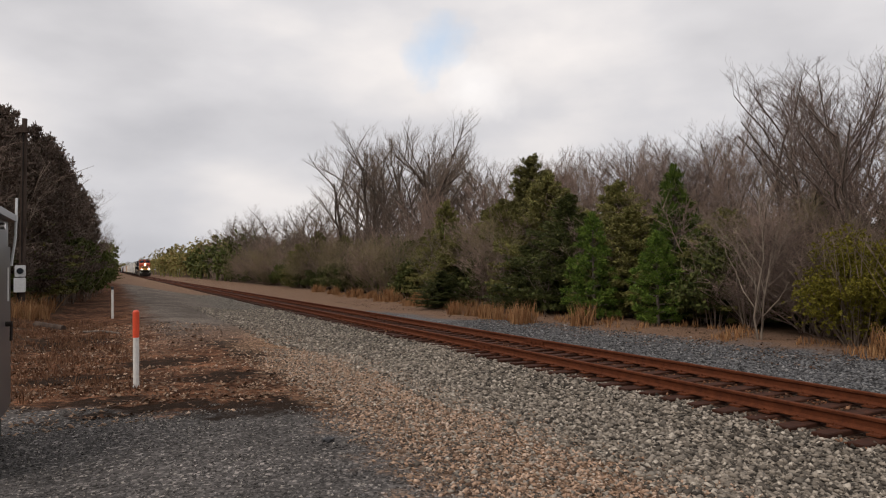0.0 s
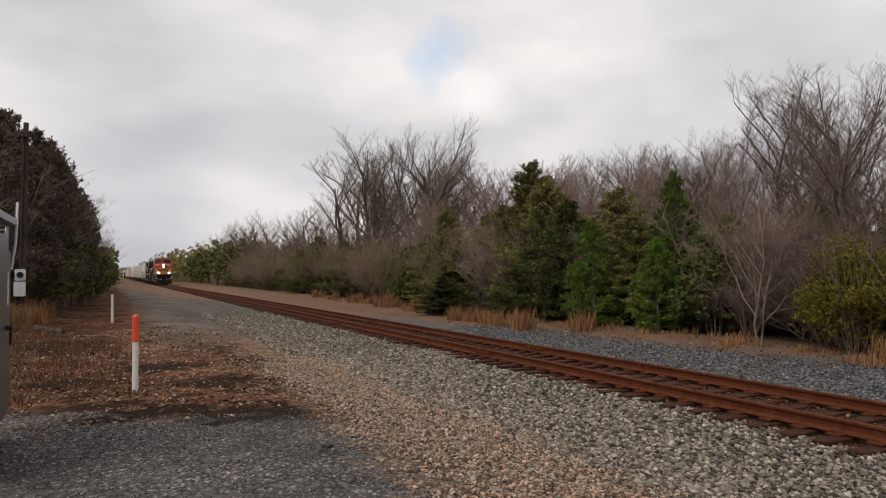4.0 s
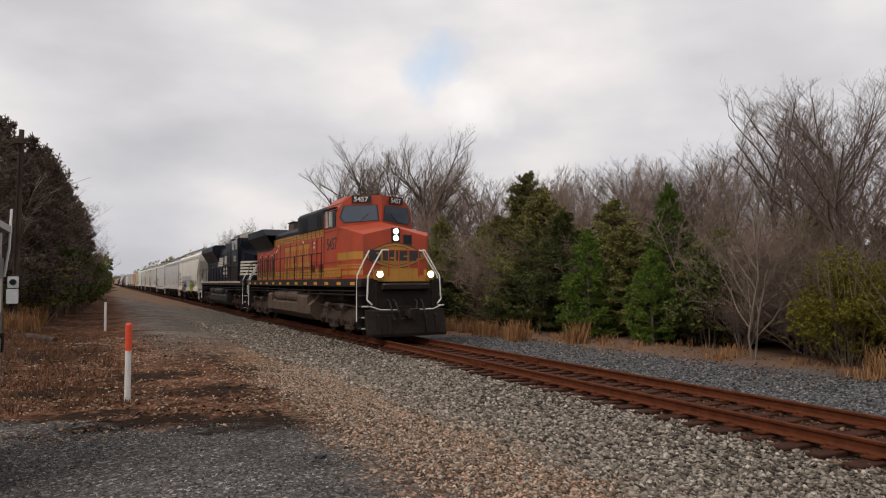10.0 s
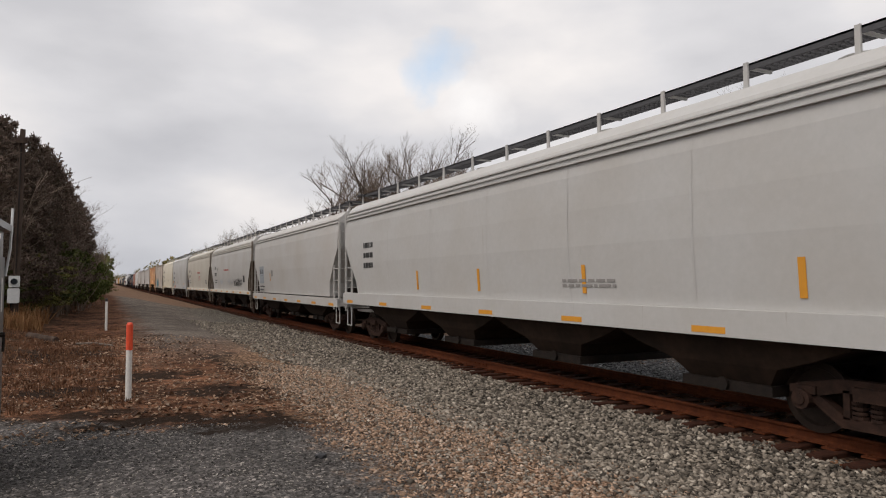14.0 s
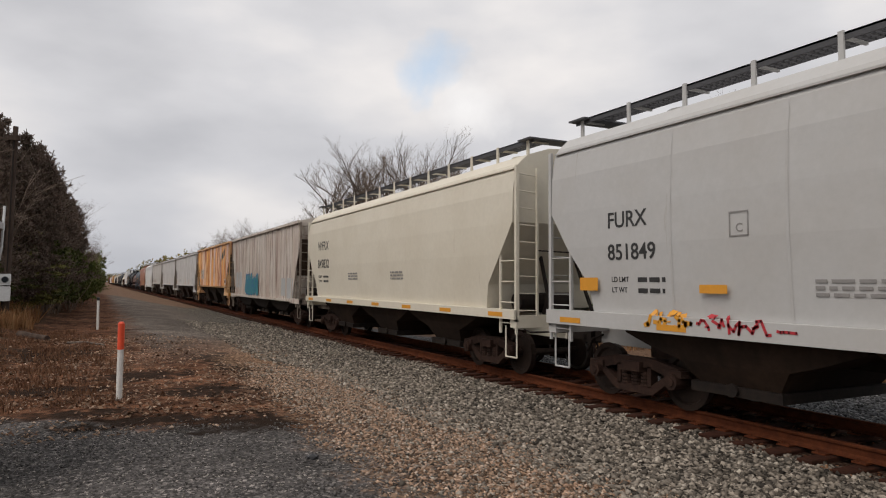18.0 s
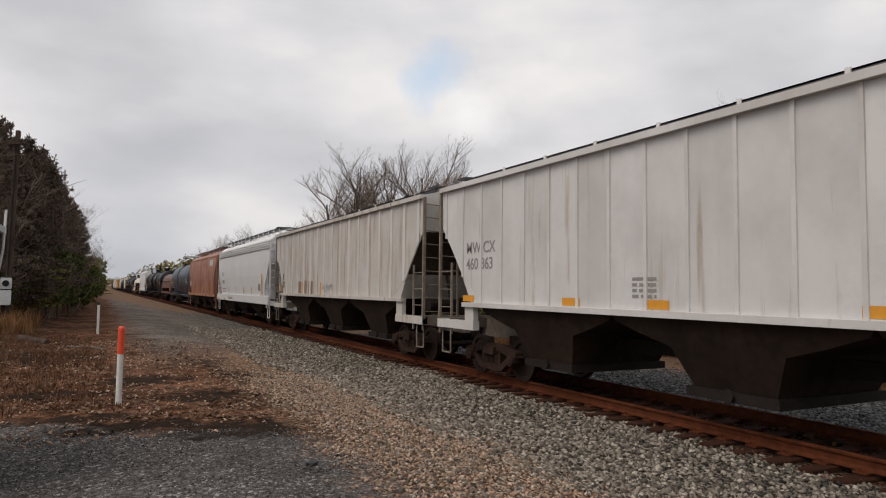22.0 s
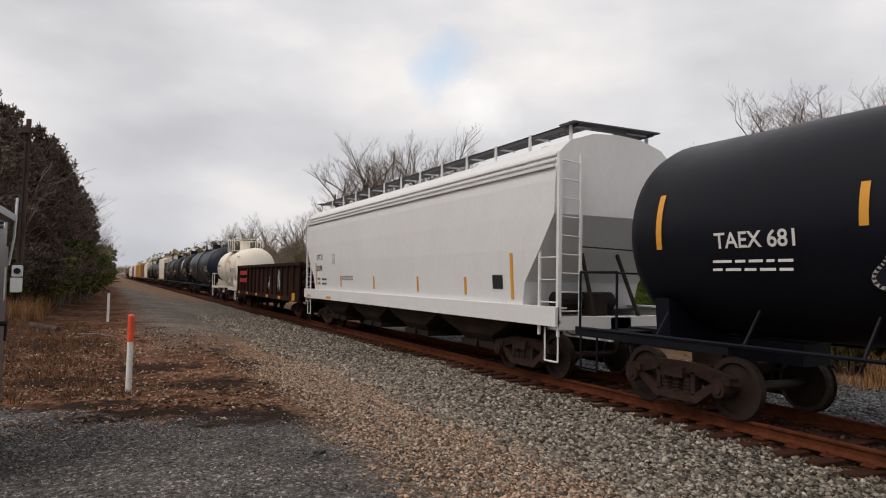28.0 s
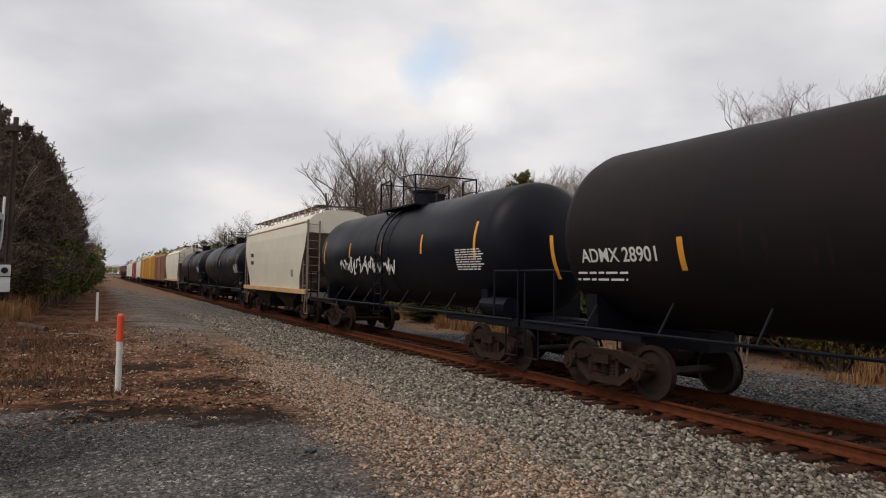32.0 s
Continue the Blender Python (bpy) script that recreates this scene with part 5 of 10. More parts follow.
tagged(mesh_ob("dark_stone", bm, M_BLACK), "dark lump of rock on crushed stone", "stone")

# ---- the train: shared pieces ----
CARS = []
SHARED = {}
M_YEL = plain("reflector_yellow", (0.64, 0.285, 0.025), 0.5, 0, 12, 0.12, 0)
M_WHITE = plain("stencil_white", (0.62, 0.61, 0.58), 0.6, 0, 12, 0.15, 0)
M_DARKINK = plain("stencil_black", (0.03, 0.03, 0.03), 0.6, 0, 12, 0.15, 0)
M_GREYINK = plain("stencil_grey", (0.25, 0.24, 0.23), 0.6, 0, 12, 0.15, 0)
M_REDINK = plain("stencil_red", (0.42, 0.06, 0.05), 0.6, 0, 12, 0.15, 0)
M_GRATE = plain("grating_dark", (0.07, 0.07, 0.075), 0.6, 0.3)
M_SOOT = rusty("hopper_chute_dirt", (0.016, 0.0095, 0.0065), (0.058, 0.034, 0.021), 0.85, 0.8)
M_ENDGEAR = rusty("grimy_ladder_paint", (0.17, 0.13, 0.10), (0.40, 0.36, 0.31), 0.8, 2.5)
M_ENDGRIMESHADE = rusty("end_sheet_grime_shade", (0.085, 0.058, 0.042), (0.22, 0.17, 0.13), 0.85, 0.7)
M_ENDSOOT = rusty("end_sheet_dirt", (0.045, 0.030, 0.022), (0.15, 0.10, 0.07), 0.8, 1.4)
M_HOSE = plain("air_hose", (0.02, 0.02, 0.02), 0.7)


def shared(name, key, build, mat, parent, loc=(0, 0, 0), smooth=False, flip=False):
    """An object on a mesh that is built once and used by every car."""
    if key not in SHARED:
        bm = B()
        build(bm)
        me = bpy.data.meshes.new(name)
        bm.to_mesh(me)
        bm.free()
        for k in (mat if isinstance(mat, list) else [mat]):
            me.materials.append(k)
        if smooth:
            for p in me.polygons:
                p.use_smooth = True
        SHARED[key] = me
    ob = new(name, SHARED[key])
    ob.parent = parent
    ob.location = loc
    if flip:
        ob.rotation_euler = (0, 0, math.pi)
    return ob


def b_wheelset(r):
    def f(bm):
        for s in (-1, 1):
            x = s * 0.7525
            lathe = [(-0.065, r * 0.25), (-0.062, r * 0.84), (-0.065, r * 0.86), (-0.065, r), (0.055, r * 0.985), (0.06, r * 1.06), (0.075, r * 1.06), (0.075, r * 0.86), (0.03, r * 0.8), (0.03, r * 0.3)]
            rings = []
            for a, rr in lathe:
                rings.append([bm.verts.new((x - s * -a * 1.0, rr * math.cos(2 * math.pi * i / 24), rr * math.sin(2 * math.pi * i / 24))) for i in range(24)])
            for p, q in zip(rings, rings[1:]):
                for i in range(24):
                    j = (i + 1) % 24
                    bm.faces.new((p[i], q[i], q[j], p[j]))
            bm.faces.new(rings[0])
            bm.faces.new(rings[-1])
            bm.faces.ensure_lookup_table()
            for k in range(24):
                bm.faces[len(bm.faces) - 2 - 24 * 7 + k].material_index = 1
        bmesh.ops.recalc_face_normals(bm, faces=bm.faces[:])
        cyl(bm, (-1.06, 0, 0), (1.06, 0, 0), 0.075, n=10)
    return f


def b_frame(bm):
    for s in (-1, 1):
        xa, xb = sorted((s * 0.93, s * 1.08))
        prism_x(bm, [(-1.1, 0.50), (-0.98, 0.62), (-0.4, 0.73), (0.4, 0.73), (0.98, 0.62), (1.1, 0.50), (0.82, 0.46), (0.38, 0.57), (-0.38, 0.57), (-0.82, 0.46)][::-1], xa, xb)
        prism_x(bm, [(-0.92, 0.50), (-0.42, 0.15), (0.42, 0.15), (0.92, 0.50), (0.78, 0.54), (0.36, 0.28), (-0.36, 0.28), (-0.78, 0.54)], xa, xb)
        for y in (-0.39, 0.31):
            box(bm, xa, xb, y, y + 0.08, 0.26, 0.6)
        for y in (-0.89, 0.89):
            cyl(bm, (s * 0.92, y, 0.43), (s * 1.17, y, 0.43), 0.125, n=12)
            cyl(bm, (s * 1.17, y, 0.43), (s * 1.19, y, 0.43), 0.07, n=8)
            box(bm, min(s * 0.93, s * 1.12), max(s * 0.93, s * 1.12), y - 0.17, y + 0.17, 0.5, 0.6)
    box(bm, -1.16, 1.16, -0.22, 0.22, 0.5, 0.66)
    box(bm, -0.4, 0.4, -0.3, 0.3, 0.66, 0.86)


def b_spring(s):
    def f(bm):
        for y in (-0.22, 0, 0.22):
            for k in range(4):
                z = 0.28 + 0.056 * k
                cyl(bm, (s * 1.01, y, z), (s * 1.01, y, z + 0.036), 0.095, n=10)
            cyl(bm, (s * 1.01, y, 0.27), (s * 1.01, y, 0.5), 0.06, n=8)
    return f


def b_shoes(bm):
    for s in (-1, 1):
        for y in (-0.42, 0.42):
            box(bm, min(s * 0.66, s * 0.84), max(s * 0.66, s * 0.84), y - 0.05, y + 0.05, 0.25, 0.58)
    box(bm, -0.9, 0.9, -0.5, -0.42, 0.3, 0.42)
    box(bm, -0.9, 0.9, 0.42, 0.5, 0.3, 0.42)


def truck(car, y, cap=None):
    t = shared("truck", "truckframe", b_frame, M_TRUCK, car, (0, y, 0))
    for dy in (-0.89, 0.89):
        shared("wheelset", "wheels43", b_wheelset(0.43), [M_WHEEL, M_TREAD], t, (0, dy, 0.43))
    for s in (-1, 1):
        shared("spring_group", "springs%d" % s, b_spring(s), M_TRUCK, t)
    shared("brake_beam", "shoes", b_shoes, M_STEEL, t)
    if cap:
        for dy in (-0.89, 0.89):
            bm = B()
            cyl(bm, (-1.19, dy, 0.43), (-1.215, dy, 0.43), 0.10, n=12)
            part("bearing_cap", bm, cap, t, "blue painted bearing cap")


def b_coupler(bm):
    box(bm, -0.09, 0.09, -0.42, 0.3, 0.78, 0.98)
    prism_y(bm, [(-0.17, 0.74), (0.17, 0.74), (0.19, 0.9), (0.14, 1.04), (-0.14, 1.04), (-0.19, 0.9)], -0.62, -0.42)
    box(bm, -0.2, -0.06, -0.72, -0.6, 0.76, 1.02)
    pipe(bm, [(0.3, 0.1, 0.95), (0.3, -0.2, 0.85), (0.24, -0.42, 0.6), (0.1, -0.55, 0.62)], 0.025)
    pipe(bm, [(-1.3, 0.02, 1.0), (-1.25, -0.12, 0.95), (-0.3, -0.14, 0.93)], 0.018)


def couplers(car, half, over=0.0):
    shared("coupler", "coupler", b_coupler, M_STEEL, car, (0, -half - over, 0))
    shared("coupler", "coupler", b_coupler, M_STEEL, car, (0, half, 0), flip=True)


def text(name, txt, size, mat, parent, x, y, z, bold=0.0, axis="side"):
    """Lettering on the near side; y is its left end, z its foot."""
    cu = bpy.data.curves.new(name, "FONT")
    cu.body, cu.size, cu.offset, cu.extrude = txt, size, bold, 0.002
    tmp = bpy.data.objects.new(name, cu)
    scene.collection.objects.link(tmp)
    bpy.context.view_layer.update()
    me = bpy.data.meshes.new_from_object(tmp.evaluated_get(bpy.context.evaluated_depsgraph_get()))
    bpy.data.objects.remove(tmp)
    me.materials.clear()
    me.materials.append(mat)
    ob = new(name, me)
    ob.parent = parent
    if axis == "side":
        m = Matrix(((0, 0, -1, x), (-1, 0, 0, y), (0, 1, 0, z), (0, 0, 0, 1)))
    else:   # on a face that looks ahead (-y)
        m = Matrix(((1, 0, 0, x), (0, 0, -1, y), (0, 1, 0, z), (0, 0, 0, 1)))
    ob.matrix_local = m
    return ob


def bars(car, rows, x, y, z, mat, w=0.9, h=0.05, gap=0.09, seed=0, name="small_print"):
    """Rows of print too small to read, as broken bars."""
    rnd = random.Random(seed + int(y * 100))
    bm = B()
    for r in range(rows):
        yy = y
        while yy > y - w:
            l = rnd.uniform(0.06, 0.28)
            box(bm, x - 0.004, x, max(yy - l, y - w), yy, z - r * gap, z - r * gap + h)
            yy -= l + 0.05
    return part(name, bm, mat, car)


def panel(car, name, mat, x, y0, y1, z0, z1, label=""):
    bm = B()
    box(bm, x - 0.004, x, y0, y1, z0, z1)
    return part(name, bm, mat, car, label)


def ribbon(bm, pts, w, x):
    """A flat brush stroke on the near side through (y, z) points."""
    for (ya, za), (yb, zb) in zip(pts, pts[1:]):
        d = math.hypot(yb - ya, zb - za) or 1e-6
        ny, nz = -(zb - za) / d * w / 2, (yb - ya) / d * w / 2
        ey, ez = (yb - ya) / d * w * 0.3, (zb - za) / d * w * 0.3
        q = [(ya - ey + ny, za - ez + nz), (yb + ey + ny, zb + ez + nz), (yb + ey - ny, zb + ez - nz), (ya - ey - ny, za - ez - nz)]
        bm.faces.new([bm.verts.new((x, p[0], p[1])) for p in q])


def tag_art(car, y, z, w, h, n, fill, line, x, seed, shade=None):
    """Spray-painted bubble shapes with outlines, none of them a letter."""
    rnd = random.Random(seed)
    bf, bl, bs = B(), B(), B()
    step = w / n
    for i in range(n):
        cy, cz = y - step * (i + 0.5), z + h / 2 + rnd.uniform(-0.06, 0.06) * h
        ry, rz = step * rnd.uniform(0.5, 0.66), h * rnd.uniform(0.42, 0.56)
        ph, k = rnd.uniform(0, 6), rnd.choice((2, 3, 3, 4))
        pts = []
        for j in range(40):
            a = 2 * math.pi * j / 40
            q = 1 + 0.16 * math.sin(k * a + ph) + 0.07 * math.sin((k + 3) * a - ph) + (rnd.uniform(0.15, 0.34) if j in (8, 13) and k > 2 else 0.0)
            pts.append((cy + ry * q * math.cos(a), cz + rz * q * math.sin(a)))
        off = 0.0012 * i
        bf.faces.new([bf.verts.new((x - 0.003 - off, p[0], p[1])) for p in pts])
        ribbon(bl, pts + pts[:1], 0.04, x - 0.0065 - off)
        for _ in range(3):
            a0 = rnd.uniform(-0.5, 0.5) * ry
            m = [(cy + a0 + 0.34 * ry * math.sin(4.5 * s + ph), cz + rz * (0.62 - 1.1 * s)) for s in (0, 0.2, 0.4, 0.6, 0.8, rnd.uniform(0.8, 1.1))]
            ribbon(bl, m, 0.04, x - 0.0068 - off)
        if shade is not None:
            sp = [(p[0] + 0.11, p[1] - 0.07) for p in pts]
            bs.faces.new([bs.verts.new((x - 0.0015 - off * 0.3, p[0], p[1])) for p in sp])
    part("graffiti_fill", bf, fill, car)
    part("graffiti_outline", bl, line, car)
    if shade is not None:
        part("graffiti_shadow", bs, shade, car)
    else:
        bs.free()


def scrawl(car, y, z, w, h, mat, x, seed, n=7, width=0.045):
    rnd = random.Random(seed)
    bm = B()
    for i in range(n):
        y0 = y - w * i / n
        pts = [(y0 - w / n * s * 1.1 + rnd.uniform(-0.5, 0.5) * w / n * 0.5, z + h * rnd.random()) for s in (0, 0.2, 0.4, 0.6, 0.8, 1.0)]
        ribbon(bm, pts, width, x - 0.004)
    part("graffiti_scrawl", bm, mat, car)


def ladder(car, pts, rungs, mat, r=0.02, name="ladder"):
    """Two stiles given by their ends, and level rungs between."""
    (a0, a1), (c0, c1) = pts
    a0, a1, c0, c1 = Vector(a0), Vector(a1), Vector(c0), Vector(c1)
    bm = B()
    for p, q in ((a0, a1), (c0, c1)):
        d = (q - p)
        box_between(bm, p, q, 0.032)
    for i in range(rungs):
        f = (i + 0.5) / rungs
        cyl(bm, a0.lerp(a1, f), c0.lerp(c1, f), 0.013, n=6)
    return part(name, bm, mat, car)


def box_between(bm, p, q, w):
    cyl(bm, p, q, w, n=4)


def end_gear(car, half, zt, mat, zs, inset, dark=None):
    """At both ends: end sill, corner posts, ladders, cross rungs, brake gear; the sheet above slopes in."""
    mat = dark or mat
    for s in (-1, 1):
        y = s * half
        bm = B()
        box(bm, -1.5, 1.5, min(y, y - s * 0.22), max(y, y - s * 0.22), zs - 0.22, zs + 0.02)
        box(bm, -0.25, 0.25, min(y, y - s * 2.0), max(y, y - s * 2.0), 0.78, zs)
        part("end_sill", bm, mat, car)
        ladder(car, (((-1.47, y - s * 0.04, zs - 0.35), (-1.47, y - s * 0.04, zs + 1.35)), ((-1.47, y - s * 0.62, zs - 0.35), (-1.47, y - s * 0.62, zs + 1.35))), 4, mat)
        for xa in (-1.5, 1.44):
            bm = B()
            box(bm, xa, xa + 0.06, *sorted((y, y - s * 0.07)), zs - 0.1, zt)
            part("corner_post", bm, mat, car)
        ladder(car, (((-1.45, y - s * 0.02, zs - 0.05), (-1.45, y - s * 0.02, zt + 0.02)), ((-0.98, y - s * 0.02, zs - 0.05), (-0.98, y - s * 0.02, zt - 0.02))), 9, mat)
        ladder(car, (((1.45, y - s * 0.02, zs - 0.05), (1.45, y - s * 0.02, zt + 0.02)), ((0.98, y - s * 0.02, zs - 0.05), (0.98, y - s * 0.02, zt - 0.02))), 9, mat)
        bm = B()
        pipe(bm, [(-1.42, y - s * 0.1, zs - 0.2), (-1.42, y - s * 0.1, 0.42), (-1.42, y - s * 0.5, 0.42), (-1.42, y - s * 0.5, zs - 0.2)], 0.018)
        part("stirrup_step", bm, mat, car)
        bm = B()
        pipe(bm, [(-0.98, y - s * 0.03, zs + 1.35), (0.98, y - s * 0.03, zs + 1.3)], 0.014)
        for xx in (-0.55, 0.55):
            box_between(bm, (xx, y - s * 0.1, zs - 0.02), (xx * 0.8, y - s * (0.3 + inset * 0.35), zs + 1.4), 0.04)
        part("end_brace", bm, M_STEEL, car)
        bm = B()
        if s > 0:
            cyl(bm, (0.55, y + 0.0, zs + 1.15), (0.55, y + 0.05, zs + 1.15), 0.24, n=16)
            cyl(bm, (0.55, y - 0.15, zs + 1.15), (0.55, y, zs + 1.15), 0.12, n=10)
            part("brake_wheel", bm, M_STEEL, car)
        else:
            cyl(bm, (-0.9, y + 0.9, zs + 0.28), (0.5, y + 0.9, zs + 0.28), 0.2, n=12)
            box(bm, -0.3, 0.1, y + 0.5, y + 0.8, zs, zs + 0.45)
            part("air_reservoir", bm, M_STEEL, car)


def running_boards(car, half, zroof, zrb, postmat, n, xr=0.95):
    """Roof walkways of open grating on posts, and round hatches between them."""
    for s in (-1, 1):
        bm = B()
        x0, x1 = sorted((s * (xr - 0.52), s * xr))
        for k in range(6):
            xx = x0 + (x1 - x0) * k / 5
            box(bm, xx - 0.012, xx + 0.012, -half + 0.05, half - 0.05, zrb - 0.03, zrb)
        yy = -half + 0.05
        while yy < half:
            box(bm, x0, x1, yy - 0.012, yy + 0.012, zrb - 0.028, zrb - 0.006)
            yy += 0.11
        box(bm, *sorted((s * xr, s * (xr + 0.012))), -half + 0.05, half - 0.05, zrb - 0.10, zrb)
        part("running_board", bm, M_GRATE, car)
        for i in range(n):
            y = -half + 0.25 + (2 * half - 0.5) * i / (n - 1)
            bm = B()
            box(bm, s * (xr + 0.02) - 0.018, s * (xr + 0.02) + 0.018, y - 0.035, y + 0.035, zroof - 0.06, zrb + 0.02)
            box(bm, min(s * (xr - 0.5), s * xr), max(s * (xr - 0.5), s * xr), y - 0.02, y + 0.02, zrb - 0.07, zrb - 0.03)
            part("board_post", bm, postmat, car)
    for s in (-1, 1):
        bm = B()
        box(bm, -1.1, 1.1, min(s * half, s * (half - 0.45)), max(s * half, s * (half - 0.45)), zrb - 0.04, zrb - 0.01)
        part("end_walkway", bm, M_GRATE, car)


def start_car(name, f, r, label, category):
    car = tagged(new(name), label, category, "wagons of the freight train")
    CARS.append((car, f, r))
    return car, (r - f) / 2


def section_body(bm, prof, half, zt, zb, inset, ny=8, curve=False):
    """A hopper shell from a half outline [(x, z)...] bottom to ridge; below zt the ends slope in by inset down to zb."""
    def yend(z):
        if z >= zt:
            return half
        if z <= zb:
            return half - inset
        f = (zt - z) / (zt - zb)
        if curve:
            f = math.sin(f * math.pi / 2) ** 0.8
        return half - inset * f
    rows = []
    for x, z in prof:
        ye = yend(z)
        rows.append([[bm.verts.new((s * x, -ye + 2 * ye * k / ny, z)) for k in range(ny + 1)] for s in (-1, 1)])
    for a, c in zip(rows, rows[1:]):
        for k in range(ny):
            bm.faces.new((a[0][k], c[0][k], c[0][k + 1], a[0][k + 1]))
            bm.faces.new((a[1][k], a[1][k + 1], c[1][k + 1], c[1][k]))
        bm.faces.new((a[0][0], a[1][0], c[1][0], c[0][0]))
        bm.faces.new((a[0][ny], c[0][ny], c[1][ny], a[1][ny]))
    bm.faces.new([rows[0][0][k] for k in range(ny + 1)] + [rows[0][1][k] for k in range(ny, -1, -1)])
    bm.faces.new([rows[-1][0][k] for k in range(ny + 1)][::-1] + [rows[-1][1][k] for k in range(ny, -1, -1)][::-1])


def chutes(car, half, ztop, n, zlow=0.42, xw=1.35, mat=None, reach=None):
    """Discharge hoppers under the floor: pyramids with a gate at the foot."""
    span = (2 * half - 3.6) if reach is None else reach
    for i in range(n):
        c = -span / 2 + span * (i + 0.5) / n
        w = span / n / 2
        bm = B()
        top = [bm.verts.new((x, c + y, ztop)) for x, y in ((-xw, -w), (xw, -w), (xw, w), (-xw, w))]
        prev = top
        # the slopes curve in to an upright throat above the gate
        for xx, yy, zz in ((xw - 0.02, w * 0.97, ztop - 0.12), (xw - 0.06, w * 0.72, ztop - 0.30), (xw - 0.12, max(0.72, w * 0.45), ztop - 0.46), (1.08, 0.66, zlow + 0.1)):
            low = [bm.verts.new((x, c + y, zz)) for x, y in ((-xx, -yy), (xx, -yy), (xx, yy), (-xx, yy))]
            for k in range(4):
                j = (k + 1) % 4
                bm.faces.new((prev[k], low[k], low[j], prev[j]))
            prev = low
        bm.faces.new(low)
        bmesh.ops.recalc_face_normals(bm, faces=bm.faces[:])
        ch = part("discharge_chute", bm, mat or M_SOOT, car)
        bm = B()
        box(bm, -1.16, 1.16, c - 0.74, c + 0.74, zlow - 0.04, zlow + 0.10)
        cyl(bm, (-1.2, c, zlow + 0.05), (-1.0, c, zlow + 0.05), 0.06, n=8)
        cyl(bm, (-1.22, c, zlow + 0.05), (-1.18, c, zlow + 0.05), 0.10, n=8)
        part("outlet_gate", bm, M_STEEL, ch)
    bm = B()
    box(bm, -0.16, 0.16, -half + 0.4, half - 0.4, 0.82, 1.05)
    part("centre_sill", bm, M_STEEL, car)


SMOOTH = [(1.44, 1.36), (1.48, 1.9), (1.515, 2.5), (1.52, 3.1), (1.50, 3.7), (1.45, 4.08), (1.36, 4.27), (1.14, 4.47), (0.6, 4.64), (0.0, 4.68)]


def smooth_hopper(f, r, label, mat, trim, sill=0.30, zsill=1.40, nchute=4, ribs=3, lid=True, inset=1.12, marks=None, stripe=True, seams=6, zt=3.1, ze=0.0, board=True, curve=False, name="covered_hopper"):
    car, half = start_car(name, f, r, label, "freight car")
    car["smooth"] = 1
    bm = B()
    section_body(bm, [(x, z + ze * smooth01(z, 1.5, 4.2)) for x, z in SMOOTH], half - 0.12, zt, 1.75, inset, 10, curve)
    sh = part("shell", bm, [mat, M_ENDGRIMESHADE] if trim is not mat else mat, car)
    # undercut end sheets: road grime, darkened further for the shade they stand in
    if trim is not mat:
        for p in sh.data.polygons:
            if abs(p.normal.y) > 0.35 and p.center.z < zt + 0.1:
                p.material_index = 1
    zeave = 4.2 + ze
    bm = B()
    for k in range(ribs):
        z = zeave - 0.02 - 0.115 * k
        for s in (-1, 1):
            x = s * (1.44 + 0.03 * k)
            box(bm, x - 0.028, x + 0.028, -half + 0.15, half - 0.15, z - 0.03, z)
    part("eave_moulding", bm, trim, car)
    for s in (-1, 1):
        bm = B()
        prism_y(bm, [(s * 1.47, zsill - sill), (s * 1.56, zsill - sill), (s * 1.56, zsill + 0.03), (s * 1.3, zsill + 0.03), (s * 1.3, zsill), (s * 1.47, zsill)][:: s], -half, half)
        part("side_sill", bm, trim, car)
    if seams:
        for k, s in [(i, j) for i in range(1, seams) for j in (-1, 1)]:
            bm = B()
            y = -half + inset + (2 * half - 2 * inset) * k / seams
            for (xa, za), (xb, zb) in zip(SMOOTH[:6], SMOOTH[1:6]):
                v = [bm.verts.new((s * (xx + 0.006), y + d, zz + ze * smooth01(zz, 1.5, 4.2))) for xx, zz, d in ((xa, za, -0.02), (xa, za, 0.02), (xb, zb, 0.02), (xb, zb, -0.02))]
                bm.faces.new(v)
            part("weld_seam", bm, mat, car)
    chutes(car, half, zsill - sill + 0.06, nchute)
    end_gear(car, half, zeave, trim, 1.25, inset, M_ENDGEAR if trim is not mat else None)
    if board:
        running_boards(car, half - 0.1, 4.38 + ze, 4.86 + ze, trim, 13)
    if lid:
        for i in range(4):
            bm = B()
            y = -half * 0.75 + half * 1.5 * i / 3
            cyl(bm, (0, y, 4.6 + ze), (0, y, 4.78 + ze), 0.32, n=14)
            part("hatch", bm, mat, car)
    for k in range(7 if stripe else 2):
        y = half - 0.7 - (2 * half - 1.4) * k / 6
        bm = B()
        box(bm, -1.565, -1.56, y - 0.28, y + 0.28, zsill - sill + 0.04, zsill - sill + 0.13)
        part("reflector_strip", bm, M_YEL, car)
    truck(car, -half + 1.75)
    truck(car, half - 1.75)
    couplers(car, half)
    if marks:
        top, num, ink, size, y0, z1 = marks
        text("car_number", top, size, ink, car, -1.535, y0, z1, 0.004)
        text("car_number", num, size, ink, car, -1.535, y0, z1 - size * 1.45, 0.004)
        zl = z1 - size * 1.45 - 0.36
        text("car_number", "LD LMT", 0.12, ink, car, -1.53, y0 - 0.06, zl, 0.001)
        text("car_number", "LT WT", 0.12, ink, car, -1.53, y0 - 0.06, zl - 0.17, 0.001)
        bars(car, 1, -1.53, y0 - 0.66, zl, ink, 0.6, 0.07, 0.11)
        bars(car, 1, -1.53, y0 - 0.66, zl - 0.17, ink, 0.55, 0.07, 0.11)
    return car, half


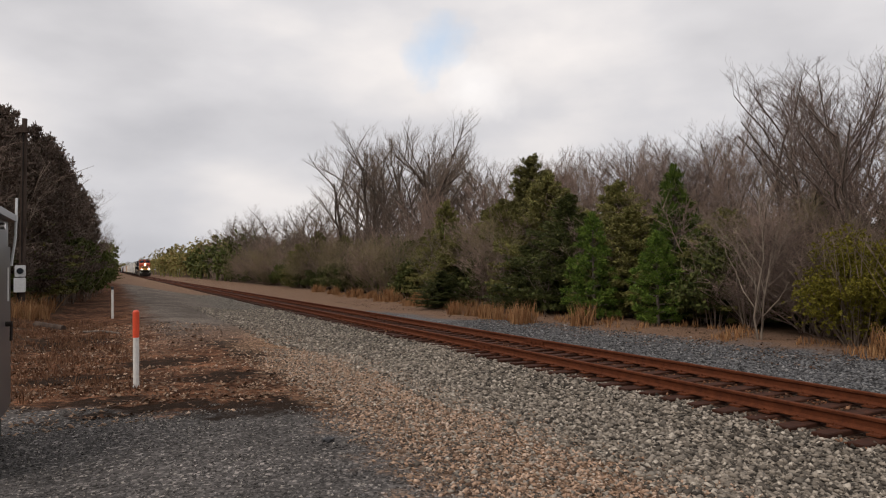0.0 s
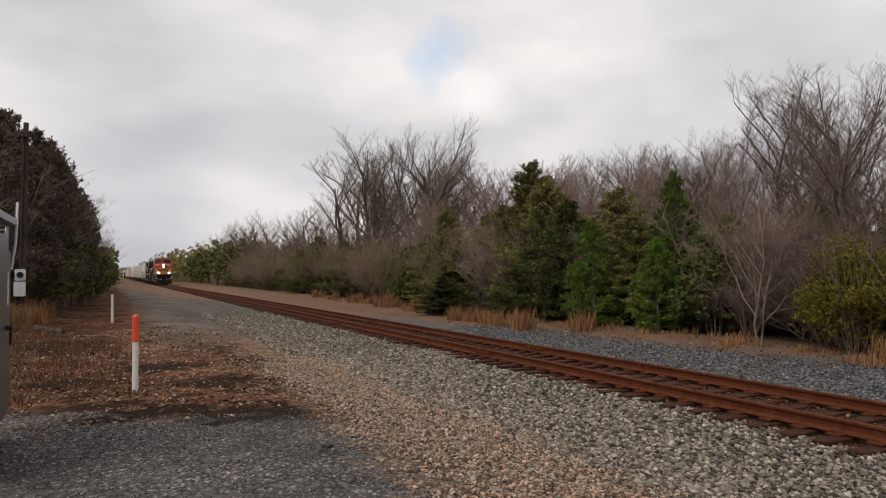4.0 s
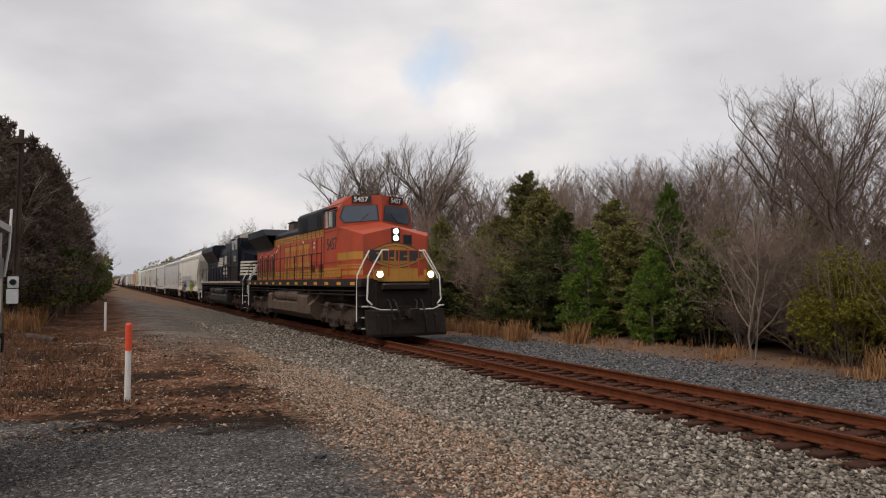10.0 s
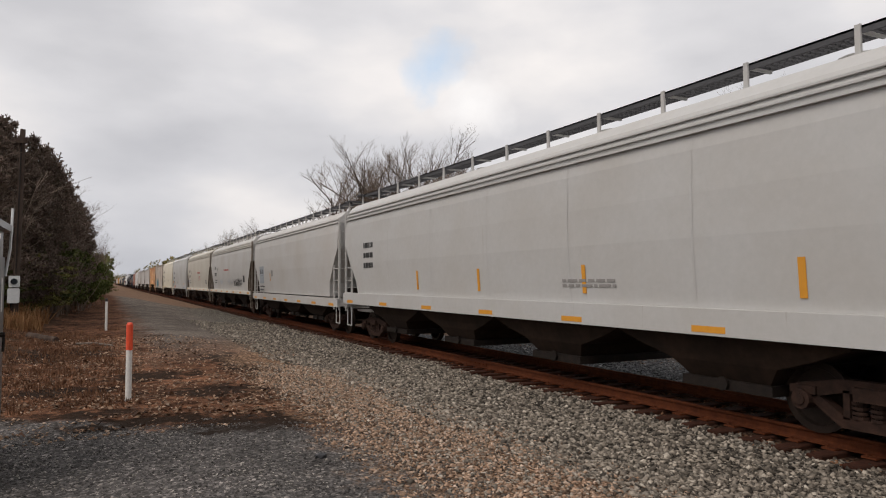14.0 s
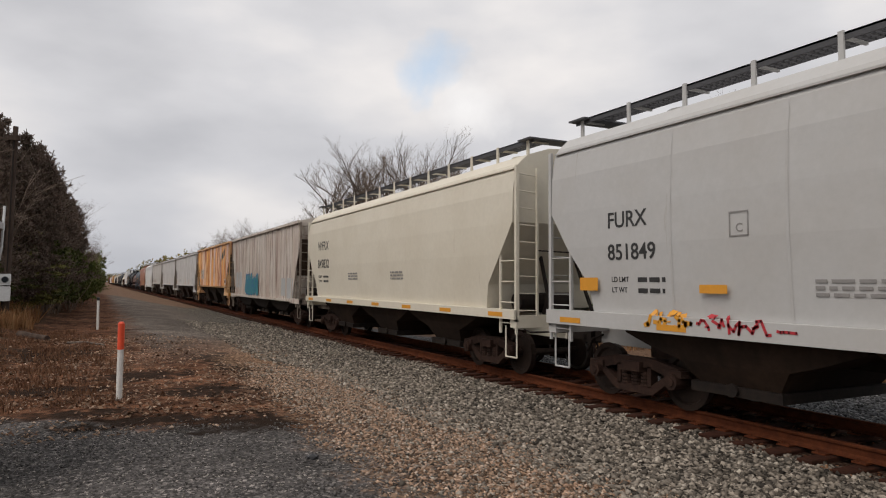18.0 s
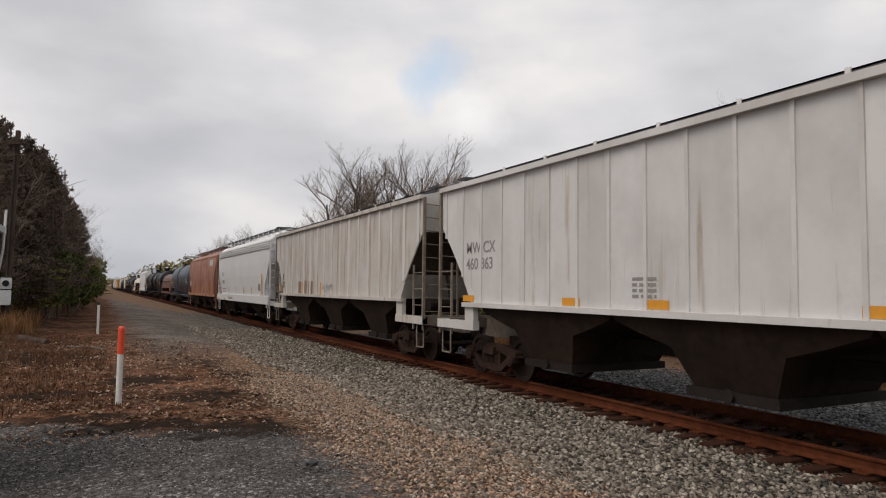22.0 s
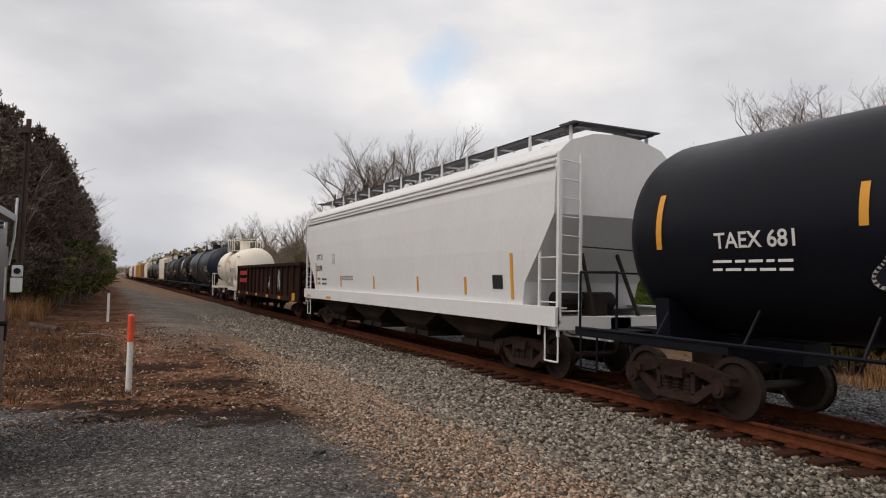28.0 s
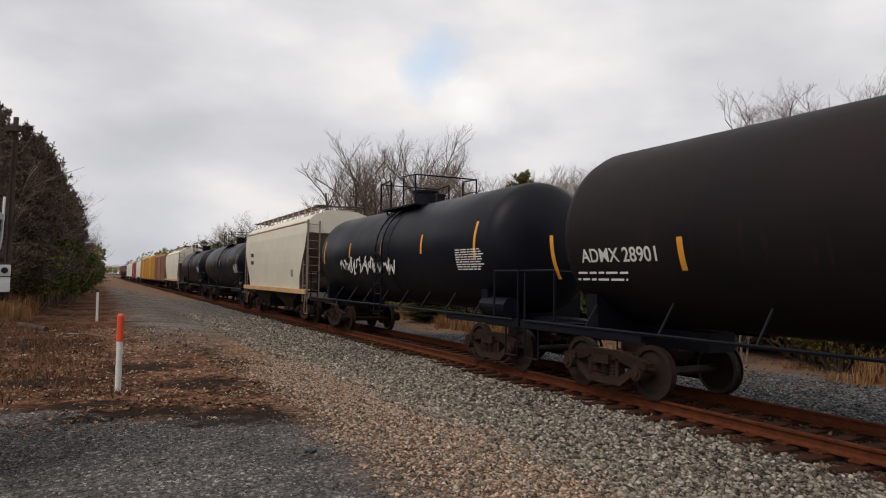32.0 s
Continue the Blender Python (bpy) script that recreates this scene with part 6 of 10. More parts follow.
def ribbed_hopper(f, r, label, mat, under, n=14, zbot=1.62, ztop=4.38, nchute=3, inset=1.45, zt=3.5, marks=None, board=True, wide=0.07, name="covered_hopper", sheets=None, posts=None):
    """A hopper with upright side posts; the chutes show below its side."""
    car, half = start_car(name, f, r, label, "freight car")
    car["ribbed"] = 1
    bm = B()
    prof = [(1.46, zbot), (1.46, 2.4), (1.46, 3.4), (1.46, ztop - 0.1), (1.40, ztop), (0.9, ztop + 0.12), (0.0, ztop + 0.16)]
    section_body(bm, prof, half - 0.1, zt, zbot + 0.2, inset, 6)
    part("shell", bm, mat, car)
    # sooty sloping end sheets
    for e in (-1, 1):
        bm = B()
        ya, yb, za, zb2 = e * (half - 0.1), e * (half - 0.1 - inset), zt - 0.02, zbot + 0.2
        v = [bm.verts.new(p) for p in ((-1.44, ya + e * 0.012, za), (1.44, ya + e * 0.012, za), (1.44, yb + e * 0.012, zb2), (-1.44, yb + e * 0.012, zb2))]
        bm.faces.new(v if e < 0 else v[::-1])
        part("end_slope_sheet", bm, M_ENDSOOT, car)
    for i in range(n):
        y = -half + 0.35 + (2 * half - 0.7) * i / (n - 1)
        d = half - abs(y)
        zlow = zbot if d > inset + 0.1 else max(zbot, zt - (d - 0.1) / inset * (zt - zbot - 0.2))
        for s in (-1, 1):
            bm = B()
            x0, x1 = sorted((s * 1.458, s * 1.497))
            box(bm, x0, x1, y - wide, y + wide, zlow, ztop - 0.1)
            part("side_post", bm, posts or mat, car)
    # one sheet between each two posts, each weathered its own way
    for i in range(n - 1 if sheets else 0):
        ya, yb = (-half + 0.35 + (2 * half - 0.7) * j / (n - 1) for j in (i, i + 1))
        zz = []
        for y in (ya, yb):
            d = half - abs(y)
            zz.append(zbot if d > inset + 0.1 else max(zbot, zt - (d - 0.1) / inset * (zt - zbot - 0.2)))
        bm = B()
        prism_x(bm, [(ya + wide, zz[0] + 0.01), (yb - wide, zz[1] + 0.01), (yb - wide, ztop - 0.12), (ya + wide, ztop - 0.12)], -1.466, -1.459)
        part("side_sheet", bm, sheets, car)
    bm = B()
    for s in (-1, 1):
        box(bm, *sorted((s * 1.44, s * 1.56)), -half + 0.1, half - 0.1, ztop - 0.12, ztop - 0.01)
    part("top_chord", bm, mat, car)
    bm = B()
    for s in (-1, 1):
        box(bm, *sorted((s * 1.42, s * 1.56)), -half + inset - 0.15, half - inset + 0.15, zbot - 0.08, zbot + 0.02)
        for e in (-1, 1):
            box(bm, *sorted((s * 1.36, s * 1.52)), *sorted((e * half, e * (half - inset - 0.3))), 1.02, 1.22)
            box(bm, *sorted((s * 1.38, s * 1.5)), *sorted((e * (half - inset - 0.28), e * (half - inset + 0.1))), 1.02, zbot)
    part("side_sill", bm, mat, car)
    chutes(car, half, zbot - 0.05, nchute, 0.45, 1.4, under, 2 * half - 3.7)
    end_gear(car, half, ztop - 0.1, mat, 1.22, inset, M_ENDGEAR if mat.name in ("wagon_dirty_white", "wagon_mid_grey", "wagon_rust_streaked") else None)
    if board:
        running_boards(car, half - 0.15, ztop, ztop + 0.27, mat, 11, 0.85)
    truck(car, -half + 1.75)
    truck(car, half - 1.75)
    couplers(car, half)
    if marks:
        top, num, ink, size, y0, z1 = marks
        text("car_number", top + "\n" + num, size, ink, car, -1.471, y0, z1, 0.004)
    return car, half


def wrap_text(ob, radius, foot):
    """Lay flat lettering on the round of a tank; foot is its height over the tank's middle."""
    for v in ob.data.vertices:
        dz = v.co.y + foot
        v.co.z -= radius - math.sqrt(max(0.01, radius * radius - dz * dz))
    return ob


def spill(car, radius, zc, y0, y1, low, mat, seed, name="spill_stain", label=""):
    """Dried drips from the filling hole: upright strips of uneven length on the tank's round."""
    rnd = random.Random(seed)
    bm = B()
    y = y0
    mid, span = (y0 + y1) / 2, (y1 - y0) / 2
    while y < y1:
        w = rnd.uniform(0.05, 0.13)
        f = max(0.0, 1 - ((y + w / 2 - mid) / span) ** 2)
        a_end = math.radians(88 - (88 - low) * (0.25 + 0.75 * f) * rnd.uniform(0.55, 1.0))
        a0, n = math.radians(88), 7
        r = radius + 0.0045
        for k in range(n):
            a, c = a0 + (a_end - a0) * k / n, a0 + (a_end - a0) * (k + 1) / n
            wa, wc = (w, w) if k < n - 1 else (w, w * 0.3)
            q = y + w / 2
            bm.faces.new([bm.verts.new((-r * math.cos(t), yy, zc + r * math.sin(t))) for t, yy in ((a, q - wa / 2), (a, q + wa / 2), (c, q + wc / 2), (c, q - wc / 2))])
        y += w
    return part(name, bm, mat, car, label)


def plate_box(car, y, z, w=0.30):
    """A small outlined square with one letter in it."""
    bm = B()
    for q in ((y - w, y, z, z + 0.02), (y - w, y, z + w * 1.05, z + w * 1.05 + 0.02), (y - 0.02, y, z, z + w * 1.05), (y - w, y - w + 0.02, z, z + w * 1.05)):
        box(bm, -1.536, -1.532, *q)
    part("load_box", bm, M_GREYINK, car)
    text("car_number", "C", w * 0.55, M_GREYINK, car, -1.53, y - w * 0.33, z + w * 0.2, 0.001)


def tank_car(f, r, label, mat, frame_mat, radius=1.55, zc=2.74, marks=None, ink=None, cage=None, bands=True, cap=None, ext=0.75, stripes=5, name="tank_car", dome=0.4, table=None, low=0.0, py=0.0, strips=None):
    """A round tank on stub sills: heads, top platform with rails, ladders, cradles, end platforms."""
    car, half = start_car(name, f - ext, r + ext, label, "freight car")
    th = half - ext
    hd = radius * 0.42
    prof = []
    for k in range(7):
        a = math.pi / 2 * k / 6
        prof.append((-th + hd * (1 - math.cos(a)), max(0.02, radius * math.sin(a))))
    prof += [(y * f2, radius) for y, f2 in ((-th * 0.5, 1), (-0.01, 1), (th * 0.5, 1))] + [(-y, q) for y, q in prof[::-1]]
    bm = B()
    lathe_y(bm, prof, 48, 0, zc)
    part("tank", bm, mat, car, smooth=True)
    if bands:
        for y in (py - 0.5, py + 0.5):
            bm = B()
            lathe_y(bm, [(y - 0.06, radius + 0.003), (y - 0.055, radius + 0.014), (y + 0.055, radius + 0.014), (y + 0.06, radius + 0.003)], 48, 0, zc)
            part("tank_band", bm, mat, car, smooth=False)
    zt = zc + radius
    bm = B()
    cyl(bm, (0, py + 0.1, zt - 0.1), (0, py + 0.1, zt + dome), 0.36, n=20)
    cyl(bm, (0, py + 0.1, zt + dome), (0, py + 0.1, zt + dome + 0.05), 0.42, n=20)
    part("manway", bm, mat, car)
    bm = B()
    cyl(bm, (0.1, py - 0.75, zt - 0.1), (0.1, py - 0.75, zt + 0.22), 0.11, n=10)
    cyl(bm, (0.1, py - 0.75, zt + 0.20), (0.1, py - 0.75, zt + 0.26), 0.15, n=10)
    part("relief_valve", bm, mat, car)
    cm = cage or frame_mat
    bm = B()
    for x in (-0.8, 0.8):
        box(bm, x - 0.22, x + 0.22, py - 1.25, py + 1.25, zt - 0.14, zt - 0.1)
        for y in (py - 1.25, py + 1.25):
            box_between(bm, (x * 0.9, y, zt - 0.45), (x, y, zt - 0.1), 0.03)
    part("top_platform", bm, cm, car)
    bm = B()
    for x in (-1.0, 1.0):
        for y in (py - 1.25, py - 0.45, py + 0.45, py + 1.25):
            cyl(bm, (x, y, zt - 0.12), (x, y, zt + 0.72), 0.024, n=6)
        pipe(bm, [(x, py - 1.25, zt + 0.72), (x, py - 0.45, zt + 0.76)], 0.02)
        pipe(bm, [(x, py + 0.45, zt + 0.76), (x, py + 1.25, zt + 0.72)], 0.02)
        pipe(bm, [(x, py - 1.25, zt + 0.36), (x, py - 0.45, zt + 0.36)], 0.016)
        pipe(bm, [(x, py + 0.45, zt + 0.36), (x, py + 1.25, zt + 0.36)], 0.016)
    for y in (py - 1.25, py + 1.25):
        pipe(bm, [(-1.0, y, zt + 0.72), (1.0, y, zt + 0.72)], 0.02)
    part("safety_railing", bm, cm, car)
    for s in (-1, 1):
        bm = B()
        for y in (py - 0.23, py + 0.23):
            prev = None
            for k in range(9):
                a = math.radians(62 - k * 11)
                rr = radius + 0.09
                p = (s * rr * math.cos(a), y, zc + rr * math.sin(a))
                if k == 8:
                    p = (s * (radius + 0.1), y, 0.72)
                if prev:
                    box_between(bm, prev, p, 0.025)
                prev = p
        zz = 0.85
        while zz < zt - 0.1:
            dz = zz - zc
            x = (radius + 0.09) if dz < 0 else math.sqrt(max(0.04, (radius + 0.09) ** 2 - dz * dz))
            cyl(bm, (s * x, py - 0.23, zz), (s * x, py + 0.23, zz), 0.014, n=5)
            zz += 0.3
        part("side_ladder", bm, frame_mat, car)
        bm = B()
        pipe(bm, [(s * 1.52, -half + 0.2, 1.12), (s * 1.52, half - 0.2, 1.12)], 0.028)
        for k in range(9):
            y = -th + 1.0 + (2 * th - 2.0) * k / 8
            pipe(bm, [(s * 1.52, y, 1.12), (s * 1.2, y, zc - radius * 0.72)], 0.022)
        part("hand_rail", bm, frame_mat, car)
    for e in (-1, 1):
        y = e * (th - 0.9)
        bm = B()
        prism_y(bm, [(-1.25, 1.0), (1.25, 1.0), (1.3, 1.7), (0.6, 1.35), (-0.6, 1.35), (-1.3, 1.7)], y - 0.13, y + 0.13)
        part("tank_cradle", bm, frame_mat, car)
        ye = e * half
        bm = B()
        box(bm, -0.3, 0.3, *sorted((ye, e * (half - 3.2))), 0.8, 1.12)
        box(bm, -1.5, 1.5, *sorted((ye, e * (half - 0.55))), 1.02, 1.08)
        box(bm, -1.52, -1.44, *sorted((ye, e * (half - 3.0))), 0.98, 1.14)
        box(bm, 1.44, 1.52, *sorted((ye, e * (half - 3.0))), 0.98, 1.14)
        part("stub_sill", bm, frame_mat, car)
        bm = B()
        for x in (-1.48, 1.48):
            pipe(bm, [(x, e * (half - 0.08), 1.05), (x, e * (half - 0.08), 2.1), (x, e * (half - 0.95), 2.1), (x, e * (half - 0.95), 1.05)], 0.024)
            pipe(bm, [(x, e * (half - 0.1), 1.0), (x, e * (half - 0.1), 0.4), (x, e * (half - 0.5), 0.4), (x, e * (half - 0.5), 1.0)], 0.02)
        pipe(bm, [(-1.48, e * (half - 0.08), 2.1), (1.48, e * (half - 0.08), 2.1)], 0.02)
        part("end_railing", bm, frame_mat, car)
        if e < 0:
            bm = B()
            cyl(bm, (-1.18, -half + 1.75, 1.34), (-1.18, -half + 0.75, 1.34), 0.2, n=18)
            part("air_reservoir", bm, frame_mat, car)
    ink = ink or M_WHITE
    # reflector strips and print follow the round of the tank
    bm = B()
    strips = strips or [th * 0.84 - 2 * th * 0.84 * k / (stripes - 1) for k in range(stripes)]
    for y in strips:
        long = 0.42 if y in (strips[0], strips[-1]) else 0.25
        for q in range(6):
            a0, a1 = -long / radius * 0.5 * 2 + q * long / radius / 3 + 0.1 + low, -long / radius * 0.5 * 2 + (q + 1) * long / radius / 3 + 0.1 + low
            v = [bm.verts.new((-(radius + 0.008) * math.cos(a), y + d, zc + (radius + 0.008) * math.sin(a))) for a, d in ((a0, -0.05), (a0, 0.05), (a1, 0.05), (a1, -0.05))]
            bm.faces.new(v)
    part("reflector_strip", bm, M_YEL, car)
    for k, (txt, size, at, dz) in enumerate(marks or ()):
        wrap_text(text("car_number", txt, size, ink, car, -radius - 0.006, th * at, zc + dz, 0.004), radius, dz)
        if k == 0:
            bars(car, 2, -radius - 0.008, th * at, zc + dz - 0.2, table or ink, 1.1, 0.035, 0.11)
    bm = B()
    rnd = random.Random(int(f))
    y1 = -th * 0.9 + 1.25
    for row in range(9):
        z = zc - 0.08 - row * 0.056
        yy = y1
        while yy > y1 - 1.05:
            l = rnd.choice((0.12, 0.2, 0.26))
            x = -math.sqrt((radius + 0.008) ** 2 - (z - zc) ** 2)
            box(bm, x - 0.003, x, yy - l, yy, z, z + 0.024)
            yy -= l + 0.045
    part("data_table", bm, table or ink, car)
    truck(car, -half + 1.75, cap)
    truck(car, half - 1.75, cap)
    couplers(car, half)
    return car, half, th

# ---- the train: locomotives ----
M_ORANGE = car_paint("loco_orange", (0.42, 0.052, 0.014), 0.22, (0.09, 0.025, 0.012), (0.17, 0.05, 0.025), 0.6, 0.42)
M_LYEL = car_paint("loco_yellow", (0.42, 0.195, 0.022), 0.34, (0.12, 0.05, 0.02), (0.24, 0.13, 0.04), 0.5, 0.45)
M_LBLK = car_paint("loco_black", (0.007, 0.009, 0.014), 0.10, (0.03, 0.022, 0.016), (0.018, 0.016, 0.016), 0.35, 0.46, spec=0.2)
M_NBLK = car_paint("loco_deep_black", (0.004, 0.0058, 0.013), 0.10, (0.03, 0.018, 0.012), (0.016, 0.012, 0.011), 0.35, 0.34, spec=0.22)
M_LTRUCK = rusty("loco_truck_dirt", (0.045, 0.032, 0.025), (0.125, 0.085, 0.062), 0.8)
M_LTANK = rusty("loco_tank_dirt", (0.085, 0.058, 0.042), (0.19, 0.135, 0.10), 0.75, 2)
M_LWHITE = car_paint("loco_white", (0.62, 0.58, 0.50), 0.15, (0.2, 0.12, 0.06), (0.35, 0.3, 0.24), 0.3)
M_LTAN = car_paint("loco_dusty_tan", (0.50, 0.42, 0.32), 0.3, (0.2, 0.11, 0.06), (0.32, 0.2, 0.13), 0.5)
M_RAILING = plain("railing_white", (0.62, 0.60, 0.55), 0.5)
M_LAMP = glow("headlamp", (1.0, 0.80, 0.50), 90.0)
# blue base colour stands in for the sky reflected in the windscreens
M_SCREENSKY = plain("windscreen_glass", (0.03, 0.05, 0.08), 0.06, 0.0, 3, 0.2, 0)
M_SCREENSKY.node_tree.nodes["Principled BSDF"].inputs["IOR"].default_value = 1.9
M_DECK = rusty("deck_dusty_grey", (0.020, 0.017, 0.016), (0.055, 0.046, 0.040), 0.7, 3)
M_NDIRT = rusty("lower_body_grime", (0.014, 0.010, 0.009), (0.040, 0.026, 0.020), 0.7, 1.2)
M_NTANK = rusty("tank_sooty_grey", (0.022, 0.020, 0.019), (0.050, 0.045, 0.042), 0.6, 2)
M_LINE = plain("stripe_edge_dark", (0.10, 0.030, 0.012), 0.6)
M_BOARD = plain("number_board", (0.010, 0.010, 0.011), 0.6)
M_DOORGAP = plain("door_gap", (0.12, 0.025, 0.012), 0.6)
M_REDLAMP = plain("red_lens", (0.4, 0.02, 0.03), 0.25)


def b_loco_frame(bm):
    for s in (-1, 1):
        xa, xb = sorted((s * 0.98, s * 1.16))
        prism_x(bm, [(-2.3, 0.62), (-2.2, 0.92), (-1.3, 0.98), (-0.6, 0.80), (0.6, 0.80), (1.3, 0.98), (2.2, 0.92), (2.3, 0.62), (1.75, 0.5), (0.5, 0.5), (-0.5, 0.5), (-1.75, 0.5)], xa, xb)
        for y in (-1.85, 0.0, 1.85):
            prism_x(bm, [(y - 0.34, 0.34), (y + 0.34, 0.34), (y + 0.26, 0.82), (y - 0.26, 0.82)], *sorted((s * 1.0, s * 1.2)))
            cyl(bm, (s * 1.15, y, 0.53), (s * 1.33, y, 0.53), 0.16, n=14)
            cyl(bm, (s * 1.33, y, 0.53), (s * 1.36, y, 0.53), 0.09, n=10)
        for y in (-0.92, 0.92):
            prism_x(bm, [(y - 0.34, 0.22), (y + 0.34, 0.22), (y + 0.3, 0.36), (y - 0.3, 0.36)], *sorted((s * 1.02, s * 1.18)))
            for q in (-0.16, 0.16):
                for k in range(3):
                    cyl(bm, (s * 1.08, y + q, 0.37 + k * 0.07), (s * 1.08, y + q, 0.41 + k * 0.07), 0.11, n=10)
            cyl(bm, (s * 1.2, y + 0.1, 0.98), (s * 1.2, y + 0.55, 1.02), 0.13, n=12)
        pipe(bm, [(s * 1.22, -2.2, 1.02), (s * 1.22, -0.8, 1.1), (s * 1.22, 1.2, 1.06), (s * 1.22, 2.2, 1.0)], 0.025)
    box(bm, -0.95, 0.95, -1.4, 1.4, 0.7, 1.1)


def loco_truck(loco, y, mat):
    t = shared("truck", "locoframe" + mat.name, b_loco_frame, mat, loco, (0, y, 0))
    for dy in (-1.85, 0, 1.85):
        shared("wheelset", "wheels53", b_wheelset(0.53), [M_WHEEL, M_TREAD], t, (0, dy, 0.53))


def pane(loco, pts, name="window", mat=None, off=0.012):
    """A glass pane through its corners, with a thin dark gasket round it."""
    pts = [Vector(p) for p in pts]
    c = sum(pts, Vector()) / len(pts)
    nrm = (pts[1] - pts[0]).cross(pts[2] - pts[1]).normalized()
    bm = B()
    a = [bm.verts.new(p + nrm * off) for p in pts]
    d = [bm.verts.new(p - nrm * 0.03) for p in pts]
    bm.faces.new(a)
    n = len(pts)
    for i in range(n):
        j = (i + 1) % n
        bm.faces.new((a[i], d[i], d[j], a[j]))
    w = part(name, bm, mat or M_GLASS, loco)
    bm = B()
    outer = [bm.verts.new(p + (p - c).normalized() * 0.05 + nrm * (off * 0.6)) for p in pts]
    inner = [bm.verts.new(p + nrm * (off * 0.6)) for p in pts]
    for i in range(n):
        j = (i + 1) % n
        bm.faces.new((outer[i], outer[j], inner[j], inner[i]))
    part("gasket", bm, M_BLACK, w)
    return w


def lamp(loco, x, y, z, r=0.09, name="headlight"):
    bm = B()
    cyl(bm, (x, y + 0.06, z), (x, y, z), r * 1.25, n=16)
    h = part(name, bm, M_BLACK, loco)
    bm = B()
    cyl(bm, (x, y, z), (x, y - 0.015, z), r, n=16)
    part("lens", bm, M_LAMP, h, "lit warm white lamp")


